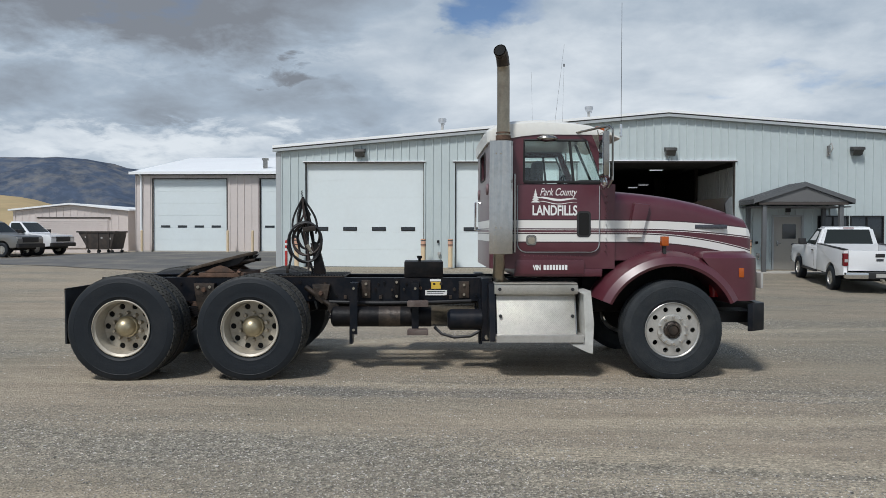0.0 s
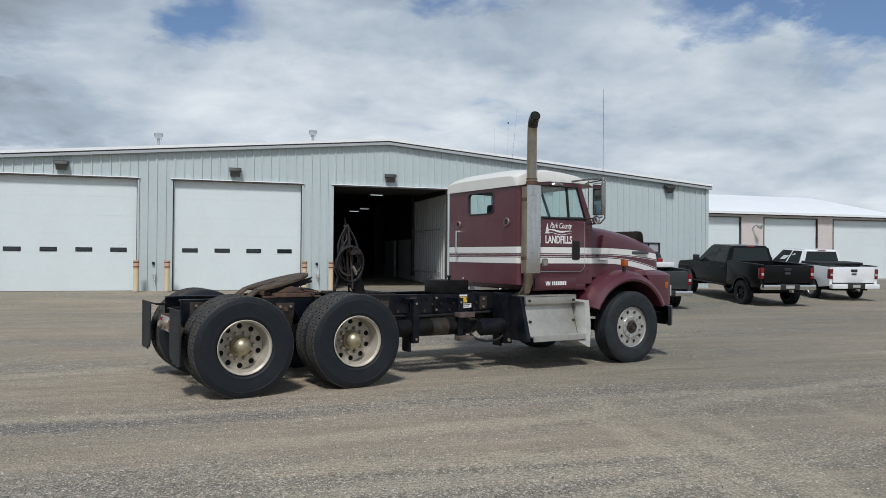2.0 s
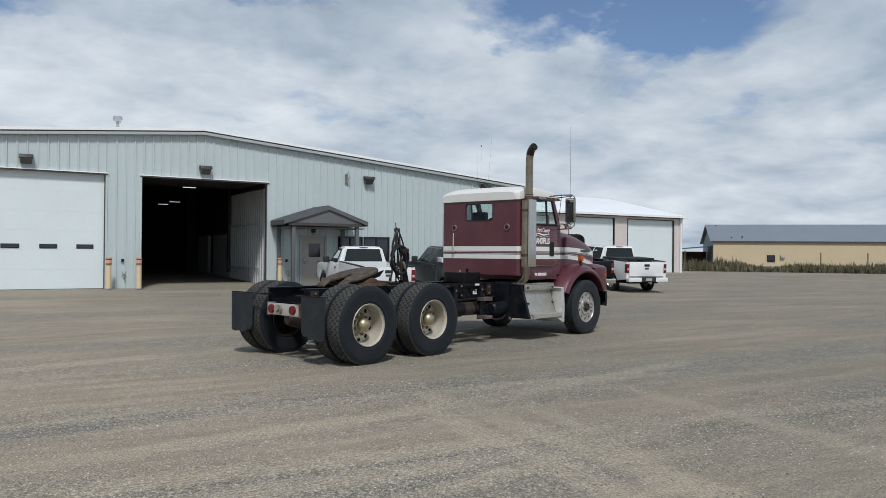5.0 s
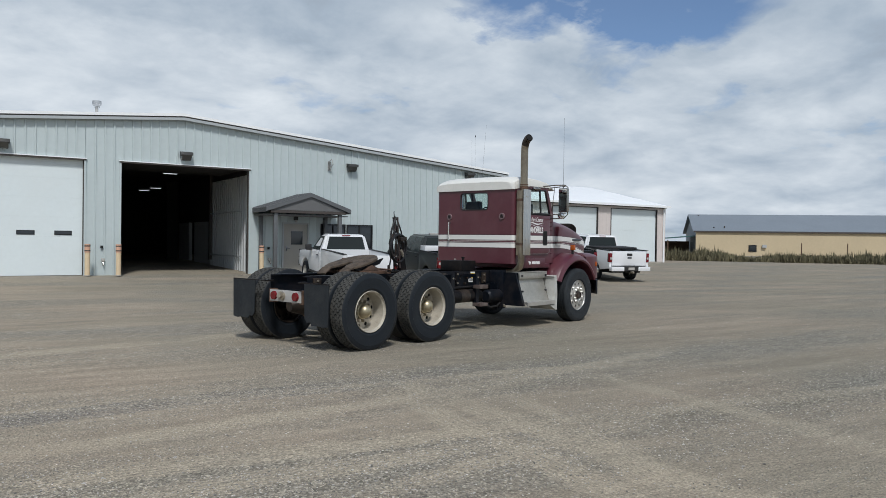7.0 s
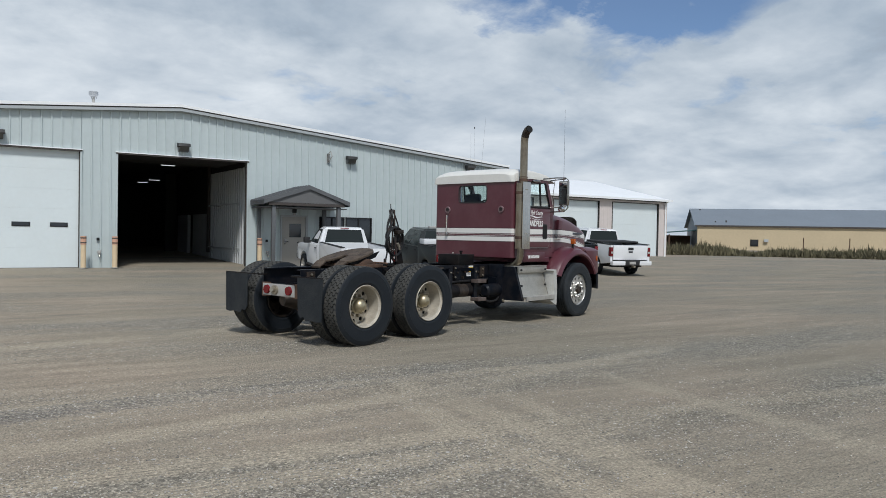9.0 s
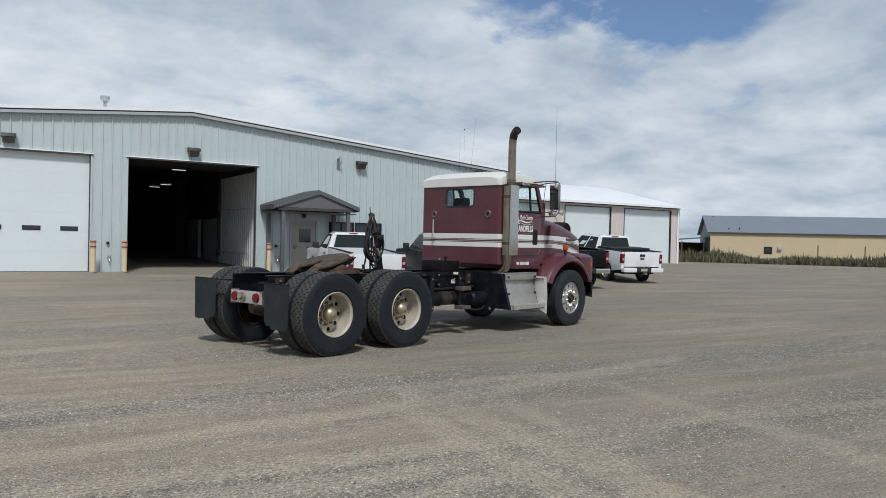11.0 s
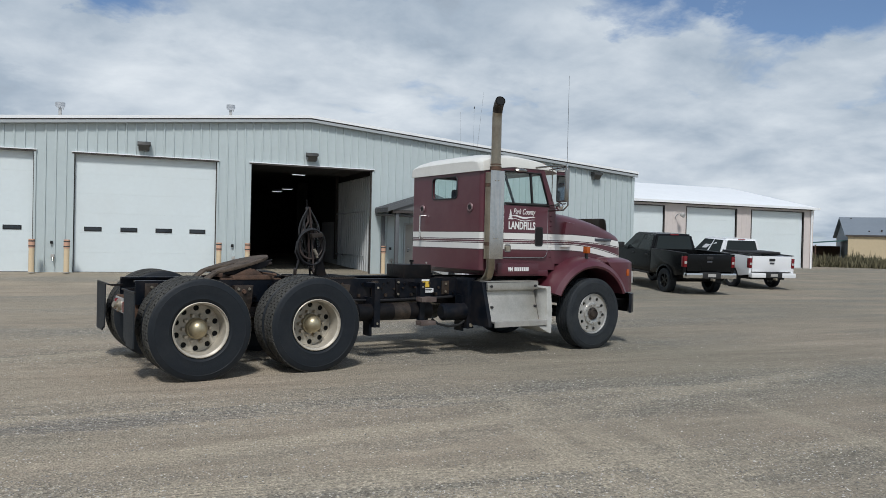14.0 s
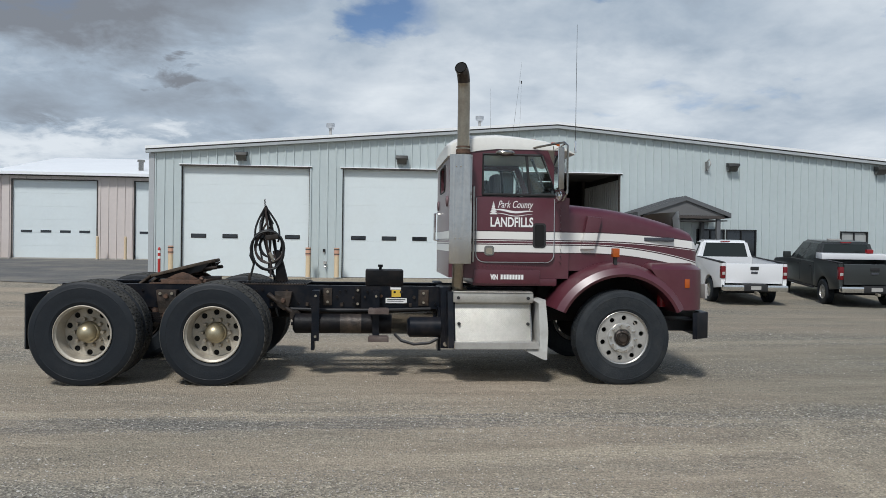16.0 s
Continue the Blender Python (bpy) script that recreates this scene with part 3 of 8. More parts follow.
def prism(bm, outline, lo, hi, axis="y", bevel=0.0):
    """A flat outline pushed from lo to hi along an axis. The outline's pairs are the two other axes in order."""
    def at(p, d):
        return {"y": (p[0], d, p[1]), "x": (d, p[0], p[1]), "z": (p[0], p[1], d)}[axis]
    a = [bm.verts.new(at(p, lo)) for p in outline]
    b = [bm.verts.new(at(p, hi)) for p in outline]
    n = len(a)
    fs = [bm.faces.new(a), bm.faces.new(b[::-1])]
    for i in range(n):
        fs.append(bm.faces.new((a[i], b[i], b[(i + 1) % n], a[(i + 1) % n])))
    bmesh.ops.recalc_face_normals(bm, faces=fs)
    if bevel:
        es = [e for f in fs[:2] for e in f.edges]
        bmesh.ops.bevel(bm, geom=list(set(es)), offset=bevel, segments=2, affect="EDGES", profile=0.6)
    return bm


def P(outline, lo, hi, axis="y", bevel=0.0):
    return prism(bmesh.new(), outline, lo, hi, axis, bevel)


def cyl(bm, p0, p1, r0, r1=None, seg=16, caps=True):
    p0, p1 = Vector(p0), Vector(p1)
    d = p1 - p0
    res = bmesh.ops.create_cone(bm, cap_ends=caps, segments=seg, radius1=r0, radius2=r0 if r1 is None else r1, depth=d.length)
    q = d.to_track_quat("Z", "Y").to_matrix().to_4x4()
    bmesh.ops.transform(bm, matrix=Matrix.Translation((p0 + p1) / 2) @ q, verts=res["verts"])
    return bm


def C(*cyls, seg=16):
    bm = bmesh.new()
    for c in cyls:
        cyl(bm, *c, seg=seg)
    return bm


def tube(bm, pts, r, seg=8, closed_ends=True):
    pts = [Vector(p) for p in pts]
    rings, up = [], Vector((0.123, 0.31, 0.94)).normalized()
    for i, p in enumerate(pts):
        d = (pts[min(i + 1, len(pts) - 1)] - pts[max(i - 1, 0)]).normalized()
        side = d.cross(up)
        if side.length < 0.05:
            side = d.cross(Vector((1, 0, 0)))
        side.normalize()
        up = side.cross(d).normalized()
        rings.append([bm.verts.new(p + r * (math.cos(a) * side + math.sin(a) * up)) for a in (2 * math.pi * k / seg for k in range(seg))])
    for a, b in zip(rings, rings[1:]):
        for k in range(seg):
            bm.faces.new((a[k], a[(k + 1) % seg], b[(k + 1) % seg], b[k]))
    if closed_ends:
        bm.faces.new(rings[0][::-1]), bm.faces.new(rings[-1])
    return bm


def lathe(bm, profile, seg=48, centre=(0, 0, 0)):
    """Turns pairs (radius, y) about the y axis."""
    cx, cy, cz = centre
    rings = []
    for r, y in profile:
        if r < 1e-5:
            rings.append([bm.verts.new((cx, cy + y, cz))])
        else:
            rings.append([bm.verts.new((cx + r * math.cos(2 * math.pi * k / seg), cy + y, cz + r * math.sin(2 * math.pi * k / seg))) for k in range(seg)])
    for a, b in zip(rings, rings[1:]):
        for k in range(seg):
            j = (k + 1) % seg
            if len(a) == 1 and len(b) == 1:
                continue
            if len(a) == 1:
                bm.faces.new((a[0], b[k], b[j]))
            elif len(b) == 1:
                bm.faces.new((a[k], b[0], a[j]))
            else:
                bm.faces.new((a[k], b[k], b[j], a[j]))
    return bm


def loft(bm, sections, cap=True):
    rings = [[bm.verts.new(p) for p in s] for s in sections]
    n = len(rings[0])
    for a, b in zip(rings, rings[1:]):
        for k in range(n):
            j = (k + 1) % n
            bm.faces.new((a[k], a[j], b[j], b[k]))
    if cap:
        bm.faces.new(rings[0][::-1]), bm.faces.new(rings[-1])
    return bm


def holed_plate(bm, outer, holes, y0, y1):
    """A flat plate in x-z with holes, y0 its outer and y1 its inner face."""
    edges = []
    for ring in (outer, *holes):
        vs = [bm.verts.new((x, y0, z)) for x, z in ring]
        edges += [bm.edges.new((vs[i], vs[(i + 1) % len(vs)])) for i in range(len(vs))]
    fs = [g for g in bmesh.ops.triangle_fill(bm, use_beauty=True, edges=edges)["geom"] if isinstance(g, bmesh.types.BMFace)]
    ext = bmesh.ops.extrude_face_region(bm, geom=fs)
    bmesh.ops.translate(bm, vec=(0, y1 - y0, 0), verts=[g for g in ext["geom"] if isinstance(g, bmesh.types.BMVert)])
    return bm


def ring_pts(r, n, cx=0, cz=0, a0=0.0):
    return [(cx + r * math.cos(a0 + 2 * math.pi * k / n), cz + r * math.sin(a0 + 2 * math.pi * k / n)) for k in range(n)]


def round_rect(x0, x1, z0, z1, r, n=4):
    pts = []
    for cx, cz, a in ((x1 - r, z1 - r, 0), (x0 + r, z1 - r, 90), (x0 + r, z0 + r, 180), (x1 - r, z0 + r, 270)):
        pts += [(cx + r * math.cos(radians(a + 90 * k / n)), cz + r * math.sin(radians(a + 90 * k / n))) for k in range(n + 1)]
    return pts


def lettering(name, text, size, mat, parent, m, label, shear=0.0, width=None):
    cu = bpy.data.curves.new(name, "FONT")
    cu.body, cu.size, cu.extrude, cu.shear, cu.align_x, cu.offset = text, size, 0.002, shear, "LEFT", 0.004 if not shear else 0.0
    tmp = new(name, cu)
    me = bpy.data.meshes.new_from_object(tmp.evaluated_get(bpy.context.evaluated_depsgraph_get()))
    bpy.data.objects.remove(tmp)
    if width:
        xs = [v.co.x for v in me.vertices]
        k, x0 = width / (max(xs) - min(xs)), min(xs)
        for v in me.vertices:
            v.co.x = (v.co.x - x0) * k
    me.materials.clear()
    me.materials.append(mat)
    ob = new(name, me)
    ob.matrix_basis = m
    ob.parent = parent
    ob["label"] = label
    return ob


def ease(u):
    u = min(max(u, 0.0), 1.0)
    return u * u * (3 - 2 * u)


def ground_z(x, y):
    """The yard dips a little where the pickups stand and climbs towards the buildings."""
    f = 1.0 - 0.5 * ease((x - 22) / 12)
    rise = 0.17 * ease((y - 23.0) / 5.2) + 0.021 * min(max(y - 28.5, 0), 13)
    dip = 0.15 * ease((x - 4) / 5) * math.sin(math.pi * min(max((y - 13) / 14, 0), 1)) ** 2
    low = -TRUCK_Z * ease((y - 3) / 4) * (1 - ease((y - 15) / 5))
    f *= 1.0 - 0.65 * ease((-19.8 - x) / 4.0)
    return rise * f - dip - low


def lane_wave(x, y):
    """Above zero: a dusty wheel lane; below: loose gravel."""
    return math.sin(2.1 * y + 0.22 * x + 1.3 * math.sin(0.23 * x + 1.0)) + 0.7 * math.sin(0.9 * y - 0.30 * x + 2.0 * math.sin(0.11 * x))


# ---- ground ----
def build_ground():
    bm = bmesh.new()
    xs = [-5000, -1500, -500, -200, -100] + [-60 + 3 * i for i in range(0, 54)] + [110, 150, 250, 600, 1500, 5000]
    ys = [-5000, -1000, -200, -60] + [-20 + 2 * i for i in range(0, 46)] + [80, 100, 140, 220, 500, 1500, 5000]
    grid = [[bm.verts.new((x, y, ground_z(x, y))) for x in xs] for y in ys]
    for a, b in zip(grid, grid[1:]):
        for i in range(len(xs) - 1):
            bm.faces.new((a[i], a[i + 1], b[i + 1], b[i]))
    return setting("ground", bm, M["ground"], "dusty grey-brown gravel yard with tyre tracks", "ground")


build_ground()


def sheet_z(x, y):
    """Height of the ground sheet between its own corners."""
    x0, y0 = math.floor(x / 3) * 3, math.floor(y / 2) * 2
    u, v = (x - x0) / 3, (y - y0) / 2
    return (ground_z(x0, y0) * (1 - u) + ground_z(x0 + 3, y0) * u) * (1 - v) + (ground_z(x0, y0 + 2) * (1 - u) + ground_z(x0 + 3, y0 + 2) * u) * v


def build_asphalt():
    """Dark strip of old asphalt before the storage building, with a crumbled outer edge."""
    bm = bmesh.new()
    rng = random.Random(8)
    rows_ = []
    for k in range(64):
        y = 24.6 + 15.1 * k / 63
        if y < 30.0:
            left_ = -9.2 - 13.5 * ((y - 24.6) / 5.4) ** 1.15
        else:
            left_ = -22.7 - 2.5 * math.sin(math.pi * (y - 30.0) / 9.7) + 2.6 * ease((y - 36.5) / 3.0)
        left_ += 0.9 * noise.noise(Vector((y * 0.8, 2.0, 0.0))) + rng.uniform(-0.18, 0.18)
        rows_.append([bm.verts.new((q, y, sheet_z(q, y) + 0.016)) for q in (left_ + (-8.36 - left_) * i / 16 for i in range(17))])
    for a, b in zip(rows_, rows_[1:]):
        for i in range(16):
            bm.faces.new((a[i], a[i + 1], b[i + 1], b[i]))
    setting("pavement_west", bm, M["asphalt"], "dark worn asphalt strip before the storage building", "pavement")


build_asphalt()

WALL_Y, GZ = 28.53, 0.17      # front of the main shop and its floor level


# ---- siding: one piece for each ribbed strip ----
def siding(parent, x0, x1, step, openings, top, bottom, y, mat, depth=0.022, rib=0.018):
    """Strips on the wall face y (facing -y). openings: (x0, x1, z0, z1). top(x) gives the upper edge."""
    marks = [x0 + step * i for i in range(int((x1 - x0) / step) + 1)]
    cuts = sorted({round(v, 3) for v in marks + [x1] + [o[0] for o in openings] + [o[1] for o in openings] if x0 <= v <= x1})
    for a, b in zip(cuts, cuts[1:]):
        if b - a < 0.01:
            continue
        c = (a + b) / 2
        spans = [(bottom, None)]
        for o in openings:
            if o[0] - 1e-3 <= a and b <= o[1] + 1e-3:
                spans = [s for lo, hi in spans for s in ((lo, o[2]), (o[3], hi))]
        for lo, hi in spans:
            za, zb = (top(a), top(b)) if hi is None else (hi, hi)
            if min(za, zb) - lo < 0.05:
                continue
            bm = bmesh.new()
            w = min(0.062, (b - a) * 0.4)
            has_rib = any(abs(a - q) < 0.002 for q in marks)
            prof = [(a, y - depth), (a + 0.008, y - depth - rib), (a + w - 0.008, y - depth - rib), (a + w, y - depth), (b, y - depth)] if has_rib else [(a, y - depth), (b, y - depth)]
            lo_v = [bm.verts.new((px, py, lo)) for px, py in prof]
            hi_v = [bm.verts.new((px, py, za + (zb - za) * (px - a) / (b - a))) for px, py in prof]
            for i in range(len(prof) - 1):
                bm.faces.new((lo_v[i], lo_v[i + 1], hi_v[i + 1], hi_v[i]))
            bk = [bm.verts.new((a, y, lo)), bm.verts.new((b, y, lo)), bm.verts.new((b, y, zb)), bm.verts.new((a, y, za))]
            bm.faces.new((bk[0], bk[3], hi_v[0], lo_v[0]))
            bm.faces.new((bk[1], lo_v[-1], hi_v[-1], bk[2]))
            bm.faces.new([bk[0], *lo_v, bk[1]][::-1])
            bm.faces.new([bk[3], *hi_v, bk[2]])
            me = mesh_of(bm, "siding_strip", mat, False)
            ob = new("siding_strip", me)
            ob.parent = parent


def wall_with_openings(x0, x1, y0, y1, bottom, top, openings):
    """Solid wall between y0 and y1, its gable by top(x), with openings through it."""
    bm = bmesh.new()
    cuts = sorted({x0, x1, *[o[0] for o in openings], *[o[1] for o in openings], *([RIDGE_X] if x0 < RIDGE_X < x1 else [])})
    for a, b in zip(cuts, cuts[1:]):
        spans = [(bottom, None)]
        for o in openings:
            if o[0] <= a + 1e-4 and b <= o[1] + 1e-4:
                spans = [s for lo, hi in spans for s in ((lo, o[2]), (o[3], hi))]
        for lo, hi in spans:
            za, zb = (top(a), top(b)) if hi is None else (hi, hi)
            if min(za, zb) - lo > 0.02:
                prism(bm, [(a, lo), (b, lo), (b, zb), (a, za)], y0, y1, "y")
    return bm


def overhead_door(name, x0, x1, y, z0, z1, sections, mat, windows, label, row=2, nwin=4):
    """Sectional door facing -y: each section a board of its own, one row with small panes."""
    d = thing(name, label, "garage door", kind="structure")
    h = (z1 - z0) / sections
    for i in range(sections):
        a, b = z0 + i * h + 0.0006, z0 + (i + 1) * h - 0.0006
        bm = bmesh.new()
        box(bm, x0 + 0.01, x1 - 0.01, y, y + 0.05, a, b, 0.0012)
        part("door_section", bm, mat, d, flat=True)
    part("backing", B((x0, x1, y + 0.052, y + 0.07, z0, z1)), M["trim"], d)
    part("bottom_seal", B((x0 + 0.01, x1 - 0.01, y - 0.01, y + 0.05, z0 - 0.02, z0 + 0.005)), M["dark_trim"], d)
    if windows:
        zc = z0 + windows
        for k in range(nwin):
            c = x0 + (x1 - x0) * (0.13 + 0.245 * k)
            bm = bmesh.new()
            box(bm, c - 0.27, c + 0.27, y - 0.016, y + 0.01, zc - 0.075, zc + 0.075, 0.006)
            w = part("window_frame", bm, M["frame_black"], d)
            part("pane", B((c - 0.235, c + 0.235, y - 0.022, y - 0.012, zc - 0.05, zc + 0.05)), M["pane"], w, "dark narrow pane")
    return d


# ---- main shop ----
RIDGE_X, EX0, EX1 = 6.55, -8.18, 21.27
EAVE_Z, RIDGE_Z = 4.68, 5.93


def gable(x):
    return EAVE_Z + (RIDGE_Z - EAVE_Z) * (1 - abs(x - RIDGE_X) / (EX1 - RIDGE_X))


D_TOP = 4.16
DOORS = [(-7.08, -2.52), (-1.34, 3.25), (4.44, 9.02)]
ENTRY = (10.43, 11.43, GZ, 2.13)
WINDOWS = [(12.05, 13.05, 1.25, 2.12), (13.2, 14.3, 1.20, 2.12), (17.75, 18.75, 1.22, 2.12)]


def build_shop():
    ops = [(a, b, GZ, D_TOP) for a, b in DOORS] + [ENTRY] + WINDOWS
    wall = setting("wall_front", wall_with_openings(EX0, EX1, WALL_Y, WALL_Y + 0.25, 0.0, gable, ops), M["siding"], "pale grey-white ribbed metal shop wall", "wall")
    setting("wall_west", B((EX0, EX0 + 0.25, WALL_Y + 0.25, 60, 0, EAVE_Z)), M["siding"], "pale grey-white metal side wall", "wall")
    setting("wall_east", B((EX1 - 0.25, EX1, WALL_Y + 0.25, 60, 0, EAVE_Z)), M["siding"], "pale grey-white metal side wall", "wall")
    setting("wall_north", P([(EX0, 0), (EX1, 0), (EX1, EAVE_Z), (RIDGE_X, RIDGE_Z), (EX0, EAVE_Z)], 60, 60.25), M["siding"], "pale metal rear wall of the shop", "wall")
    for nm, a, b in (("roof_west", EX0 - 0.12, RIDGE_X), ("roof_east", EX1 + 0.12, RIDGE_X)):
        za = gable(a) + 0.01
        setting(nm, P([(a, za), (b, RIDGE_Z + 0.01), (b, RIDGE_Z + 0.11), (a, za + 0.10)], WALL_Y - 0.18, 60.3), M["roof"], "white standing-seam metal roof slope", "roof")
        # rake trim along the gable
        setting("trim_" + nm[5:], P([(a, za - 0.11), (b, RIDGE_Z - 0.11), (b, RIDGE_Z - 0.012), (a, za - 0.012)], WALL_Y - 0.21, WALL_Y - 0.075), M["rake"], "pale grey metal rake trim", "trim")
        setting("drip_" + nm[5:], P([(a, za + 0.03), (b, RIDGE_Z + 0.03), (b, RIDGE_Z + 0.13), (a, za + 0.13)], WALL_Y - 0.24, WALL_Y - 0.185), M["roof"], "white metal roof edge", "trim")
        # solid dark strip: the shadow line below the roof edge as colour
        setting("gap_" + nm[5:], P([(a, za - 0.008), (b, RIDGE_Z - 0.008), (b, RIDGE_Z + 0.028), (a, za + 0.028)], WALL_Y - 0.20, WALL_Y - 0.182), M["dark_trim"], "dark strip standing for the shadow under the roof edge", "trim")
    setting("corner_west", B((EX0 - 0.03, EX0 + 0.16, WALL_Y - 0.075, WALL_Y + 0.03, 0.05, EAVE_Z - 0.12)), M["trim"], "grey corner trim", "trim")
    setting("corner_east", B((EX1 - 0.12, EX1 + 0.03, WALL_Y - 0.075, WALL_Y + 0.03, 0.05, EAVE_Z - 0.12)), M["siding"], "pale corner trim", "trim")
    # door surrounds
    for i, (a, b) in enumerate(DOORS):
        bm = B((a - 0.06, a, WALL_Y - 0.07, WALL_Y + 0.22, GZ, D_TOP + 0.06), (b, b + 0.06, WALL_Y - 0.07, WALL_Y + 0.22, GZ, D_TOP + 0.06))
        setting("jamb_%d" % (i + 1), bm, M["siding"], "pale metal door jamb", "trim")
        setting("seal_%d" % (i + 1), B((a + 0.001, a + 0.028, WALL_Y + 0.02, WALL_Y + 0.09, GZ, D_TOP), (b - 0.028, b - 0.001, WALL_Y + 0.02, WALL_Y + 0.09, GZ, D_TOP)), M["dark_trim"], "dark rubber door seal", "trim")
        setting("head_%d" % (i + 1), B((a - 0.06, b + 0.06, WALL_Y - 0.085, WALL_Y + 0.05, D_TOP - 0.02, D_TOP + 0.028)), M["dark_trim"], "dark door head trim", "trim")
        setting("drip_%d" % (i + 1), B((a - 0.08, b + 0.08, WALL_Y - 0.10, WALL_Y + 0.0, D_TOP + 0.03, D_TOP + 0.06)), M["roof"], "white drip edge over the door", "trim")
    for i in (0, 1):
        overhead_door("garage_door_%d" % (i + 1), DOORS[i][0], DOORS[i][1], WALL_Y + 0.10, GZ + 0.02, D_TOP, 6, M["overhead"], 1.45, "closed white sectional overhead door with four slit panes")
    # inside of the open bay
    a, b = DOORS[2]
    setting("floor", B((-2.0, 20.0, WALL_Y + 0.2, 59.8, 0.0, GZ)), M["concrete"], "worn concrete shop floor", "floor")
    # ceiling and inner walls take the near-black that stands for the bay's shade
    setting("ceiling", B((-2.0, 20.0, WALL_Y + 0.26, 59.9, 4.45, 4.55)), M["inner"], "shop ceiling darkened for the bay's shade", "ceiling")
    setting("wall_inner_west", B((-2.0, -1.8, WALL_Y + 0.26, 59.9, GZ, 4.45)), M["inner"], "inner wall darkened for the bay's shade", "wall")
    setting("wall_inner_north", B((-1.8, 20.0, 52.0, 52.2, GZ, 4.45)), M["inner"], "back wall of the bay darkened for shade", "wall")
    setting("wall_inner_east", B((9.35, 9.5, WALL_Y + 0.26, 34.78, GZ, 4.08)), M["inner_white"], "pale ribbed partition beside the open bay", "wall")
    setting("wall_inner_bay", B((9.36, 9.5, WALL_Y + 0.26, 34.6, 4.082, 4.45), (9.36, 9.5, 34.95, 41.0, 2.302, 4.45)), M["inner"], "upper wall of the bay darkened for shade", "wall")
    bm = bmesh.new()
    for k in range(19):
        y = WALL_Y + 0.5 + 0.30 * k
        box(bm, 9.30, 9.35, y, y + 0.07, GZ, 4.05)
    setting("ribs_inner_east", bm, M["inner_white"], "pale wall ribs", "trim")
    setting("wall_inner_low", B((9.35, 9.5, 34.95, 37.9, GZ, 2.30), (9.35, 9.5, 38.9, 41.0, GZ, 2.30)), M["inner_white"], "pale low partition deeper in the bay", "wall")
    setting("post_inner", B((9.24, 9.36, 34.79, 34.94, 0.55, 4.40)), M["dark_trim"], "dark steel track post of the partition", "trim")
    for k, zz in enumerate((0.78, 2.62)):
        setting("rail_inner_%d" % (k + 1), B((9.27, 9.298, 30.2, 34.78, zz, zz + 0.045)), M["trim"], "thin grey rail across the partition", "trim")
    setting("wall_inner_office", B((8.75, 9.30, 41.1, 41.3, GZ, 4.45)), M["inner"], "inner cross wall darkened for shade", "wall")
    for k, (x, y) in enumerate(((7.45, 34.6), (8.95, 48.2), (9.05, 45.4))):
        t = thing("tube_light", "fluorescent strip light under the shop ceiling", "ceiling light", group="shop strip lights")
        part("housing", B((x - 0.32, x + 0.32, y - 0.08, y + 0.08, 4.36, 4.44)), M["trim"], t)
        part("tube", B((x - 0.28, x + 0.28, y - 0.04, y + 0.04, 4.335, 4.356)), M["tube"], t, "glowing tube")
    # raised door panel of the open bay, up under the ceiling, coloured near-black for shade
    d = thing("raised_door", "raised overhead door under the ceiling, darkened for shade", "garage door", kind="structure")
    for k in range(5):
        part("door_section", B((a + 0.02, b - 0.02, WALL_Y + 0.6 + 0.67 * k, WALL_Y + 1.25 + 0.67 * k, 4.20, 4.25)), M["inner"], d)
    # apron
    setting("pavement", P([(WALL_Y - 1.15, 0.0), (WALL_Y - 1.15, GZ - 0.045), (WALL_Y + 0.19, GZ + 0.004), (WALL_Y + 0.19, 0.0)], EX0 + 0.1, 10.1, "x"), M["concrete"], "pale concrete apron along the shop doors", "pavement")
    siding(wall, EX0 + 0.16, EX1 - 0.12, 0.305, [(a - 0.06, b + 0.06, 0.0, D_TOP + 0.06) for a, b in DOORS] + [(ENTRY[0] - 0.07, ENTRY[1] + 0.07, 0.0, ENTRY[3] + 0.07)] + [(w[0] - 0.05, w[1] + 0.05, w[2] - 0.05, w[3] + 0.05) for w in WINDOWS], lambda x: gable(x) - 0.10, 0.10, WALL_Y, M["siding"], 0.022, 0.036)


build_shop()


def wall_lamp(x, z):
    t = thing("wall_lamp", "dark grey wall-pack lamp on the shop wall", "wall lamp", group="shop wall lamps")
    part("housing", P([(WALL_Y - 0.07, z + 0.14), (WALL_Y - 0.33, z + 0.10), (WALL_Y - 0.36, z + 0.0), (WALL_Y - 0.07, z - 0.02)], x - 0.21, x + 0.21, "x", 0.01), M["lamp_grey"], t)
    part("lens", P([(WALL_Y - 0.07, z - 0.024), (WALL_Y - 0.32, z - 0.005), (WALL_Y - 0.20, z - 0.17), (WALL_Y - 0.07, z - 0.19)], x - 0.17, x + 0.17, "x"), M["lens_dark"], t, "dark ribbed lens")


for lx in (-4.95, 0.81, 6.63, 13.31, 19.2):
    wall_lamp(lx, 4.55)


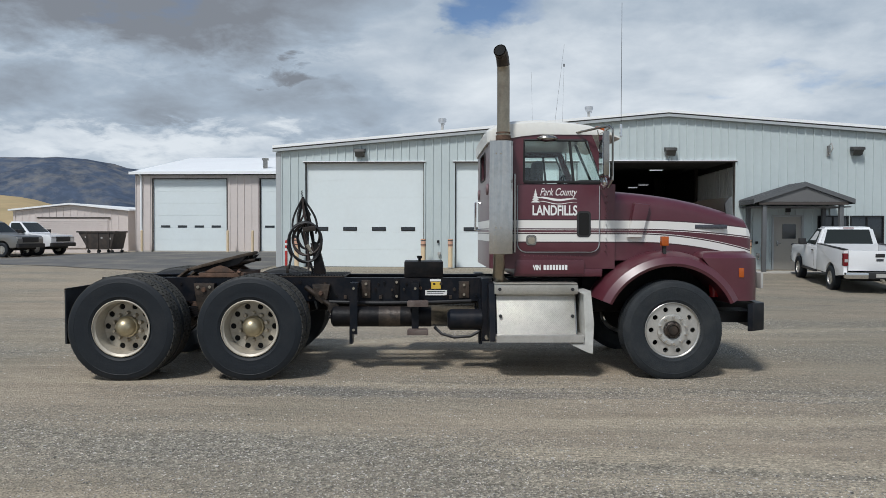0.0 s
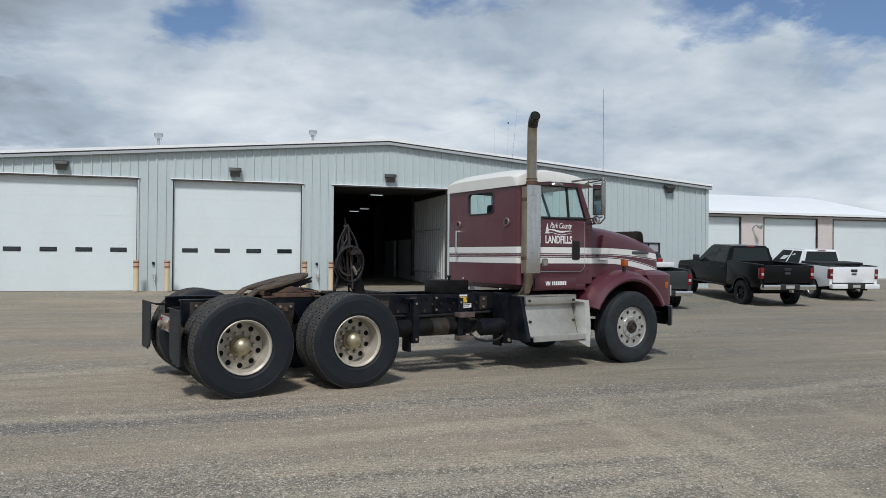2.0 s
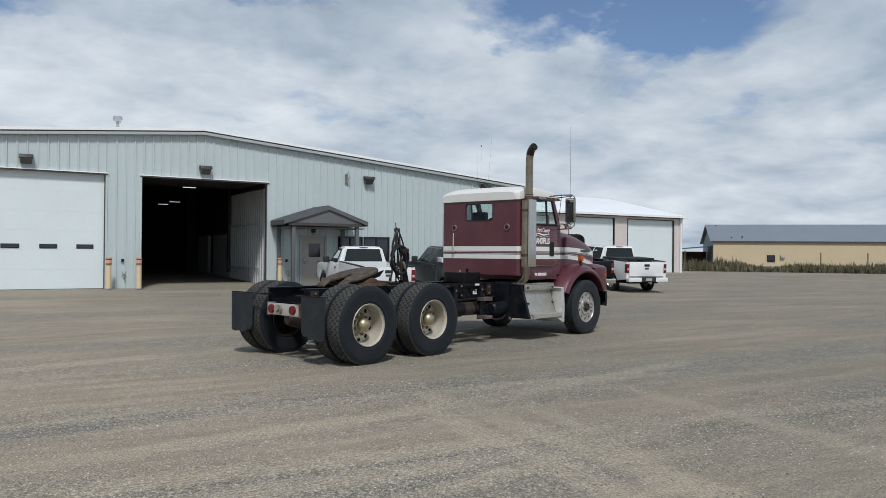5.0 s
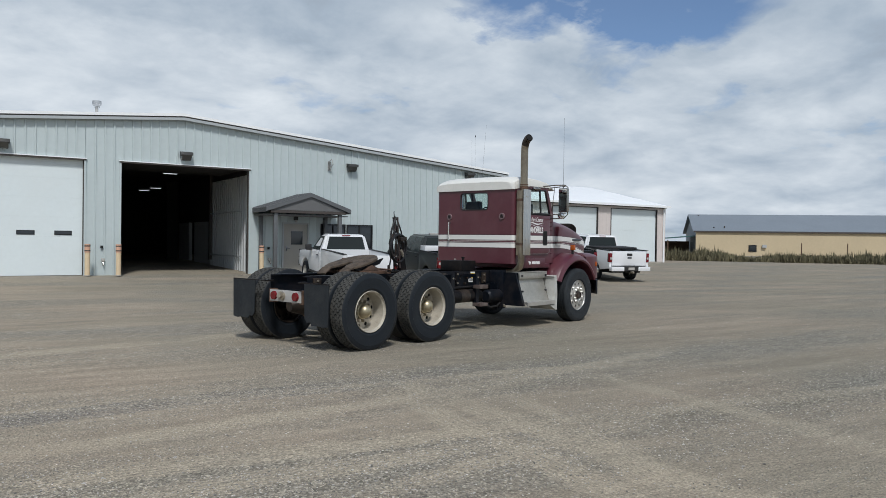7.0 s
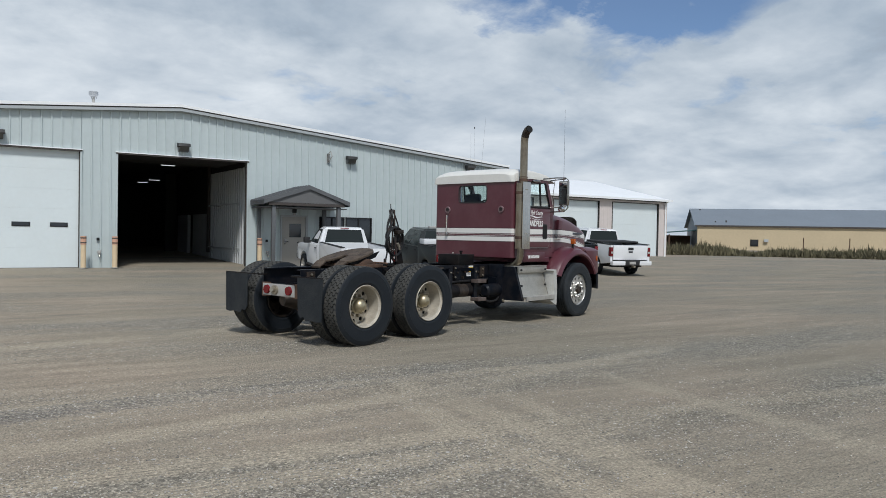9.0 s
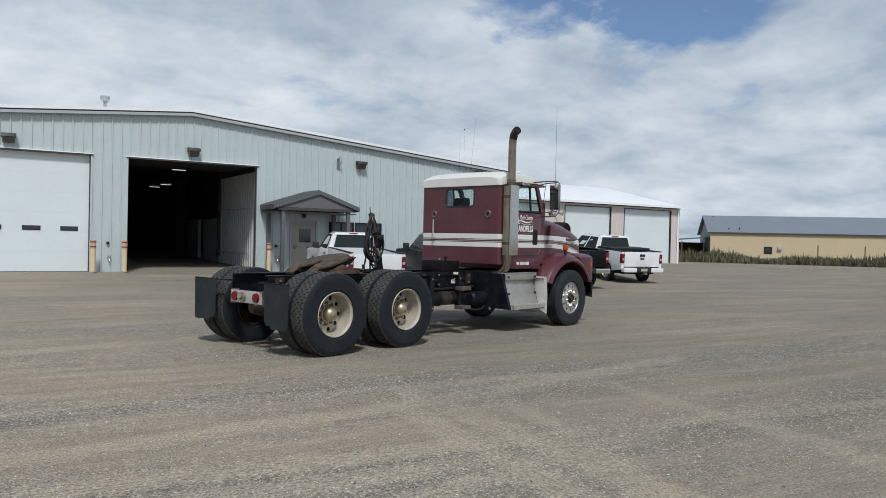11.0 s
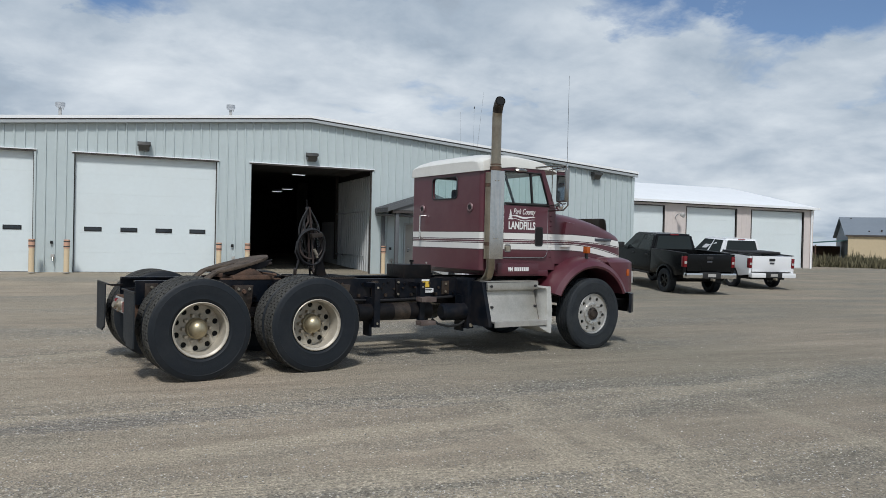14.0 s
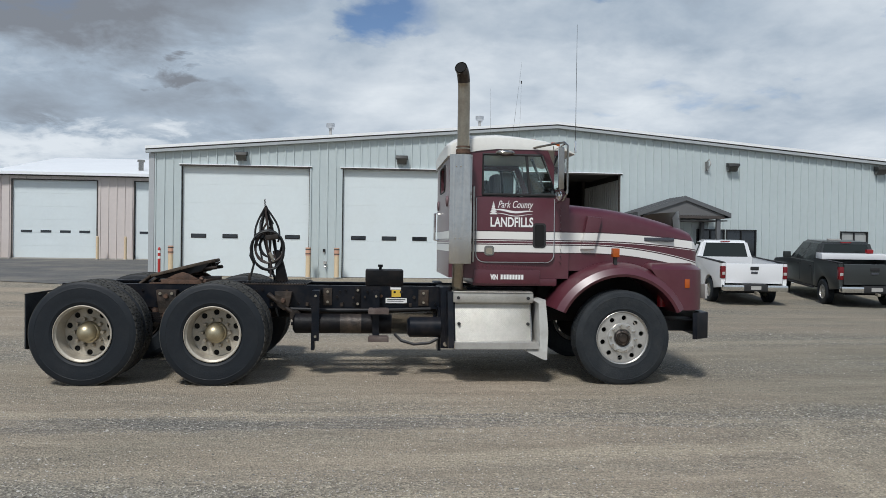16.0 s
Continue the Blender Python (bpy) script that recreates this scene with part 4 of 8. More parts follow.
def bollard(x, y, mat, label, h=1.05, r=0.085, name="bollard"):
    z = ground_z(x, y) + 0.02
    t = thing(name, label, "bollard", pose(x, y, z), group="door bollards")
    bm = bmesh.new()
    cyl(bm, (0, 0, 0), (0, 0, h - 0.03), r, seg=18)
    cyl(bm, (0, 0, h - 0.03), (0, 0, h + 0.02), r, r * 0.55, seg=18)
    part("post", bm, mat, t)
    part("base_ring", C(((0, 0, 0), (0, 0, 0.03), r * 1.3)), M["concrete"], t)
    if name == "bollard" and h < 1.1:
        part("sleeve", C(((0, 0, h - 0.25), (0, 0, h + 0.035), r * 1.10)), M["sleeve"], t, "faded pinkish plastic cap")
        for zz in (h - 0.21, h - 0.05):
            part("band", C(((0, 0, zz), (0, 0, zz + 0.04), r * 1.13)), M["dark_trim"], t, "dark reflective band")
    elif name != "bollard":
        for zz in (h - 0.18, h - 0.38):
            part("band", C(((0, 0, zz), (0, 0, zz + 0.09), r * 1.04)), M["letter"], t, "white reflective band")
        part("foot", C(((0, 0, 0.0), (0, 0, 0.06), r * 2.6, r * 2.2)), M["plastic"], t, "black rubber foot")


for bx in (-7.27, -2.49, -1.48, 3.30, 4.28, 9.35):
    bollard(bx, WALL_Y - 0.62, M["yellow"], "pale yellow steel bollard beside an overhead door")
bollard(-7.68, WALL_Y - 0.55, M["red"], "red delineator post with white bands on a black foot", 1.0, 0.048, "delineator_post")


def roof_vent(x, y, z):
    t = thing("roof_vent", "galvanised flue vent on the shop roof", "roof vent", group="roof vents")
    part("pipe", C(((x, y, z - 0.4), (x, y, z + 0.60), 0.058)), M["lens"], t)
    part("cap", C(((x, y, z + 0.60), (x, y, z + 0.66), 0.11, 0.17), ((x, y, z + 0.66), (x, y, z + 0.80), 0.17), seg=20), M["zinc"], t)
    part("collar", C(((x, y, z - 0.24), (x, y, z - 0.16), 0.16)), M["trim"], t)
    for k in range(3):
        a = k * 2.1
        bm = bmesh.new()
        box(bm, x + 0.1 * math.cos(a) - 0.012, x + 0.1 * math.cos(a) + 0.012, y + 0.1 * math.sin(a) - 0.012, y + 0.1 * math.sin(a) + 0.012, z + 0.54, z + 0.64)
        part("bracket", bm, M["trim"], t)


roof_vent(-2.05, 32.0, gable(-2.05) + 0.33)
roof_vent(4.1, 32.0, gable(4.1) + 0.27)


def build_porch():
    x0, x1, yf, e, px = 9.15, 12.58, 26.9, 2.64, 10.93
    pk, yb = 3.22, WALL_Y - 0.06
    t = thing("porch", "small dark grey gabled entrance porch", "porch")
    for a, b in ((x0, px), (x1, px)):
        part("roof_slope", P([(a, e), (b, pk), (b, pk + 0.07), (a, e + 0.07)], yf, yb, "y"), M["porch"], t, "dark grey standing-seam slope")
        bm = bmesh.new()
        for k in range(6):
            y = yf + 0.1 + k * (yb - yf - 0.2) / 5
            prism(bm, [(a, e + 0.07), (b, pk + 0.07), (b, pk + 0.10), (a, e + 0.10)], y - 0.015, y + 0.015)
        part("seam", bm, M["porch"], t)
        part("fascia", P([(a, e - 0.085), (b, pk - 0.07), (b, pk + 0.072), (a, e + 0.072)], yf - 0.04, yf - 0.002), M["porch"], t)
    part("gable_panel", P([(x0 + 0.22, e - 0.02), (x1 - 0.22, e - 0.02), (px, pk - 0.06)], yf + 0.03, yf + 0.10), M["porch_light"], t, "mid grey gable panel")
    part("beam", B((x0 + 0.2, x1 - 0.2, yf + 0.02, yf + 0.14, e - 0.125, e - 0.025)), M["dark_trim"], t)
    part("eave_board", B((x0, x0 + 0.05, yf, yb, e - 0.10, e - 0.004)), M["porch"], t)
    part("eave_board", B((x1 - 0.05, x1, yf, yb, e - 0.10, e - 0.004)), M["porch"], t)
    part("soffit", B((x0 + 0.055, x1 - 0.055, yf + 0.145, yb, e - 0.21, e - 0.175)), M["porch_light"], t)
    z0 = GZ - 0.006
    for x, y in ((x0 + 0.42, yf + 0.15), (x0 + 0.30, yb - 0.15), (x1 - 0.40, yf + 0.15), (x1 - 0.45, yb - 0.15)):
        part("post", B((x - 0.068, x + 0.068, y - 0.068, y + 0.068, z0, e - 0.13), bevel=0.008), M["porch"], t)
    slab = setting("step", B((x0 + 0.2, x1 - 0.1, yf - 0.15, WALL_Y - 0.03, 0.0, GZ - 0.005), bevel=0.01), M["concrete"], "low concrete slab under the porch", "step")
    d = tagged(new("door_1"), "closed beige steel entrance door with a small pane", "door", kind="structure")
    x, X, z, Z = ENTRY
    part("frame", B((x - 0.06, x, WALL_Y - 0.07, WALL_Y + 0.1, z, Z + 0.06), (X, X + 0.06, WALL_Y - 0.07, WALL_Y + 0.1, z, Z + 0.06), (x, X, WALL_Y - 0.07, WALL_Y + 0.1, Z, Z + 0.06)), M["trim"], d)
    part("leaf", B((x + 0.005, X - 0.005, WALL_Y - 0.01, WALL_Y + 0.04, z + 0.01, Z - 0.005), bevel=0.006), M["steel_door"], d)
    part("pane", B((x + 0.32, X - 0.20, WALL_Y - 0.026, WALL_Y - 0.005, z + 1.15, Z - 0.28)), M["pane"], d, "dark door pane")
    h = part("handle", B((x + 0.10, x + 0.14, WALL_Y - 0.07, WALL_Y - 0.005, z + 0.88, z + 1.08), (x + 0.10, x + 0.26, WALL_Y - 0.075, WALL_Y - 0.055, z + 0.97, z + 1.0)), M["chrome"], d, "bright lever handle")
    l = thing("porch_lamp", "small black lamp above the entrance door", "wall lamp")
    part("body", B((10.82, 10.98, WALL_Y - 0.20, WALL_Y - 0.06, 2.28, 2.46), bevel=0.03), M["frame_black"], l)
    part("globe", C(((10.90, WALL_Y - 0.15, 2.20), (10.90, WALL_Y - 0.15, 2.285), 0.05)), M["lens"], l)
    for nm, x, zz in (("wall_tap", 9.85, 0.62), ("wall_tap", 3.86, 0.62), ("wall_tap", -1.93, 0.62)):
        mbx = thing(nm, "small galvanised wall tap with a dark socket above it", "tap", group="wall taps")
        part("body", B((x - 0.055, x + 0.055, WALL_Y - 0.14, WALL_Y - 0.06, zz + 0.05, zz + 0.16), bevel=0.012), M["lens"], mbx)
        part("spout", C(((x, WALL_Y - 0.10, zz + 0.06), (x + 0.01, WALL_Y - 0.17, zz - 0.07), 0.024)), M["stainless"], mbx)
        part("socket", B((x - 0.085, x + 0.005, WALL_Y - 0.10, WALL_Y - 0.06, zz + 0.50, zz + 0.60), bevel=0.008), M["frame_black"], mbx, "dark wall socket")


build_porch()


def build_windows():
    for i, (x, X, z, Z) in enumerate(WINDOWS):
        t = tagged(new("window_%d" % (i + 1)), "sliding window in a black frame", "window", kind="structure")
        y = WALL_Y - 0.065
        part("window_frame", B((x - 0.05, x, y, y + 0.12, z - 0.05, Z + 0.05), (X, X + 0.05, y, y + 0.12, z - 0.05, Z + 0.05), (x, X, y, y + 0.12, Z, Z + 0.05), (x, X, y, y + 0.12, z - 0.05, z)), M["frame_black"], t)
        c = (x + X) / 2
        part("mullion", B((c - 0.025, c + 0.025, y + 0.01, y + 0.11, z, Z)), M["frame_black"], t)
        part("pane", B((x, c - 0.025, y + 0.05, y + 0.06, z, Z)), M["blind"] if i == 2 else M["pane"], t, "pale blind behind glass" if i == 2 else "dark pane")
        part("pane", B((c + 0.025, X, y + 0.05, y + 0.06, z, Z)), M["blind"] if i == 2 else M["pane"], t)
        part("window_sill", B((x - 0.07, X + 0.07, y - 0.03, y + 0.1, z - 0.08, z - 0.052)), M["frame_black"], t)
    h = thing("wall_bracket", "small galvanised service bracket high on the wall", "bracket")
    part("plate", B((12.28, 12.40, WALL_Y - 0.09, WALL_Y - 0.06, 4.35, 4.72)), M["stainless"], h)
    bm = bmesh.new()
    tube(bm, [(12.34, WALL_Y - 0.08, 4.72), (12.36, WALL_Y - 0.25, 4.80), (12.40, WALL_Y - 0.30, 4.6), (12.34, WALL_Y - 0.12, 4.4)], 0.02)
    part("insulator", bm, M["lens"], h)


build_windows()


# ---- beige shed rows beside the main shop ----
def shed(nm, x0, x1, y, z0, eave, ridge, depth, doors, dz, label, rows=5, win=0.0, rib=0.034):
    t = thing(nm, label, "building")
    inner = [(a, b, z0 - 0.2, dz) for a, b in doors]
    w = part("wall", wall_with_openings(x0, x1, y, y + 0.3, z0 - 0.2, lambda q: eave, inner), M["siding_beige"], t)
    siding(w, x0, x1, 0.40, [(a - 0.045, b + 0.045, z0 - 0.3, dz + 0.045) for a, b in doors], lambda q: eave - 0.02, z0 - 0.1, y, M["siding_beige"], 0.022, rib)
    part("side_wall", B((x0, x0 + 0.2, y + 0.3, y + depth, z0 - 0.2, eave)), M["siding_beige"], t)
    part("side_wall", B((x1 - 0.2, x1, y + 0.3, y + depth, z0 - 0.2, eave)), M["siding_beige"], t)
    part("back_wall", B((x0 + 0.2, x1 - 0.2, y + depth - 0.2, y + depth, z0 - 0.2, eave)), M["siding_beige"], t)
    yr = y + depth / 2
    hip = -0.15
    bm = bmesh.new()
    a = [bm.verts.new(p) for p in ((x0 - 0.2, y - 0.3, eave), (x1 + 0.2, y - 0.3, eave), (x1 + 0.2, y + depth + 0.3, eave), (x0 - 0.2, y + depth + 0.3, eave))]
    r = [bm.verts.new(p) for p in ((x0 + hip, yr, ridge), (x1 - hip, yr, ridge))]
    bm.faces.new((a[0], a[1], r[1], r[0])), bm.faces.new((a[2], a[3], r[0], r[1])), bm.faces.new((a[1], a[2], r[1])), bm.faces.new((a[3], a[0], r[0])), bm.faces.new(a[::-1])
    part("roof", bm, M["roof"], t, "white metal hipped roof")
    part("gutter", B((x0 - 0.2, x1 + 0.2, y - 0.40, y - 0.302, eave - 0.12, eave + 0.02)), M["roof"], t)
    part("soffit_band", B((x0, x1, y - 0.06, y - 0.03, eave - 0.16, eave - 0.02)), M["dark_trim"], t)
    for x in (x0 + 0.35, x1 - 0.25):
        part("downpipe", C(((x, y - 0.10, z0), (x, y - 0.10, eave - 0.25), 0.055), ((x, y - 0.10, eave - 0.25), (x, y - 0.35, eave - 0.08), 0.055), seg=10), M["roof"], t)
    part("base_strip", B((x0, x1, y - 0.05, y, z0 - 0.2, z0 + 0.06)), M["concrete"], t)
    for a_, b_ in doors:
        part("door_trim", B((a_ - 0.045, a_, y - 0.06, y + 0.2, z0, dz + 0.045), (b_, b_ + 0.045, y - 0.06, y + 0.2, z0, dz + 0.045), (a_, b_, y - 0.06, y + 0.2, dz, dz + 0.045)), M["dark_trim"], t)
        h = (dz - z0) / rows
        d = part("garage_door", B((a_, b_, y + 0.13, y + 0.16, z0, dz)), M["overhead"], t, "white sectional overhead door")
        for k in range(rows):
            bm = B((a_ + 0.01, b_ - 0.01, y + 0.07, y + 0.125, z0 + k * h + 0.0015, z0 + (k + 1) * h - 0.0015), bevel=0.002)
            part("door_section", bm, M["overhead"], d, flat=True)
        if win:
            for k in range(4):
                c = a_ + (b_ - a_) * (0.16 + 0.23 * k)
                part("pane", B((c - 0.26, c + 0.26, y + 0.055, y + 0.075, z0 + win - 0.06, z0 + win + 0.06)), M["pane"], d, "dark slit pane")
    return t


LZ = 0.41
left = shed("storage_shed", -19.31, -9.0, 40.0, LZ, 4.72, 6.30, 16.0, [(-18.33, -14.24), (-12.39, -8.3 - 1.0)], 4.36, "pinkish beige metal storage building with white overhead doors", 6, 1.38)
v = thing("roof_vent", "galvanised flue vent on the shed roof", "roof vent", group="roof vents")
part("pipe", C(((-12.57, 41.5, 4.7), (-12.57, 41.5, 5.5), 0.13)), M["stainless"], v)
part("cap", C(((-12.57, 41.5, 5.5), (-12.57, 41.5, 5.62), 0.19)), M["stainless"], v)
for bx in (-18.65, -13.95, -12.6):
    bollard(bx, 39.3, M["yellow"], "pale yellow steel bollard beside a shed door", 1.15, 0.07)
right = shed("garage_row", 18.0, 43.6, 38.3, 0.20, 4.33, 6.15, 16.0, [(20.6, 25.0), (26.3, 30.95), (32.7, 36.75), (38.05, 42.65)], 4.0, "pinkish beige garage row with white overhead doors", rib=0.008)
fl = thing("flood_lamp", "small flood lamp on a bent arm on the garage wall", "wall lamp")
bm = bmesh.new()
tube(bm, [(31.8, 38.27, 3.3), (31.8, 38.05, 3.5), (31.85, 37.8, 3.55)], 0.03)
part("arm", bm, M["trim"], fl)
part("head", C(((31.85, 37.8, 3.5), (31.95, 37.6, 3.42), 0.12, 0.16)), M["lens"], fl)


def build_low_garage():
    x0, x1, y, z0 = -30.2, -22.7, 46.0, 0.44
    t = thing("low_garage", "low beige metal garage with a shallow gable and roller door", "building")
    px, e, pk = -26.4, 2.79, 3.17
    part("wall", P([(x0, z0 - 0.6), (x1, z0 - 0.6), (x1, e), (px, pk), (x0, e)], y, y + 0.2), M["siding_beige"], t)
    part("side_wall", B((x1 - 0.2, x1, y + 0.2, y + 10, z0 - 0.6, e)), M["siding_beige"], t)
    part("side_wall", B((x0, x0 + 0.2, y + 0.2, y + 10, z0 - 0.6, e)), M["siding_beige"], t)
    part("back_wall", P([(x0, z0 - 0.6), (x1, z0 - 0.6), (x1, e), (px, pk), (x0, e)], y + 10.01, y + 10.2), M["siding_beige"], t)
    for a, b in ((x0 - 0.2, px), (x1 + 0.2, px)):
        part("roof", P([(a, e), (b, pk + 0.02), (b, pk + 0.12), (a, e + 0.1)], y - 0.25, y + 10.4), M["roof"], t)
    d = part("roller_door", B((-28.5, -23.95, y - 0.05, y - 0.005, z0, 2.32)), M["siding_beige"], t, "beige roller door")
    for k in range(14):
        z = z0 + 0.02 + k * 0.128
        part("slat", B((-28.45, -24.0, y - 0.075, y - 0.052, z, z + 0.11)), M["siding_beige"], d)
    part("door_head", B((-28.6, -23.85, y - 0.09, y - 0.005, 2.32, 2.40)), M["dark_trim"], t)
    for k in range(16):
        x = x0 + 0.1 + 0.45 * k
        if x < x1 - 0.1:
            top = e + (pk - e) * (1 - abs(x - px) / 3.8)
            part("rib", B((x, x + 0.04, y - 0.03, y, z0 - 0.4 if not -28.65 < x < -23.85 else 2.41, top - 0.06)), M["siding_beige"], t)


build_low_garage()


def build_dumpster():
    x, y = -20.55, 38.9
    t = thing("dumpster", "dark brown tilting steel dumpster on casters", "dumpster", pose(x, y, ground_z(x, y), 0, 0, -4))
    t.scale = (0.85,) * 3
    part("bin", P([(-1.28, 1.30), (-0.62, 0.25), (0.90, 0.25), (1.15, 1.30)], -0.7, 0.7, "y", 0.02), M["bin_brown"], t)
    part("rim", B((-1.35, 1.2, -0.76, -0.66, 1.27, 1.36), (-1.35, 1.2, 0.66, 0.76, 1.27, 1.36), (-1.35, -1.25, -0.66, 0.66, 1.27, 1.36), (1.1, 1.2, -0.66, 0.66, 1.27, 1.36)), M["bin_brown"], t)
    for k in (-0.7, 0.05, 0.8):
        part("rib", P([(k - 0.03, 0.28), (k + 0.03, 0.28), (k + 0.03, 1.26), (k - 0.03, 1.26)], -0.74, -0.69), M["bin_brown"], t)
    for px, pz in ((-0.75, 0.98), (0.3, 0.95), (0.85, 0.9)):
        part("label_plate", B((px - 0.06, px + 0.06, -0.712, -0.702, pz - 0.05, pz + 0.05)), M["lens"], t, "worn pale label")
    for px in (-0.65, 0.0, 0.9):
        for py in (-0.55, 0.55):
            part("caster", C(((px, py - 0.04, 0.1), (px, py + 0.04, 0.1), 0.1)), M["plastic"], t)
            part("caster_fork", B((px - 0.03, px + 0.03, py - 0.055, py - 0.042, 0.1, 0.26)), M["bin_brown"], t)
    l = thing("steel_rack", "dark steel ladder rack leaning beside the shed", "rack", pose(-19.62, 41.4, ground_z(-19.6, 41.4), 0, 6, 90))
    for px in (-0.3, 0.35):
        part("upright", B((px, px + 0.06, -0.03, 0.03, 0, 2.1)), M["rust"], l)
    for k in range(7):
        part("rung", B((-0.35, 0.42, -0.02, 0.02, 0.25 + k * 0.27, 0.29 + k * 0.27)), M["rust"], l)


build_dumpster()


# ---- far building, weeds, hills ----
def build_far():
    t = thing("tan_warehouse", "long tan warehouse with a blue-grey metal roof", "building", pose(79.4, 64.5, -0.4, 0, 0, -45))
    part("wall", B((0, 75, 0, 0.4, 0, 3.6)), M["tan"], t)
    part("gable_wall", P([(0.4, 0), (13, 0), (13, 3.6), (6.5, 5.9), (0.4, 3.6)], 0, 0.3, "x"), M["grey_roof"], t)
    part("back_wall", B((0, 75, 13, 13.4, 0, 3.6)), M["tan"], t)
    part("roof", P([(-0.15, 3.62), (6.6, 5.95), (6.6, 6.1), (-0.15, 3.77)], -0.4, 75, "x"), M["grey_roof"], t)
    part("roof", P([(13.9, 3.52), (6.6, 5.95), (6.6, 6.1), (13.9, 3.67)], -0.4, 75, "x"), M["grey_roof"], t)
    part("eave_trim", B((-0.3, 75, -0.22, -0.155, 3.56, 3.74)), M["dark_trim"], t)
    w = part("window", B((6.4, 7.35, -0.06, -0.005, 1.15, 2.0)), M["frame_black"], t)
    part("pane", B((6.52, 7.23, -0.09, -0.062, 1.27, 1.88)), M["pane"], w)
    part("meter", B((8.0, 8.5, -0.3, -0.005, 1.7, 2.05)), M["trim"], t)
    for x, z in ((2.3, 3.9), (0.9, 5.6), (3.6, 4.0)):
        part("flue", C(((x, 1.0 if z < 5 else 6.0, z - 1.4), (x, 1.0 if z < 5 else 6.0, z + 0.4), 0.09)), M["dark_trim"], t)
    for x in (12, 17, 22, 28, 34):
        p = thing("fence_post", "thin dark steel post in the weeds", "post", pose(75.0 + x * 0.707, 61.0 - x * 0.707, 0), group="fence posts")
        part("post", C(((0, 0, 0), (0, 0, 1.9), 0.06), seg=8), M["rust"], p)
    a = thing("awning", "teal lean-to awning at the gable end", "awning", pose(79.4, 64.5, 0, 0, 0, -45))
    part("roof", P([(-7.0, 2.0), (-0.1, 2.6), (-0.1, 2.75), (-7.0, 2.15)], 0.5, 8), M["teal"], a)
    for x in (-6.8, -3.5):
        part("post", B((x, x + 0.15, 0.6, 0.75, 0, 2.1)), M["rust"], a)
    part("back_wall", B((-7.0, -0.1, 7.6, 7.8, 0, 2.0)), M["rust"], a)
    # weeds in front of it
    rng = random.Random(5)
    bm = bmesh.new()
    for k in range(7000):
        u = rng.uniform(-2.5, 50)
        q_ = rng.uniform(-1.2, 1.8)
        x, y = 49.3 + u * 0.844 + q_ * 0.536, 42.5 - u * 0.536 + q_ * 0.844
        h = rng.uniform(0.35, 1.05) * (0.75 + 0.9 * noise.noise(Vector((x * 0.22, y * 0.22, 4.0)))) * (1.4 if rng.random() < 0.06 else 1)
        if h < 0.12:
            continue
        for j in range(4):
            a_ = rng.uniform(0, 6.28)
            w = rng.uniform(0.05, 0.13)
            v0 = bm.verts.new((x - w * math.cos(a_), y - w * math.sin(a_), ground_z(x, y) - 0.02))
            v1 = bm.verts.new((x + w * math.cos(a_), y + w * math.sin(a_), ground_z(x, y) - 0.02))
            v2 = bm.verts.new((x + rng.uniform(-0.22, 0.22), y + rng.uniform(-0.22, 0.22), ground_z(x, y) + h * rng.uniform(0.6, 1.0)))
            bm.faces.new((v0, v1, v2))
    tagged(part("weeds", bm, M["weeds"]), "strip of dry olive weeds before the warehouse", "weeds", kind="stuff")


build_far()


def build_hills():
    rng_n = lambda x, y, s: noise.fractal(Vector((x * s, y * s, 3.7)), 1.0, 2.0, 6)
    bm = bmesh.new()
    nx, ny = 90, 26
    rows_ = []
    for j in range(ny):
        row = []
        for i in range(nx):
            az = radians(97 + 78 * i / (nx - 1))      # compass of the ridge, from ahead to the west
            d = 2600 + 1100 * j / (ny - 1)
            f = math.sin(math.pi * 0.5 * min(j / (ny - 8), 1))
            ridge = 258 + 48 * min(max((math.degrees(az) - 112) / 10.0, -1), 1) + 16 * rng_n(az * 900, 0, 0.02)
            h = -5 + ridge * f * (0.97 + 0.34 * (1 - f * f) * rng_n(d * math.cos(az), d * math.sin(az), 0.0035))
            row.append(bm.verts.new((d * math.cos(az), d * math.sin(az), h)))
        rows_.append(row)
    for a, b in zip(rows_, rows_[1:]):
        for i in range(nx - 1):
            bm.faces.new((a[i], a[i + 1], b[i + 1], b[i]))
    setting("backdrop_mountain", bm, M["mountain"], "blue-grey mountain slope in the distance", "mountain")
    bm = bmesh.new()
    rows_ = []
    for j in range(10):
        row = []
        for i in range(70):
            az = radians(112 + 63 * i / 69)
            d = 500 + 500 * j / 9
            h = -2 + 40 * math.sin(math.pi * 0.5 * j / 9) * (1 + 0.15 * rng_n(az * 200, d, 0.02)) * ease((math.degrees(az) - 115.0) / 8.5)
            row.append(bm.verts.new((d * math.cos(az), d * math.sin(az), h)))
        rows_.append(row)
    for a, b in zip(rows_, rows_[1:]):
        for i in range(69):
            bm.faces.new((a[i], a[i + 1], b[i + 1], b[i]))
    setting("backdrop_hill", bm, M["hill"], "dry golden grass hill", "hill")


build_hills()


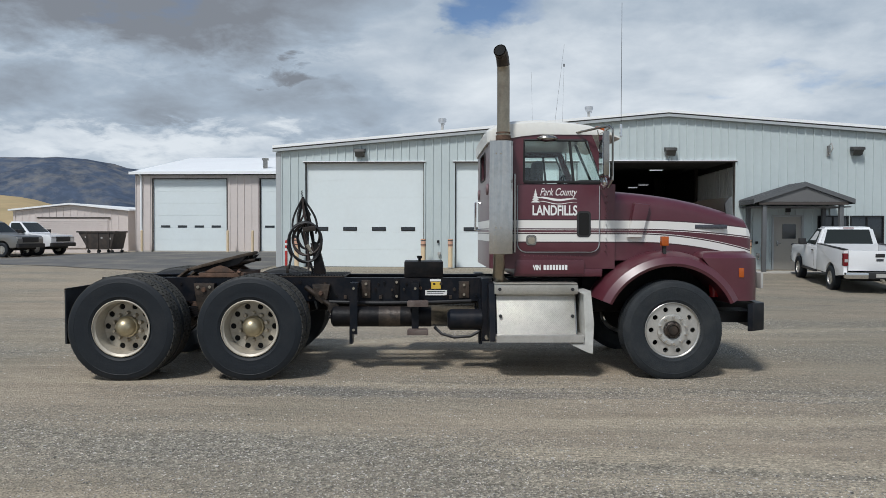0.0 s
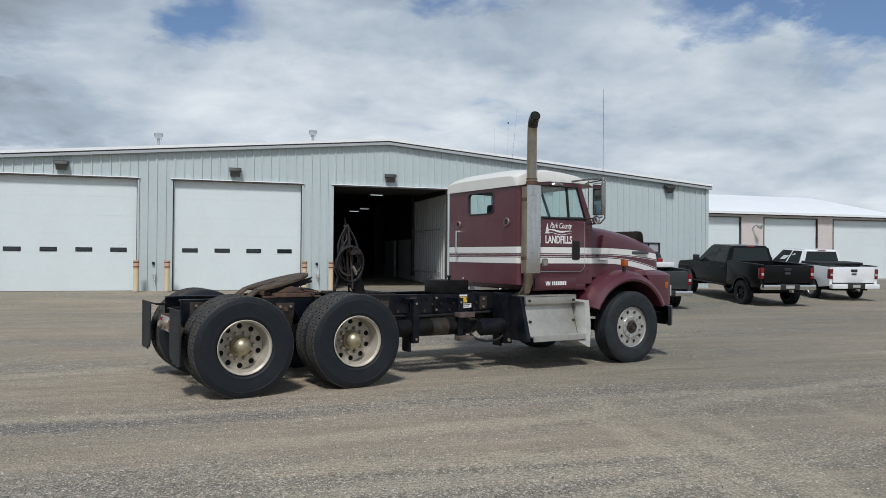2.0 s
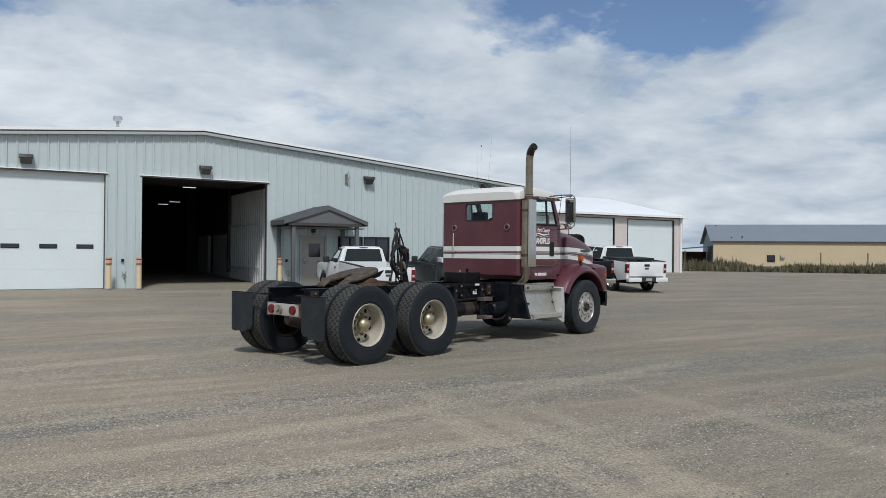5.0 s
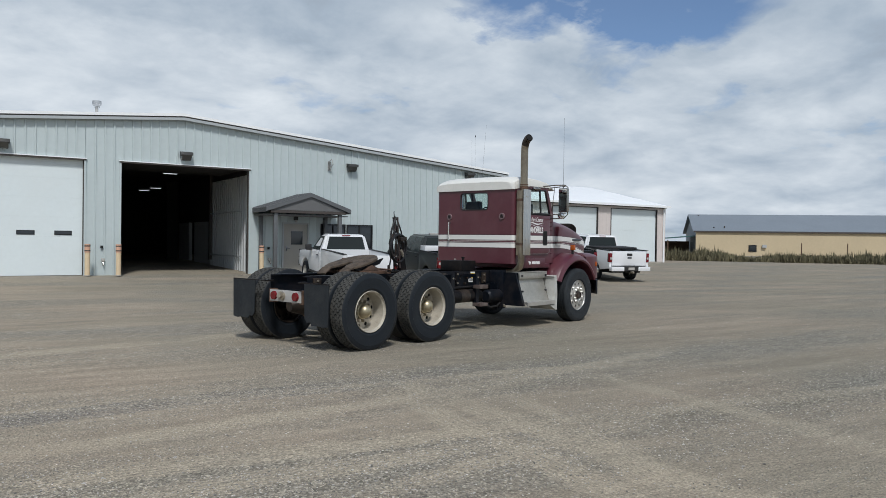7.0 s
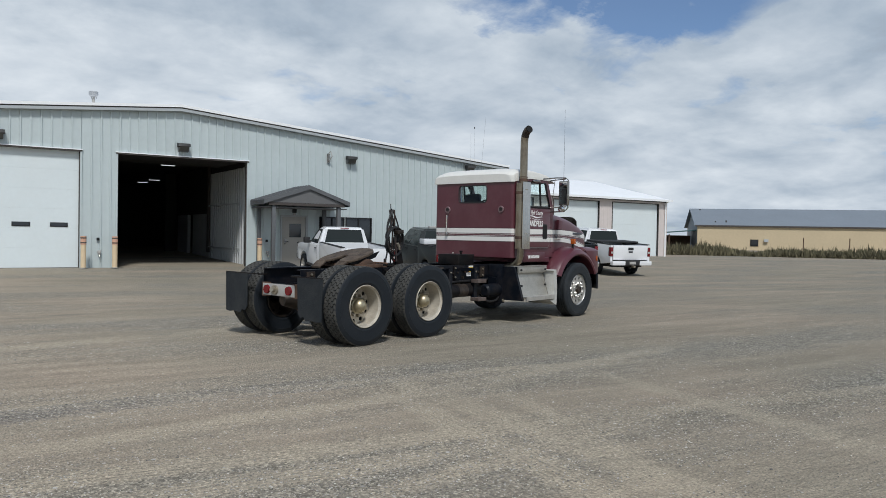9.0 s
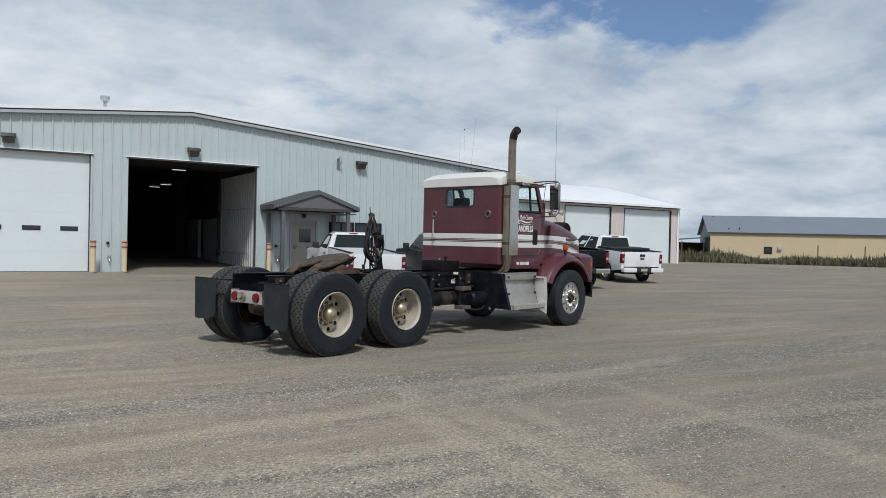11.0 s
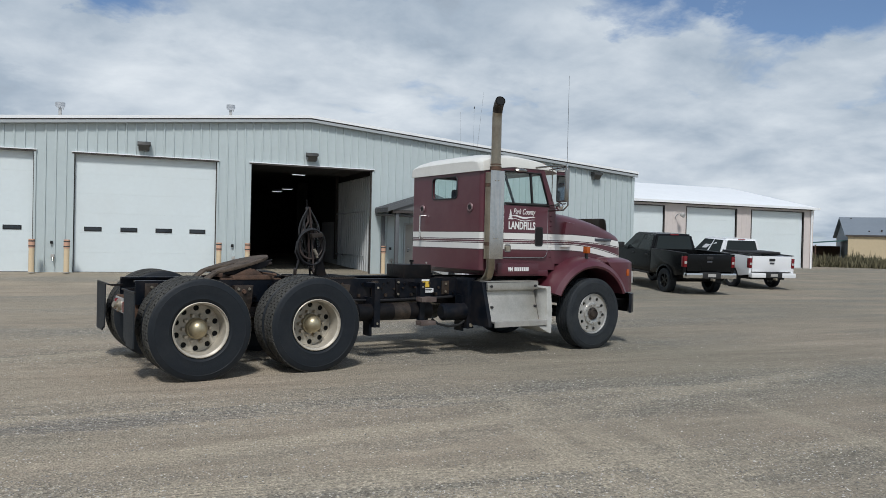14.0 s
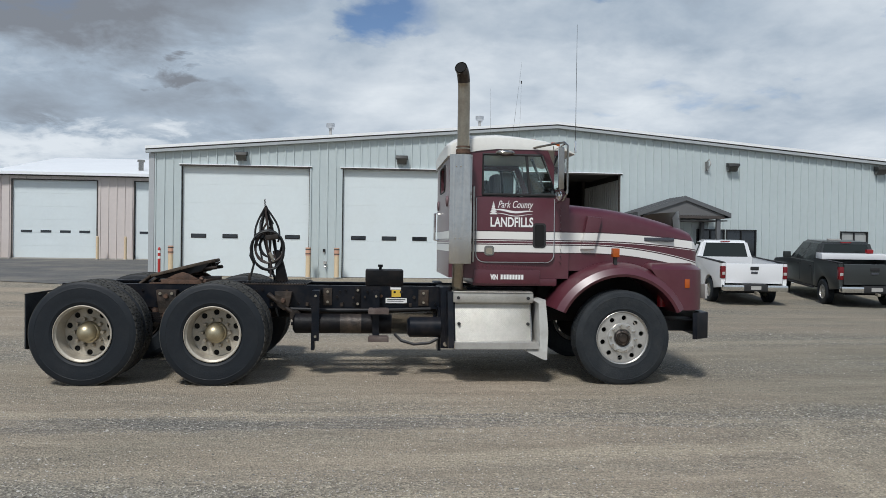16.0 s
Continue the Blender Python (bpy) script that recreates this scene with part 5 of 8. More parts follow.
# ---- wheels ----
def tyre_mesh(r, w, lugs):
    """Tyre carcass; with lugs its crown stays low to carry tread blocks, without it has four ribs."""
    bm = bmesh.new()
    ri = min(r * 0.555, 0.2995)
    h = w / 2
    prof = [(ri, -h * 0.80), (ri + 0.010, -h * 0.90), (ri + 0.030, -h * 0.955), (ri + 0.034, -h * 0.975), (ri + 0.042, -h * 0.965), (r * 0.70, -h * 1.0), (r * 0.80, -h * 1.02), (r * 0.86, -h * 1.015), (r * 0.866, -h * 1.03), (r * 0.878, -h * 1.01), (r * 0.93, -h * 0.975), (r * 0.962, -h * 0.93), (r * 0.980, -h * 0.87)]
    side = len(prof)
    if lugs:
        prof += [(r - 0.016, -h * 0.80), (r - 0.016, 0.0), (r - 0.016, h * 0.80)]
    else:
        g, n = 0.012, 5
        for k in range(n):
            a, b = -h * 0.86 + k * (h * 1.72 / n), -h * 0.86 + (k + 1) * (h * 1.72 / n)
            prof += [(r - g, a + 0.001), (r, a + 0.004), (r, b - 0.010), (r - g, b - 0.007)]
    prof += [(q, -y) for q, y in prof[:side][::-1]]
    lathe(bm, prof, 80)
    return mesh_of(bm, "tyre", M["rubber"])


def tread_mesh(r, w):
    """Worn drive tread: five staggered rows of skewed blocks, the outer rows wrapped over the shoulder."""
    bm = bmesh.new()
    h, n, rows_ = w / 2, 46, 5
    step = 2 * math.pi / n
    rw = h * 1.80 / rows_
    for k in range(rows_):
        y0, y1 = -h * 0.90 + k * rw + 0.0038, -h * 0.90 + (k + 1) * rw - 0.0038
        skew = step * (0.22 if k % 2 else -0.22)
        for i in range(n):
            a = step * (i + 0.5 * (k % 2))
            ring_in, ring_out = [], []
            # a block bent in the middle, so that the rows interlock
            for u, yy, bend in ((0, y0, -0.5), (0.5, (y0 + y1) / 2, 0.5), (1, y1, -0.5)):
                ring_out.append((a + skew * bend, yy))
            for u, yy, bend in ((1, y1, -0.5), (0.5, (y0 + y1) / 2, 0.5), (0, y0, -0.5)):
                ring_out.append((a + step * 0.76 + skew * bend, yy))

            def at(q, lift):
                drop = 0.010 * max(0.0, (abs(q[1]) / h - 0.72) / 0.2) ** 2
                rr = r + lift - drop
                return bm.verts.new((rr * math.cos(q[0]), q[1], rr * math.sin(q[0])))

            top = [at(q, 0.0) for q in ring_out]
            low = [at(q, -0.020) for q in ring_out]
            bm.faces.new(top[:2] + top[4:]), bm.faces.new(top[1:5])
            for j in range(6):
                bm.faces.new((low[j], low[(j + 1) % 6], top[(j + 1) % 6], top[j]))
    return mesh_of(bm, "tread", M["tread"], False)


def rear_rim_mesh(side):
    """Deep-dished painted rim with round openings; side -1: outer face towards -y."""
    bm = bmesh.new()
    lathe(bm, [(0.292, -0.135), (0.300, -0.128), (0.292, -0.112), (0.272, -0.098), (0.268, -0.02), (0.262, 0.05), (0.256, 0.11), (0.300, 0.13)], 56)
    holes = [ring_pts(0.031, 14, 0.218 * math.cos(a), 0.218 * math.sin(a)) for a in (2 * math.pi * k / 10 for k in range(10))]
    holed_plate(bm, ring_pts(0.256, 56), holes + [ring_pts(0.095, 24)], 0.085, 0.101)
    return mesh_of(bm, "rim", M["rim"])


def rear_hub_mesh():
    bm = bmesh.new()
    lathe(bm, [(0.0, -0.098), (0.03, -0.094), (0.060, -0.080), (0.082, -0.058), (0.096, -0.028), (0.100, 0.020), (0.112, 0.030), (0.116, 0.10)], 32)
    return mesh_of(bm, "hub_cap", M["brass"])


def nut_mesh(size, length):
    bm = bmesh.new()
    cyl(bm, (0, 0.01, 0), (0, -length, 0), size, size * 0.8, seg=6)
    return mesh_of(bm, "wheel_nut", M["nut"])


def add_nuts(me, wheel, r, y, n=10):
    for k in range(n):
        a = 2 * math.pi * (k + 0.5) / n
        child("wheel_nut", me, wheel, Matrix.Translation((r * math.cos(a), y, r * math.sin(a))))


def front_rim_mesh():
    bm = bmesh.new()
    lathe(bm, [(0.292, -0.125), (0.301, -0.118), (0.292, -0.10), (0.275, -0.09), (0.268, 0.0), (0.262, 0.10), (0.300, 0.125)], 56)
    holes = [ring_pts(0.027, 14, 0.222 * math.cos(a), 0.225 * math.sin(a)) for a in (2 * math.pi * k / 10 for k in range(10))]
    holed_plate(bm, ring_pts(0.277, 56), holes + [ring_pts(0.085, 24)], -0.098, -0.075)
    lathe(bm, [(0.165, -0.0985), (0.16, -0.118), (0.125, -0.120), (0.10, -0.116), (0.085, -0.10)], 40)
    return mesh_of(bm, "rim", M["alloy"])


def front_hub_mesh():
    bm = bmesh.new()
    lathe(bm, [(0.0, -0.150), (0.045, -0.150), (0.055, -0.142), (0.058, -0.155), (0.066, -0.153), (0.070, -0.12), (0.088, -0.11)], 32)
    return mesh_of(bm, "hub_cap", M["grease"])


def child(name, me, parent, m=None, label=""):
    ob = new(name, me)
    if m is not None:
        ob.matrix_basis = m
    ob.parent = parent
    if label:
        ob["label"] = label
    return ob


TR, FR = 0.545, 0.520      # tyre radii
WHEELS = []                # (wheel, x, y, z, turned round)


def build_wheels(truck):
    tyre_r, tyre_f = tyre_mesh(TR + 0.008, 0.275, True), tyre_mesh(FR + 0.009, 0.285, False)
    tread = tread_mesh(TR + 0.008, 0.275)
    tyre_f.materials[0] = M["rubber_dusty"]
    rim_r, hub_r, nuts_r = rear_rim_mesh(-1), rear_hub_mesh(), nut_mesh(0.024, 0.062)
    rim_f, hub_f, nuts_f = front_rim_mesh(), front_hub_mesh(), nut_mesh(0.016, 0.04)
    nuts_f.materials[0] = M["chrome"]
    # inner wheels share the rim mesh in a darker material
    rim_in = rim_r.copy()
    rim_in.materials[0] = M["grease"]
    bm = bmesh.new()
    lathe(bm, [(0.0, 0.104), (0.25, 0.104), (0.25, 0.135), (0.0, 0.135)], 24)
    drum = mesh_of(bm, "brake_drum", M["hole"])
    for x in (-4.45, -5.775):
        for side in (-1, 1):
            for y, outer in ((1.075, True), (0.745, False)):
                w = child("wheel", rim_r if outer else rim_in, truck, None, "cream painted steel wheel" if outer else "dark inner steel wheel")
                child("tyre", tyre_r, w, None, "worn blue-black drive tyre")
                child("tread", tread, w, None, "dusty grey block tread")
                child("brake_drum", drum, w)
                if outer:
                    child("hub_cap", hub_r, w, None, "brass-toned hub cap")
                    add_nuts(nuts_r, w, 0.145, 0.084)
                WHEELS.append((w, x, side * y, TR, side > 0, not outer))
    for side in (-1, 1):
        w = child("wheel", rim_f, truck, None, "polished alloy steer wheel")
        child("tyre", tyre_f, w, None, "ribbed black steer tyre")
        child("hub_cap", hub_f, w, None, "grimy open hub")
        add_nuts(nuts_f, w, 0.142, -0.118)
        child("brake_drum", drum, w)
        WHEELS.append((w, 0.0, side * 1.035, FR, side > 0, False))


# ---- the truck ----
def arc_pts(cx, cz, r, a0, a1, n):
    return [(cx + r * math.cos(radians(a0 + (a1 - a0) * k / n)), cz + r * math.sin(radians(a0 + (a1 - a0) * k / n))) for k in range(n + 1)]


CABW = 0.93


def roof_top(x):
    pts = [(-1.97, 2.66), (-1.90, 2.73), (-1.75, 2.785), (-1.4, 2.805), (-1.1, 2.785), (-0.85, 2.745), (-0.70, 2.69), (-0.62, 2.63)]
    for (a, za), (b, zb) in zip(pts, pts[1:]):
        if a <= x <= b:
            return za + (zb - za) * (x - a) / (b - a)
    return pts[0][1] if x < pts[0][0] else pts[-1][1]


def roof_edge(x):
    return 2.525 + 0.085 * min(max((x + 1.93) / 0.45, 0), 1)


def build_cab(truck):
    # lower shell of sleeper and cab: rounded rear corners
    r = 0.075
    out = [(-0.56, -0.90), (-0.56, 0.90)] + [(-1.93 + r + r * math.cos(radians(a)), CABW - r + r * math.sin(radians(a))) for a in range(90, 181, 15)] + [(-1.93 + r + r * math.cos(radians(a)), -CABW + r + r * math.sin(radians(a))) for a in range(180, 271, 15)]
    bm = P(out, 1.16, 2.08, "z")
    part("cab_shell", bm, M["paint"], truck, "maroon cab and sleeper shell with white bands")
    part("sill", B((-1.66, -0.70, -CABW + 0.005, CABW - 0.005, 1.075, 1.158), bevel=0.01), M["paint"], truck)
    # sill panels with rivets, both sides
    for s in (-1, 1):
        bm = bmesh.new()
        box(bm, -1.645, -0.90, min(s * 0.93, s * 0.942), max(s * 0.93, s * 0.942), 1.10, 1.255, 0.003)
        part("sill_panel", bm, M["paint"], truck)
        bm = bmesh.new()
        for k in range(14):
            cyl(bm, (-1.60 + 0.05 * k, s * 0.93, 1.30), (-1.60 + 0.05 * k, s * 0.938, 1.30), 0.006, 0.004, seg=6)
        part("rivets", bm, M["paint"], truck)
    # upper sides, rear panel, corner posts
    for s in (-1, 1):
        y0, y1 = sorted((s * CABW, s * (CABW - 0.045)))
        part("side_panel", P([(-1.855, 2.078), (-1.565, 2.078), (-1.565, 2.63), (-1.855, 2.56)], y0, y1), M["paint"], truck)
        bm = P([(-1.93 + r + r * math.cos(radians(a)), s * (CABW - r) + s * r * math.sin(radians(a))) for a in range(90, 181, 15)] + [(-1.86, s * (CABW - r)), (-1.855, s * (CABW - 0.03))], 2.078, 2.58, "z")
        part("corner_post", bm, M["paint"], truck)
        part("window_pillar", P([(-0.70, 2.078), (-0.60, 2.078), (-0.835, 2.63), (-0.905, 2.63)], y0, y1), M["paint"], truck)
        part("header", P([(-1.565, 2.545), (-0.885, 2.545), (-0.87, 2.66), (-1.565, 2.66)], y0, y1), M["paint"], truck)
        # glass of the door, with the vent window bar
        part("side_window", P([(-1.565, 2.09), (-0.70, 2.09), (-0.90, 2.60), (-1.565, 2.60)], s * (CABW - 0.026), s * (CABW - 0.02)), M["glass"], truck, "clear door window")
        part("vent_bar", P([(-1.03, 2.09), (-1.005, 2.09), (-1.06, 2.60), (-1.085, 2.60)], s * (CABW - 0.035), s * (CABW - 0.005)), M["plastic"], truck)
        bm = bmesh.new()
        tube(bm, [(-1.56, s * (CABW - 0.006), 2.10), (-0.72, s * (CABW - 0.006), 2.10), (-0.90, s * (CABW - 0.006), 2.55), (-1.56, s * (CABW - 0.006), 2.55), (-1.56, s * (CABW - 0.006), 2.10)], 0.016, 6)
        part("window_seal", bm, M["plastic"], truck)
        # door skin, a thin proud plate with rounded lower corners
        door = round_rect(-1.625, -0.745, 1.345, 2.10, 0.09, 5)
        door = [p for p in door if p[1] < 2.0] 
        door = [(-0.745, 2.068)] + [(-1.625, 2.068)] + [p for p in door if p[1] < 1.6]
        ya, yb = s * CABW, s * (CABW + 0.012)
        d = part("door", P(door, min(ya, yb), max(ya, yb), "y", 0.004), M["paint"], truck)
        bm = bmesh.new()
        tube(bm, [(x, s * (CABW + 0.002), z) for x, z in [(-0.742, 2.06)] + [(-0.742, 1.42)] + arc_pts(-0.832, 1.435, 0.092, 0, -90, 6) + [(-1.53, 1.341)] + arc_pts(-1.535, 1.435, 0.094, -90, -180, 6) + [(-1.629, 2.06)]], 0.007, 6)
        part("door_seam", bm, M["trim"], d, "pale worn door edge")
        part("grab_recess", P(round_rect(-0.985, -0.835, 1.505, 1.785, 0.035), min(s * (CABW + 0.004), s * (CABW + 0.017)), max(s * (CABW + 0.004), s * (CABW + 0.017))), M["plastic"], d, "black recessed grab pocket")
        part("pocket_inner", P(round_rect(-0.965, -0.855, 1.525, 1.765, 0.025), min(s * (CABW + 0.0172), s * (CABW + 0.020)), max(s * (CABW + 0.0172), s * (CABW + 0.020))), M["hole"], d)
        h = part("latch_plate", P(round_rect(-1.535, -1.425, 1.415, 1.525, 0.03), min(s * (CABW + 0.01), s * (CABW + 0.019)), max(s * (CABW + 0.01), s * (CABW + 0.019))), M["stainless"], d, "worn steel door latch")
        part("latch", P(round_rect(-1.515, -1.445, 1.43, 1.50, 0.02), min(s * (CABW + 0.0192), s * (CABW + 0.032)), max(s * (CABW + 0.0192), s * (CABW + 0.032))), M["nut"], h)
        # hinge rail and grab bar
        bm = bmesh.new()
        tube(bm, [(-1.668, s * 0.93, 2.18), (-1.668, s * 1.0, 2.18), (-1.668, s * 1.0, 1.34), (-1.668, s * 0.93, 1.34)], 0.014, 8)
        part("grab_bar", bm, M["stainless"], truck, "long steel grab bar")
        bm = bmesh.new()
        for k in range(9):
            cyl(bm, (-0.66, s * 0.905, 1.35 + 0.075 * k), (-0.66, s * 0.935, 1.35 + 0.075 * k), 0.007, 0.005, seg=6)
        part("rivets", bm, M["paint"], truck)
    # rear panel with its window
    wz0, wz1, wy = 2.165, 2.475, 0.33
    bm = bmesh.new()
    hole = round_rect(-wy, wy, wz0, wz1, 0.06, 4)
    outer = [(-0.86, 2.078), (0.86, 2.078), (0.86, 2.58), (-0.86, 2.58)]
    holed_plate(bm, outer, [hole], 0.0, 0.04)
    bmesh.ops.transform(bm, matrix=Matrix.Translation((-1.89, 0, 0)) @ Matrix.Rotation(radians(90), 4, "Z"), verts=bm.verts)
    part("rear_panel", bm, M["paint"], truck)
    part("rear_window", B((-1.915, -1.908, -wy, wy, wz0, wz1)), M["glass"], truck, "small rear window of the sleeper")
    bm = bmesh.new()
    seal = [(-1.933, y, z) for y, z in hole]
    tube(bm, seal + [seal[0]], 0.010, 6)
    part("window_gasket", bm, M["plastic"], truck)
    for y in (-0.66, 0.60):
        bm = bmesh.new()
        lathe(bm, [(0.0, 0.0), (0.035, 0.0), (0.04, -0.018), (0.058, -0.018), (0.066, 0.0)], 24)
        bmesh.ops.transform(bm, matrix=Matrix.Translation((-1.932, y, 2.03)) @ Matrix.Rotation(radians(-90), 4, "Z"), verts=bm.verts)
        vv = part("air_vent", bm, M["vent"], truck, "round dull maroon-grey air vent")
        bm = bmesh.new()
        for k in range(4):
            box(bm, -1.948, -1.936, y - 0.034, y + 0.034, 2.006 + 0.015 * k, 2.014 + 0.015 * k)
        part("vent_slat", bm, M["plastic"], vv)
    bm = bmesh.new()
    tube(bm, [(-1.93, 0.58, 1.93), (-1.985, 0.58, 1.93), (-1.985, 0.58, 1.58), (-1.93, 0.58, 1.58)], 0.016, 8)
    part("grab_bar", bm, M["chrome"], truck, "bright grab handle")
    bm = bmesh.new()
    for y in (0.45,):
        box(bm, -1.945, -1.93, y - 0.012, y + 0.012, 1.20, 1.225)
    part("clearance_stud", bm, M["lens"], truck)
    # roof: white cap swept over the cab
    bm = bmesh.new()
    secs = []
    for x in (-1.955, -1.93, -1.87, -1.75, -1.6, -1.4, -1.2, -1.0, -0.85, -0.75, -0.68, -0.63):
        e, t = roof_edge(x), roof_top(x)
        w = CABW + 0.012 - (0.05 if x < -1.95 else 0) - 0.03 * max(0, (x + 0.9) / 0.3)
        sec = [(x, -w, e), (x, -w, e + (t - e) * 0.35)]
        for k in range(1, 12):
            a = math.pi * k / 12
            sec.append((x, -w * math.copysign(abs(math.cos(a)) ** 0.45, math.cos(a)), e + (t - e) * (0.35 + 0.65 * math.sin(a) ** 0.5)))
        sec += [(x, w, e + (t - e) * 0.35), (x, w, e)]
        secs.append(sec)
    loft(bm, secs)
    part("roof_cap", bm, M["white"], truck, "aged white moulded roof")
    # windscreen
    part("windscreen", P([(-0.615, 2.08), (-0.605, 2.08), (-0.835, 2.62), (-0.845, 2.62)], -0.87, 0.87), M["glass"], truck, "clear windscreen")
    part("screen_divider", P([(-0.60, 2.08), (-0.58, 2.08), (-0.815, 2.62), (-0.84, 2.62)], -0.02, 0.02), M["plastic"], truck)
    part("sun_visor", P([(-0.64, 2.625), (-0.50, 2.575), (-0.50, 2.585), (-0.64, 2.66)], -0.88, 0.88), M["white"], truck)
    # seats, wheel, bunk end
    for y in (-0.45, 0.45):
        part("seat_back", B((-1.40, -1.30, y - 0.18, y + 0.18, 2.0, 2.36), bevel=0.04), M["seat"], truck)
    bm = bmesh.new()
    tube(bm, [(-0.95 + 0.07 * math.sin(2 * math.pi * k / 20), 0.45 + 0.22 * math.cos(2 * math.pi * k / 20), 2.10 + 0.17 * math.sin(2 * math.pi * k / 20)) for k in range(21)], 0.014, 6)
    part("steering_wheel", bm, M["plastic"], truck)
    part("dashboard", B((-0.95, -0.63, -0.86, 0.86, 2.03, 2.13), bevel=0.02), M["plastic"], truck)
    # roof details
    part("beacon_base", B((-0.95, -0.72, -0.14, 0.14, 2.74, 2.785), bevel=0.01), M["white"], truck)
    bm = bmesh.new()
    cyl(bm, (-0.82, 0, 2.785), (-0.82, 0, 2.86), 0.06, 0.045)
    part("beacon", bm, M["orange"], truck, "amber beacon")
    for y in (-0.7, -0.35, 0.35, 0.7):
        part("marker_lamp", B((-0.74, -0.64, y - 0.03, y + 0.03, 2.68, 2.73), bevel=0.01), M["orange"], truck)
    for x, y, z0, x1, y1, z1, rr in ((-0.56, -1.12, 2.60, -0.56, -1.12, 3.98, 0.0032), (-1.0, 0.55, 2.72, -0.86, 0.55, 3.95, 0.0016), (-0.83, 0.85, 2.62, -0.80, 0.88, 3.75, 0.0012), (-1.25, 0.6, 2.75, -1.27, 0.6, 3.6, 0.0012)):
        a = part("antenna", C(((x, y, z0), (x1, y1, z1), rr, rr * 0.6), seg=6), M["plastic"], truck, "thin whip antenna")
        part("antenna_foot", C(((x, y, z0 - 0.03), (x, y, z0 + 0.10), 0.014), seg=8), M["chrome"], a)
    bm = bmesh.new()
    cyl(bm, (-0.80, 0.88, 3.74), (-0.80, 0.88, 3.775), 0.009)
    part("antenna_tip", bm, M["plastic"], truck)


def half_width(x):
    return 0.865 - 0.16 * min(max((x + 0.56) / 1.6, 0), 1) ** 1.3


def hood_top(x):
    u = min(max((x + 0.56) / 1.60, 0), 1)
    return 2.035 - 0.10 * u - 0.215 * u ** 2.4


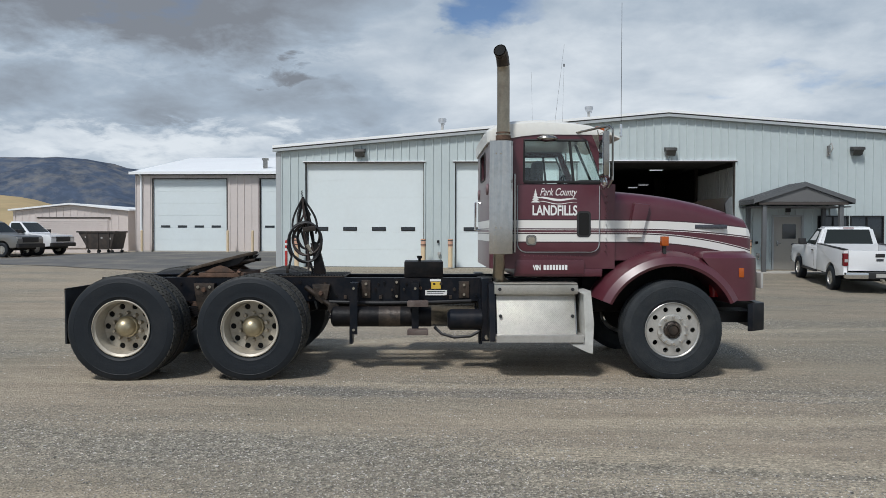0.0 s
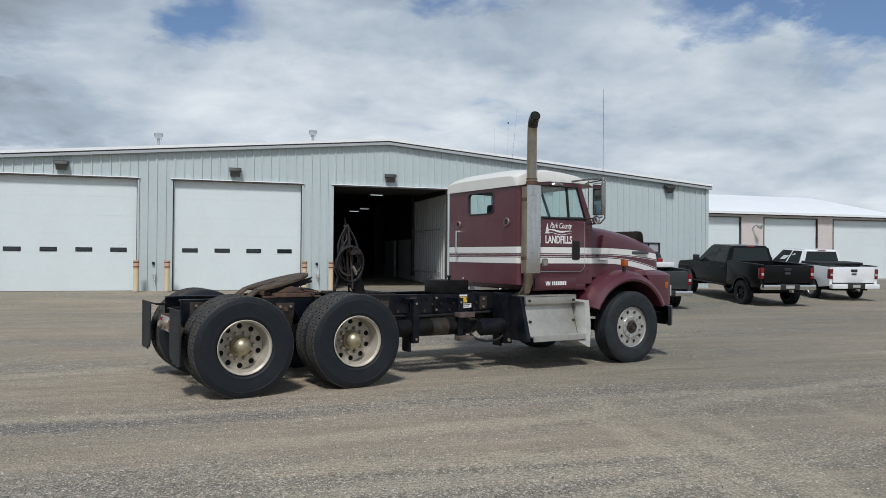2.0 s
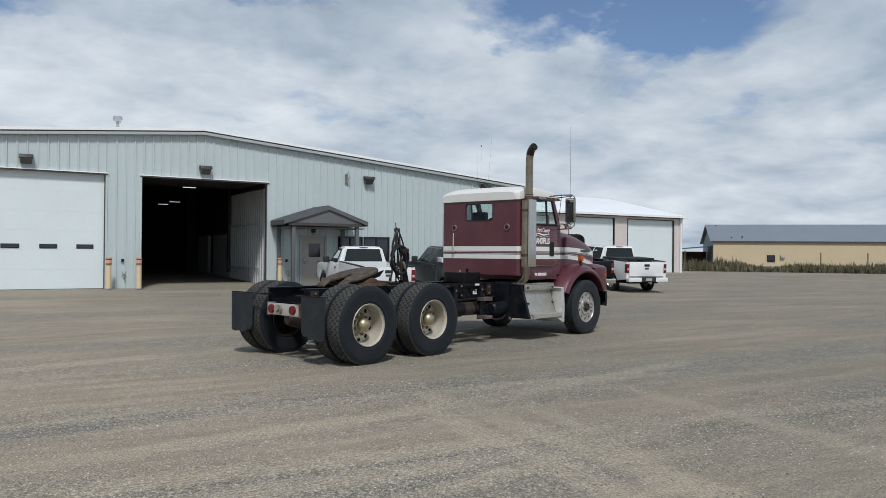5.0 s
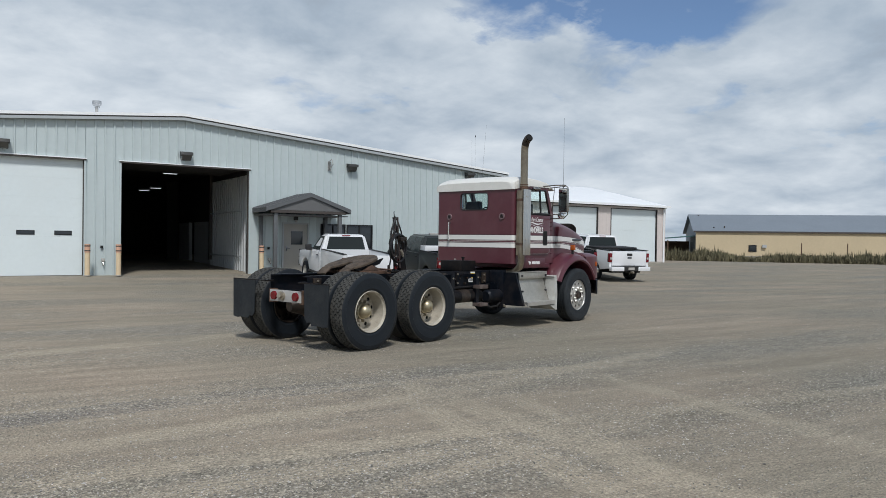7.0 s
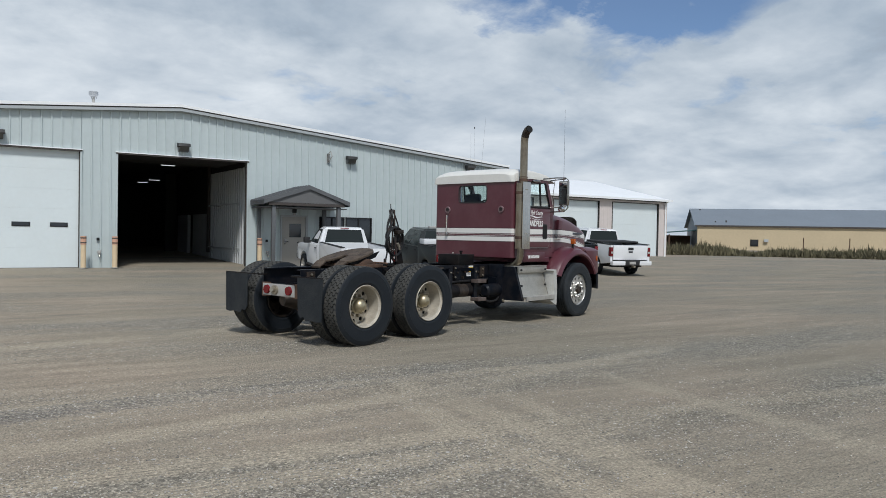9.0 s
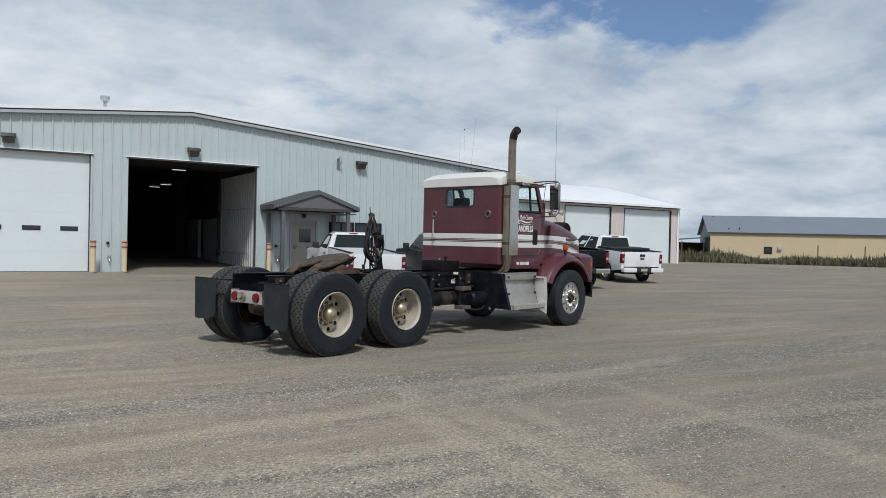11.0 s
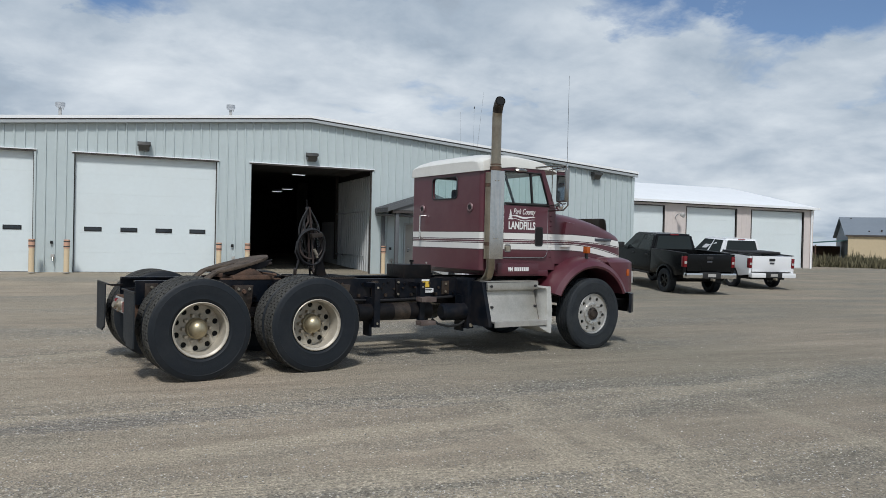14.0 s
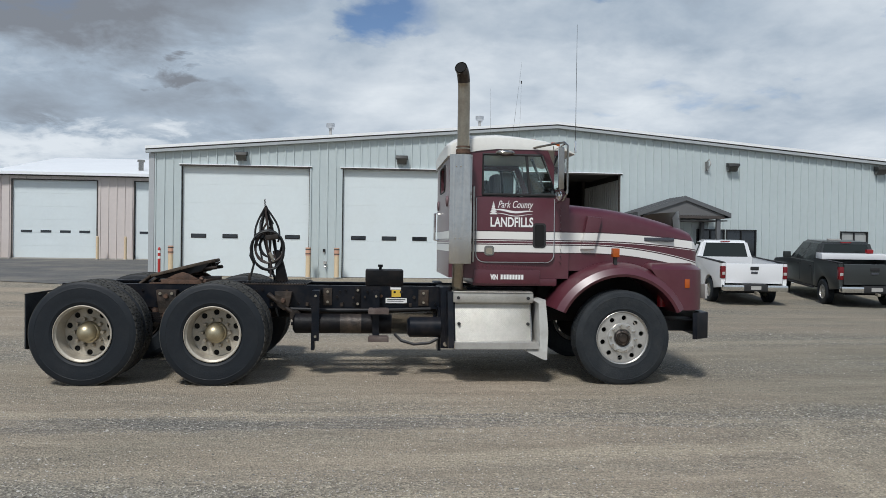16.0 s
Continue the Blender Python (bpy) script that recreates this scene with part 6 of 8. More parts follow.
def build_hood(truck):
    secs = []
    for x in (-0.565, -0.4, -0.2, 0.0, 0.2, 0.4, 0.6, 0.75, 0.88, 0.97, 1.02, 1.04):
        w, t = half_width(x), hood_top(x)
        if x > 0.95:
            w -= 0.05 * ((x - 0.95) / 0.09) ** 2
            t -= 0.06 * ((x - 0.95) / 0.09) ** 2
        low = 1.25
        sec = [(x, -w, low), (x, -w, t - 0.30), (x, -w * 0.995, t - 0.18)]
        for k in range(1, 9):
            a = radians(90 * k / 8)
            sec.append((x, -(w - 0.22) - 0.22 * math.cos(a) * 0.97, t - 0.17 + 0.15 * math.sin(a)))
        sec.append((x, -w * 0.35, t - 0.006))
        sec.append((x, 0, t + 0.012))
        sec += [(x, -y, z) for _, y, z in sec[-2::-1]]
        secs.append(sec)
    bm = bmesh.new()
    loft(bm, secs)
    part("hood", bm, M["paint"], truck, "sloping maroon hood with white bands")
    # nose below the hood and grille
    part("nose", B((0.60, 1.03, -0.72, 0.72, 0.84, 1.30), bevel=0.03), M["paint_plain"], truck)
    g = part("grille", B((1.04, 1.065, -0.46, 0.46, 0.92, 1.62), bevel=0.008), M["chrome"], truck, "chrome grille surround")
    for k in range(16):
        part("grille_bar", B((1.066, 1.075, -0.40 + 0.052 * k, -0.38 + 0.052 * k, 0.96, 1.58)), M["stainless"], g)
    for s in (-1, 1):
        # side scoop, cut in behind the wheel arch
        y = half_width(-0.35) + 0.002
        sc = part("hood_scoop", P([(-0.42, 1.50), (-0.26, 1.50), (-0.175, 1.86), (-0.345, 1.88)], s * (y - 0.03), s * (y + 0.055), "y", 0.022), M["paint"], truck)
        # badge: plain bar
        yb = half_width(0.54) + 0.003
        part("badge", B((0.36, 0.72, min(s * yb, s * (yb + 0.02)), max(s * yb, s * (yb + 0.02)), 1.60, 1.645), bevel=0.004), M["badge"], truck, "bright maker badge")
        # fender: swept arch with a rolled outer lip
        secs = []
        for k in range(25):
            a = 157 - 133 * k / 24
            ca, sa = math.cos(radians(a)), math.sin(radians(a))
            R = 0.70
            cx, cz = 0.0, 0.53
            flare = 1.0 + 0.06 * max(0, -ca)
            zr = 1.0
            pts = [(R - 0.02, 0.62), (R + 0.13, 0.66), (R + 0.13, 0.92), (R + 0.115, 1.05), (R + 0.07, 1.14), (R + 0.0, 1.185), (R - 0.03, 1.17), (R - 0.025, 1.10)]
            secs.append([(cx + q * flare * ca, s * yy, cz + q * zr * sa) for q, yy in pts])
        bm = bmesh.new()
        loft(bm, secs)
        part("fender", bm, M["paint_plain"], truck, "rounded maroon front fender")
        # front corner of the fender down to the bumper
        secs = []
        for zz, back in ((0.83, 0.62), (0.95, 0.60), (1.10, 0.50), (1.22, 0.38), (1.285, 0.33), (1.32, 0.35), (1.342, 0.38), (1.352, 0.42)):
            lift_ = max(0.0, (zz - 1.27) / 0.082) ** 2.2 * 0.16
            plan = [(back, 0.60), (1.02 - lift_ * 0.3, 0.60), (1.015 - lift_ * 0.4, 0.78 - lift_ * 0.4), (0.985 - lift_ * 0.6, 0.93 - lift_ * 0.6), (0.925 - lift_ * 0.8, 1.04 - lift_ * 0.8), (0.84 - lift_ * 0.6, 1.11 - lift_), (0.74 - lift_ * 0.3, 1.135 - lift_), (max(back, 0.5), 1.14 - lift_), (back, 1.12 - lift_)]
            secs.append([(px_, s * py_, zz) for px_, py_ in plan])
        bm = bmesh.new()
        loft(bm, secs)
        part("fender_corner", bm, M["paint_plain"], truck)
        part("side_marker", B((0.71, 0.765, min(s * 1.12, s * 1.145), max(s * 1.12, s * 1.145), 1.08, 1.18), bevel=0.006), M["orange"], truck, "amber side marker")
        part("turn_signal", B((-0.105, -0.03, min(s * 1.02, s * 1.10), max(s * 1.02, s * 1.10), 1.415, 1.515), bevel=0.008), M["orange"], truck, "amber turn signal")
        part("signal_stalk", B((-0.085, -0.05, min(s * 1.035, s * 1.075), max(s * 1.035, s * 1.075), 1.33, 1.416)), M["plastic"], truck)
        part("headlamp", B((1.03, 1.06, min(s * 0.55, s * 0.95), max(s * 0.55, s * 0.95), 0.95, 1.12), bevel=0.01), M["lens"], truck)
        # inner wing, dark
        part("inner_wing", B((-0.85, 0.6, min(s * 0.50, s * 0.60), max(s * 0.50, s * 0.60), 0.75, 1.30)), M["hole"], truck)
        part("tow_lamp", C(((0.55, s * 0.85, 0.85), (0.55, s * 0.85, 1.02), 0.05)), M["redlens"], truck)
    # bumper
    bm = bmesh.new()
    prism(bm, [(0.88, -1.10), (1.06, -0.97), (1.16, 0), (1.06, 0.97), (0.88, 1.10), (0.83, 1.09), (0.98, 0.92), (1.08, 0), (0.98, -0.92), (0.83, -1.09)], 0.50, 0.80, "z", 0.01)
    part("bumper", bm, M["navy"], truck, "dark steel bumper")
    for s in (-1, 1):
        part("bumper_bracket", B((0.4, 1.0, min(s * 0.5, s * 0.95), max(s * 0.5, s * 0.95), 0.58, 0.70)), M["black"], truck)
    # smoked stone guard on the hood
    bm = bmesh.new()
    n = 14
    lo, hi = [], []
    for k in range(n + 1):
        y = -0.64 + 1.28 * k / n
        bow = 0.28 * (1 - abs(y / 0.64) ** 2.2)
        lo.append((0.76 + bow, y, hood_top(0.76 + bow) - 0.04 - 0.08 * abs(y / 0.64) ** 3))
        hi.append((0.74 + bow * 0.96, y, hood_top(0.80) + 0.175 - 0.10 * abs(y / 0.64) ** 6))
    va, vb = [bm.verts.new(p) for p in lo], [bm.verts.new(p) for p in hi]
    vc, vd = [bm.verts.new((p[0] + 0.012, p[1], p[2])) for p in lo], [bm.verts.new((p[0] + 0.012, p[1], p[2])) for p in hi]
    for k in range(n):
        bm.faces.new((va[k], va[k + 1], vb[k + 1], vb[k])), bm.faces.new((vc[k], vd[k], vd[k + 1], vc[k + 1])), bm.faces.new((vb[k], vb[k + 1], vd[k + 1], vd[k]))
    part("stone_guard", bm, M["smoke"], truck, "smoked plastic stone guard")


def build_chassis(truck):
    for s in (-1, 1):
        yo, yi = s * 0.43, s * 0.34
        bm = bmesh.new()
        box(bm, -6.29, 0.75, min(yo, yo - s * 0.012), max(yo, yo - s * 0.012), 0.765, 1.03)
        box(bm, -6.29, 0.75, min(yo - s * 0.0121, yi), max(yo - s * 0.0121, yi), 1.012, 1.03)
        box(bm, -6.29, 0.75, min(yo - s * 0.0121, yi), max(yo - s * 0.0121, yi), 0.765, 0.783)
        part("frame_rail", bm, M["navy"], truck, "long dark steel frame rail")
        bm = bmesh.new()
        for k in range(40):
            x = -6.2 + 0.16 * k
            cyl(bm, (x, yo, 0.82 + 0.14 * (k % 2)), (x, yo + s * 0.016, 0.82 + 0.14 * (k % 2)), 0.015, seg=6)
        part("bolts", bm, M["black"], truck)
        # bracket plates and hangers
        for bx, bw in ((-3.415, 0.042), (-2.735, 0.038)):
            bm = B((bx - bw, bx + bw, min(s * 0.728, s * 0.740), max(s * 0.728, s * 0.740), 0.42, 0.99), (bx - bw, bx - bw + 0.010, min(s * 0.66, s * 0.727), max(s * 0.66, s * 0.727), 0.42, 0.99), (bx - bw, bx + bw, min(s * 0.432, s * 0.727), max(s * 0.432, s * 0.727), 0.93, 0.985))
            br = part("tank_bracket", bm, M["navy"], truck, "dark channel bracket")
            for zz in (0.47, 0.93):
                part("bracket_bolt", C(((bx, s * 0.739, zz), (bx, s * 0.755, zz), 0.015), seg=6), M["nut"], br)
        part("frame_bracket", B((-1.995, -1.885, min(s * 0.445, s * 0.74), max(s * 0.445, s * 0.74), 0.34, 1.04), bevel=0.008), M["navy"], truck)
        part("frame_bolt", C(((-1.94, s * 0.735, 0.39), (-1.94, s * 0.76, 0.39), 0.026), seg=10), M["nut"], truck)
        part("suspension_hanger", P([(-5.22, 0.97), (-4.99, 0.97), (-5.01, 0.74), (-5.04, 0.62), (-5.16, 0.62), (-5.19, 0.74)], min(s * 0.445, s * 0.56), max(s * 0.445, s * 0.56), "y", 0.008), M["grease"], truck)
        part("suspension_hanger", P([(-3.90, 0.96), (-3.70, 0.96), (-3.73, 0.80), (-3.79, 0.74), (-3.87, 0.80)], min(s * 0.445, s * 0.54), max(s * 0.445, s * 0.54), "y", 0.008), M["grease"], truck)
        for k in range(5):
            part("leaf_spring", B((-5.85 + 0.10 * k, -4.35 - 0.10 * k, min(s * 0.47, s * 0.56), max(s * 0.47, s * 0.56), 0.60 + 0.022 * k, 0.619 + 0.022 * k)), M["black"], truck)
        for nm_, za, zb in (("small_step", 0.415, 0.485), ("upper_step", 0.725, 0.80)):
            bm = bmesh.new()
            prism(bm, [(-2.81, s * 0.70), (-2.60, s * 0.70), (-2.59, s * 0.86), (-2.82, s * 0.86)], za + 0.012, zb, "z", 0.006)
            part(nm_, bm, M["step"], truck, "small rust-brown steel step")
        # mud flaps
        fa, fb = (0.52, 1.04) if s < 0 else (0.63, 1.19)
        rim_ = [(fa, 0.93), (fb, 0.93), (fb - 0.01, 0.36), (fb - 0.12, 0.345), (fb - 0.2, 0.36), (fa + 0.17, 0.35), (fa + 0.14, 0.40), (fa + 0.07, 0.385), (fa + 0.02, 0.44)]
        part("mud_flap", P([(s * q, w) for q, w in rim_], -6.425, -6.41, "x"), M["rubber_dusty"], truck, "dusty torn black mud flap")
        part("flap_bar", B((-6.426, -6.405, min(s * 0.40, s * fb), max(s * 0.40, s * fb), 0.932, 0.948), (-6.404, -6.27, min(s * 0.36, s * 0.42), max(s * 0.36, s * 0.42), 0.925, 0.948)), M["black"], truck)
    for x in (-5.55, -4.75, -3.6, -2.6, -1.2, 0.2):
        part("crossmember", B((x - 0.06, x + 0.06, -0.415, 0.415, 0.80, 0.98), bevel=0.01), M["black"], truck)
    # axles and differentials
    for x in (-4.446, -5.76):
        bm = bmesh.new()
        cyl(bm, (x, -0.95, TR), (x, 0.95, TR), 0.085)
        part("axle", bm, M["black"], truck)
        bm = bmesh.new()
        bmesh.ops.create_uvsphere(bm, u_segments=20, v_segments=12, radius=0.23)
        bmesh.ops.transform(bm, matrix=Matrix.Translation((x - 0.03, 0.05, TR + 0.02)) @ Matrix.Diagonal((0.9, 0.85, 1, 1)), verts=bm.verts)
        cyl(bm, (x, 0.05, TR + 0.05), (x + 0.42, 0.05, TR + 0.10), 0.12, 0.07)
        part("differential", bm, M["rust"], truck, "rusty differential housing")
        part("pinion_cover", C(((x - 0.42, 0.12, TR + 0.02), (x - 0.20, 0.10, TR + 0.02), 0.085, 0.15), seg=18), M["grease"], truck, "greasy rear pinion cover")
        for s in (-1, 1):
            part("brake_chamber", C(((x + 0.22, s * 0.40, 0.60), (x + 0.45, s * 0.40, 0.66), 0.085)), M["black"], truck)
    part("drive_shaft", C(((-3.9, 0.05, 0.66), (-1.0, 0.0, 0.80), 0.055)), M["black"], truck)
    part("front_axle", C(((0, -0.95, FR), (0, 0.95, FR), 0.06), ((0, -0.5, FR - 0.05), (0, 0.5, FR - 0.05), 0.07)), M["black"], truck)
    part("engine", B((-0.75, 0.75, -0.33, 0.33, 0.62, 1.45), bevel=0.05), M["black"], truck)
    part("gearbox", B((-2.0, -0.76, -0.22, 0.22, 0.62, 1.02), bevel=0.05), M["black"], truck)
    # deck plate behind the cab and over the rails
    part("deck_plate", B((-4.30, -3.55, -0.42, 0.42, 1.034, 1.046)), M["grease"], truck)
    bm = bmesh.new()
    for k in range(22):
        box(bm, -4.27 + 0.033 * k, -4.258 + 0.033 * k, -0.40, 0.40, 1.0465, 1.056)
    part("deck_tread", bm, M["black"], truck)
    # tanks on the right
    t = part("air_tank", C(((-3.65, -0.61, 0.605), (-2.555, -0.61, 0.605), 0.113), ((-3.675, -0.61, 0.605), (-3.65, -0.61, 0.605), 0.075, 0.113), ((-3.70, -0.61, 0.60), (-3.67, -0.61, 0.60), 0.02), seg=24), M["black"], truck, "scuffed black air tank")
    part("tank_band", C(((-3.14, -0.611, 0.605), (-2.90, -0.611, 0.605), 0.114), seg=24), M["grease"], t, "rust patch on the tank")
    for x in (-3.44, -2.72):
        part("tank_strap", C(((x, -0.61, 0.605), (x + 0.03, -0.61, 0.605), 0.117), seg=24), M["black"], t)
    part("air_dryer", C(((-2.345, -0.64, 0.575), (-1.99, -0.64, 0.575), 0.118), ((-2.375, -0.64, 0.575), (-2.345, -0.64, 0.575), 0.085, 0.118), seg=24), M["navy"], truck, "blue-black cylinder")
    part("left_tank", C(((-3.0, 0.78, 0.62), (-1.6, 0.78, 0.62), 0.30), seg=28), M["stainless"], truck, "round fuel tank")
    part("battery_case", B((-2.865, -2.42, -0.44, 0.02, 1.034, 1.215), bevel=0.008), M["black"], truck)
    part("filler", C(((-2.69, -0.36, 1.21), (-2.69, -0.36, 1.25), 0.016), ((-2.69, -0.36, 1.25), (-2.69, -0.36, 1.28), 0.030), seg=12), M["black"], truck)
    part("yellow_sticker", B((-2.555, -2.445, -0.4452, -0.4425, 0.905, 0.985)), M["sticker"], truck, "yellow warning sticker")
    part("sticker_top", B((-2.57, -2.445, -0.4452, -0.4425, 0.99, 1.015)), M["letter"], truck)
    st = part("white_sticker", B((-2.625, -2.375, -0.4452, -0.4425, 0.83, 0.89)), M["letter"], truck, "white sticker with unreadable print")
    part("print_bar", B((-2.605, -2.395, -0.4465, -0.4455, 0.868, 0.878), (-2.605, -2.415, -0.4465, -0.4455, 0.85, 0.858)), M["plastic"], st)
    part("air_line", tube(bmesh.new(), [(-2.02, -0.70, 0.45), (-2.12, -0.72, 0.40), (-2.30, -0.72, 0.385), (-2.44, -0.68, 0.42), (-2.52, -0.64, 0.49)], 0.017, 8), M["hose"], truck, "drooping black line")
    part("air_line", tube(bmesh.new(), [(-3.75, -0.50, 0.76), (-3.2, -0.52, 0.745), (-2.6, -0.52, 0.755), (-2.1, -0.50, 0.77)], 0.020, 8), M["hose"], truck, "black air line under the rail")
    # tail lamp board
    part("lamp_board", B((-6.350, -6.335, -0.36, 0.36, 0.64, 0.81), bevel=0.004), M["lens"], truck, "pale lamp board at the tail")
    for y in (-0.25, 0.25):
        part("tail_lamp", C(((-6.350, y, 0.725), (-6.382, y, 0.725), 0.066, 0.060), seg=20), M["car_red"], truck, "round red tail lamp")
    part("cord_socket", C(((-6.350, 0.06, 0.725), (-6.385, 0.06, 0.725), 0.066), ((-6.385, 0.06, 0.725), (-6.43, 0.05, 0.735), 0.035), seg=18), M["nut"], truck, "round grey cord socket")
    for y in (-0.35, 0.35):
        part("tail_bracket", B((-6.334, -6.25, y - 0.05, y + 0.05, 0.62, 0.82)), M["rust"], truck)


def build_frame_clutter(truck):
    """Valves, clamps, bolts and lines that crowd the outer face of the rails."""
    rng = random.Random(21)
    for s in (-1, 1):
        y0 = s * 0.4305
        # bolt bosses of the spring brackets
        for x, z, r in ((-5.105, 0.90, 0.030), (-5.105, 0.68, 0.045), (-3.80, 0.86, 0.028)):
            part("boss", C(((x, s * 0.54, z), (x, s * 0.585, z), r, r * 0.8), seg=14), M["rust"], truck)
        for x in (-5.17, -5.04):
            part("bracket_bolt", C(((x, s * 0.55, 0.93), (x, s * 0.575, 0.93), 0.018), seg=6), M["nut"], truck)
        # angle brackets and reinforcing plates
        for x, w, z0, z1, mat in ((-3.30, 0.10, 0.80, 1.0, "grease"), (-2.95, 0.06, 0.78, 1.02, "black"), (-2.18, 0.12, 0.80, 0.99, "grease"), (-4.62, 0.16, 0.80, 1.0, "black"), (-5.62, 0.18, 0.80, 1.0, "black"), (-6.12, 0.14, 0.78, 1.0, "grease")):
            ya, yb = sorted((y0, y0 + s * 0.022))
            p = part("rail_plate", B((x - w / 2, x + w / 2, ya, yb, z0, z1), bevel=0.004), M[mat], truck)
            for zz in (z0 + 0.04, z1 - 0.04):
                part("plate_bolt", C(((x, y0 + s * 0.02, zz), (x, y0 + s * 0.040, zz), 0.016), seg=6), M["nut"], p)
        # torque arm ahead of the front drive axle
        part("torque_arm", C(((-3.98, s * 0.50, 0.93), (-3.66, s * 0.52, 0.69), 0.030), ((-3.66, s * 0.47, 0.69), (-3.66, s * 0.57, 0.69), 0.062), seg=14), M["grease"], truck, "greasy torque arm")
        # weld plates and bolt heads scattered along the outer face
        for k in range(26):
            x, z = rng.uniform(-4.1, -2.05), rng.choice((0.82, 0.90, 0.97)) + rng.uniform(-0.012, 0.012)
            part("rail_bolt", C(((x, y0, z), (x, y0 + s * rng.uniform(0.012, 0.03), z), rng.uniform(0.010, 0.020)), seg=7), M[rng.choice(("grease", "black", "rust"))], truck)
        for k in range(5):
            x = -3.95 + 0.40 * k
            part("line_clamp", B((x, x + 0.03, min(y0, y0 + s * 0.035), max(y0, y0 + s * 0.035), 0.79, 0.83)), M["grease"], truck)
    for x in (-3.47, -2.02):
        part("tank_hanger", B((x, x + 0.035, -0.64, -0.46, 0.30, 0.80)), M["navy"], truck)


def build_fifth_wheel(truck):
    """Horseshoe coupling plate, tipped down at the tail, on a rocker over a rusty slide."""
    out = arc_pts(-0.02, 0, 0.40, -78, 78, 16)
    out += [(-0.16, 0.41), (-0.30, 0.36), (-0.37, 0.30), (-0.37, 0.17), (-0.26, 0.085), (-0.06, 0.055), (-0.03, 0.0), (-0.06, -0.055), (-0.26, -0.085), (-0.37, -0.17), (-0.37, -0.30), (-0.30, -0.36), (-0.16, -0.41)]
    m = Matrix.Translation((-5.00, 0, 1.195)) @ Matrix.Rotation(radians(-15.0), 4, "Y")
    bm = P(out, -0.006, 0.030, "z", 0.009)
    bmesh.ops.transform(bm, matrix=m, verts=bm.verts)
    p = part("coupling_plate", bm, M["plate"], truck, "dusty worn horseshoe coupling plate")
    for s in (-1, 1):
        bm = bmesh.new()
        prism(bm, [(-0.30, -0.03), (-0.10, -0.075), (0.22, -0.075), (0.33, -0.006), (-0.30, -0.006)], s * 0.33 - 0.014, s * 0.33 + 0.014)
        prism(bm, [(-0.24, -0.05), (0.10, -0.085), (0.30, -0.05), (0.30, -0.006), (-0.24, -0.006)], s * 0.13 - 0.012, s * 0.13 + 0.012)
        bmesh.ops.transform(bm, matrix=m, verts=bm.verts)
        part("plate_rib", bm, M["black"], p)
        bm = P([(-0.50, -0.055), (-0.36, 0.004), (-0.36, 0.028), (-0.50, -0.030)], s * 0.24 - 0.10, s * 0.24 + 0.10, "y", 0.006)
        bmesh.ops.transform(bm, matrix=m, verts=bm.verts)
        part("plate_ramp", bm, M["plate"], p, "bent tail ramp")
        bm = bmesh.new()
        cyl(bm, (0.20, s * 0.25, -0.05), (0.36, s * 0.16, -0.075), 0.022, seg=8)
        cyl(bm, (0.05, s * 0.28, -0.06), (0.22, s * 0.22, -0.06), 0.028, seg=8)
        bmesh.ops.transform(bm, matrix=m, verts=bm.verts)
        part("lock_rod", bm, M["grease"], p)
        part("pivot_bracket", P([(-5.16, 1.085), (-4.80, 1.085), (-4.90, 1.145), (-4.97, 1.165), (-5.04, 1.145)], min(s * 0.34, s * 0.40), max(s * 0.34, s * 0.40), "y", 0.006), M["rust"], truck)
    part("slide_plate", B((-5.20, -4.69, -0.44, 0.44, 1.032, 1.082), bevel=0.004), M["rust"], truck, "rusty slide plate")
    for s in (-1, 1):
        part("slide_foot", B((-5.33, -4.60, s * 0.39 - 0.04, s * 0.39 + 0.04, 1.031, 1.046)), M["rust"], truck)
    part("release_bar", C(((-4.80, -0.15, 1.11), (-4.74, -0.52, 1.10), 0.012), ((-4.74, -0.52, 1.10), (-4.70, -0.54, 1.09), 0.016)), M["rust"], truck)


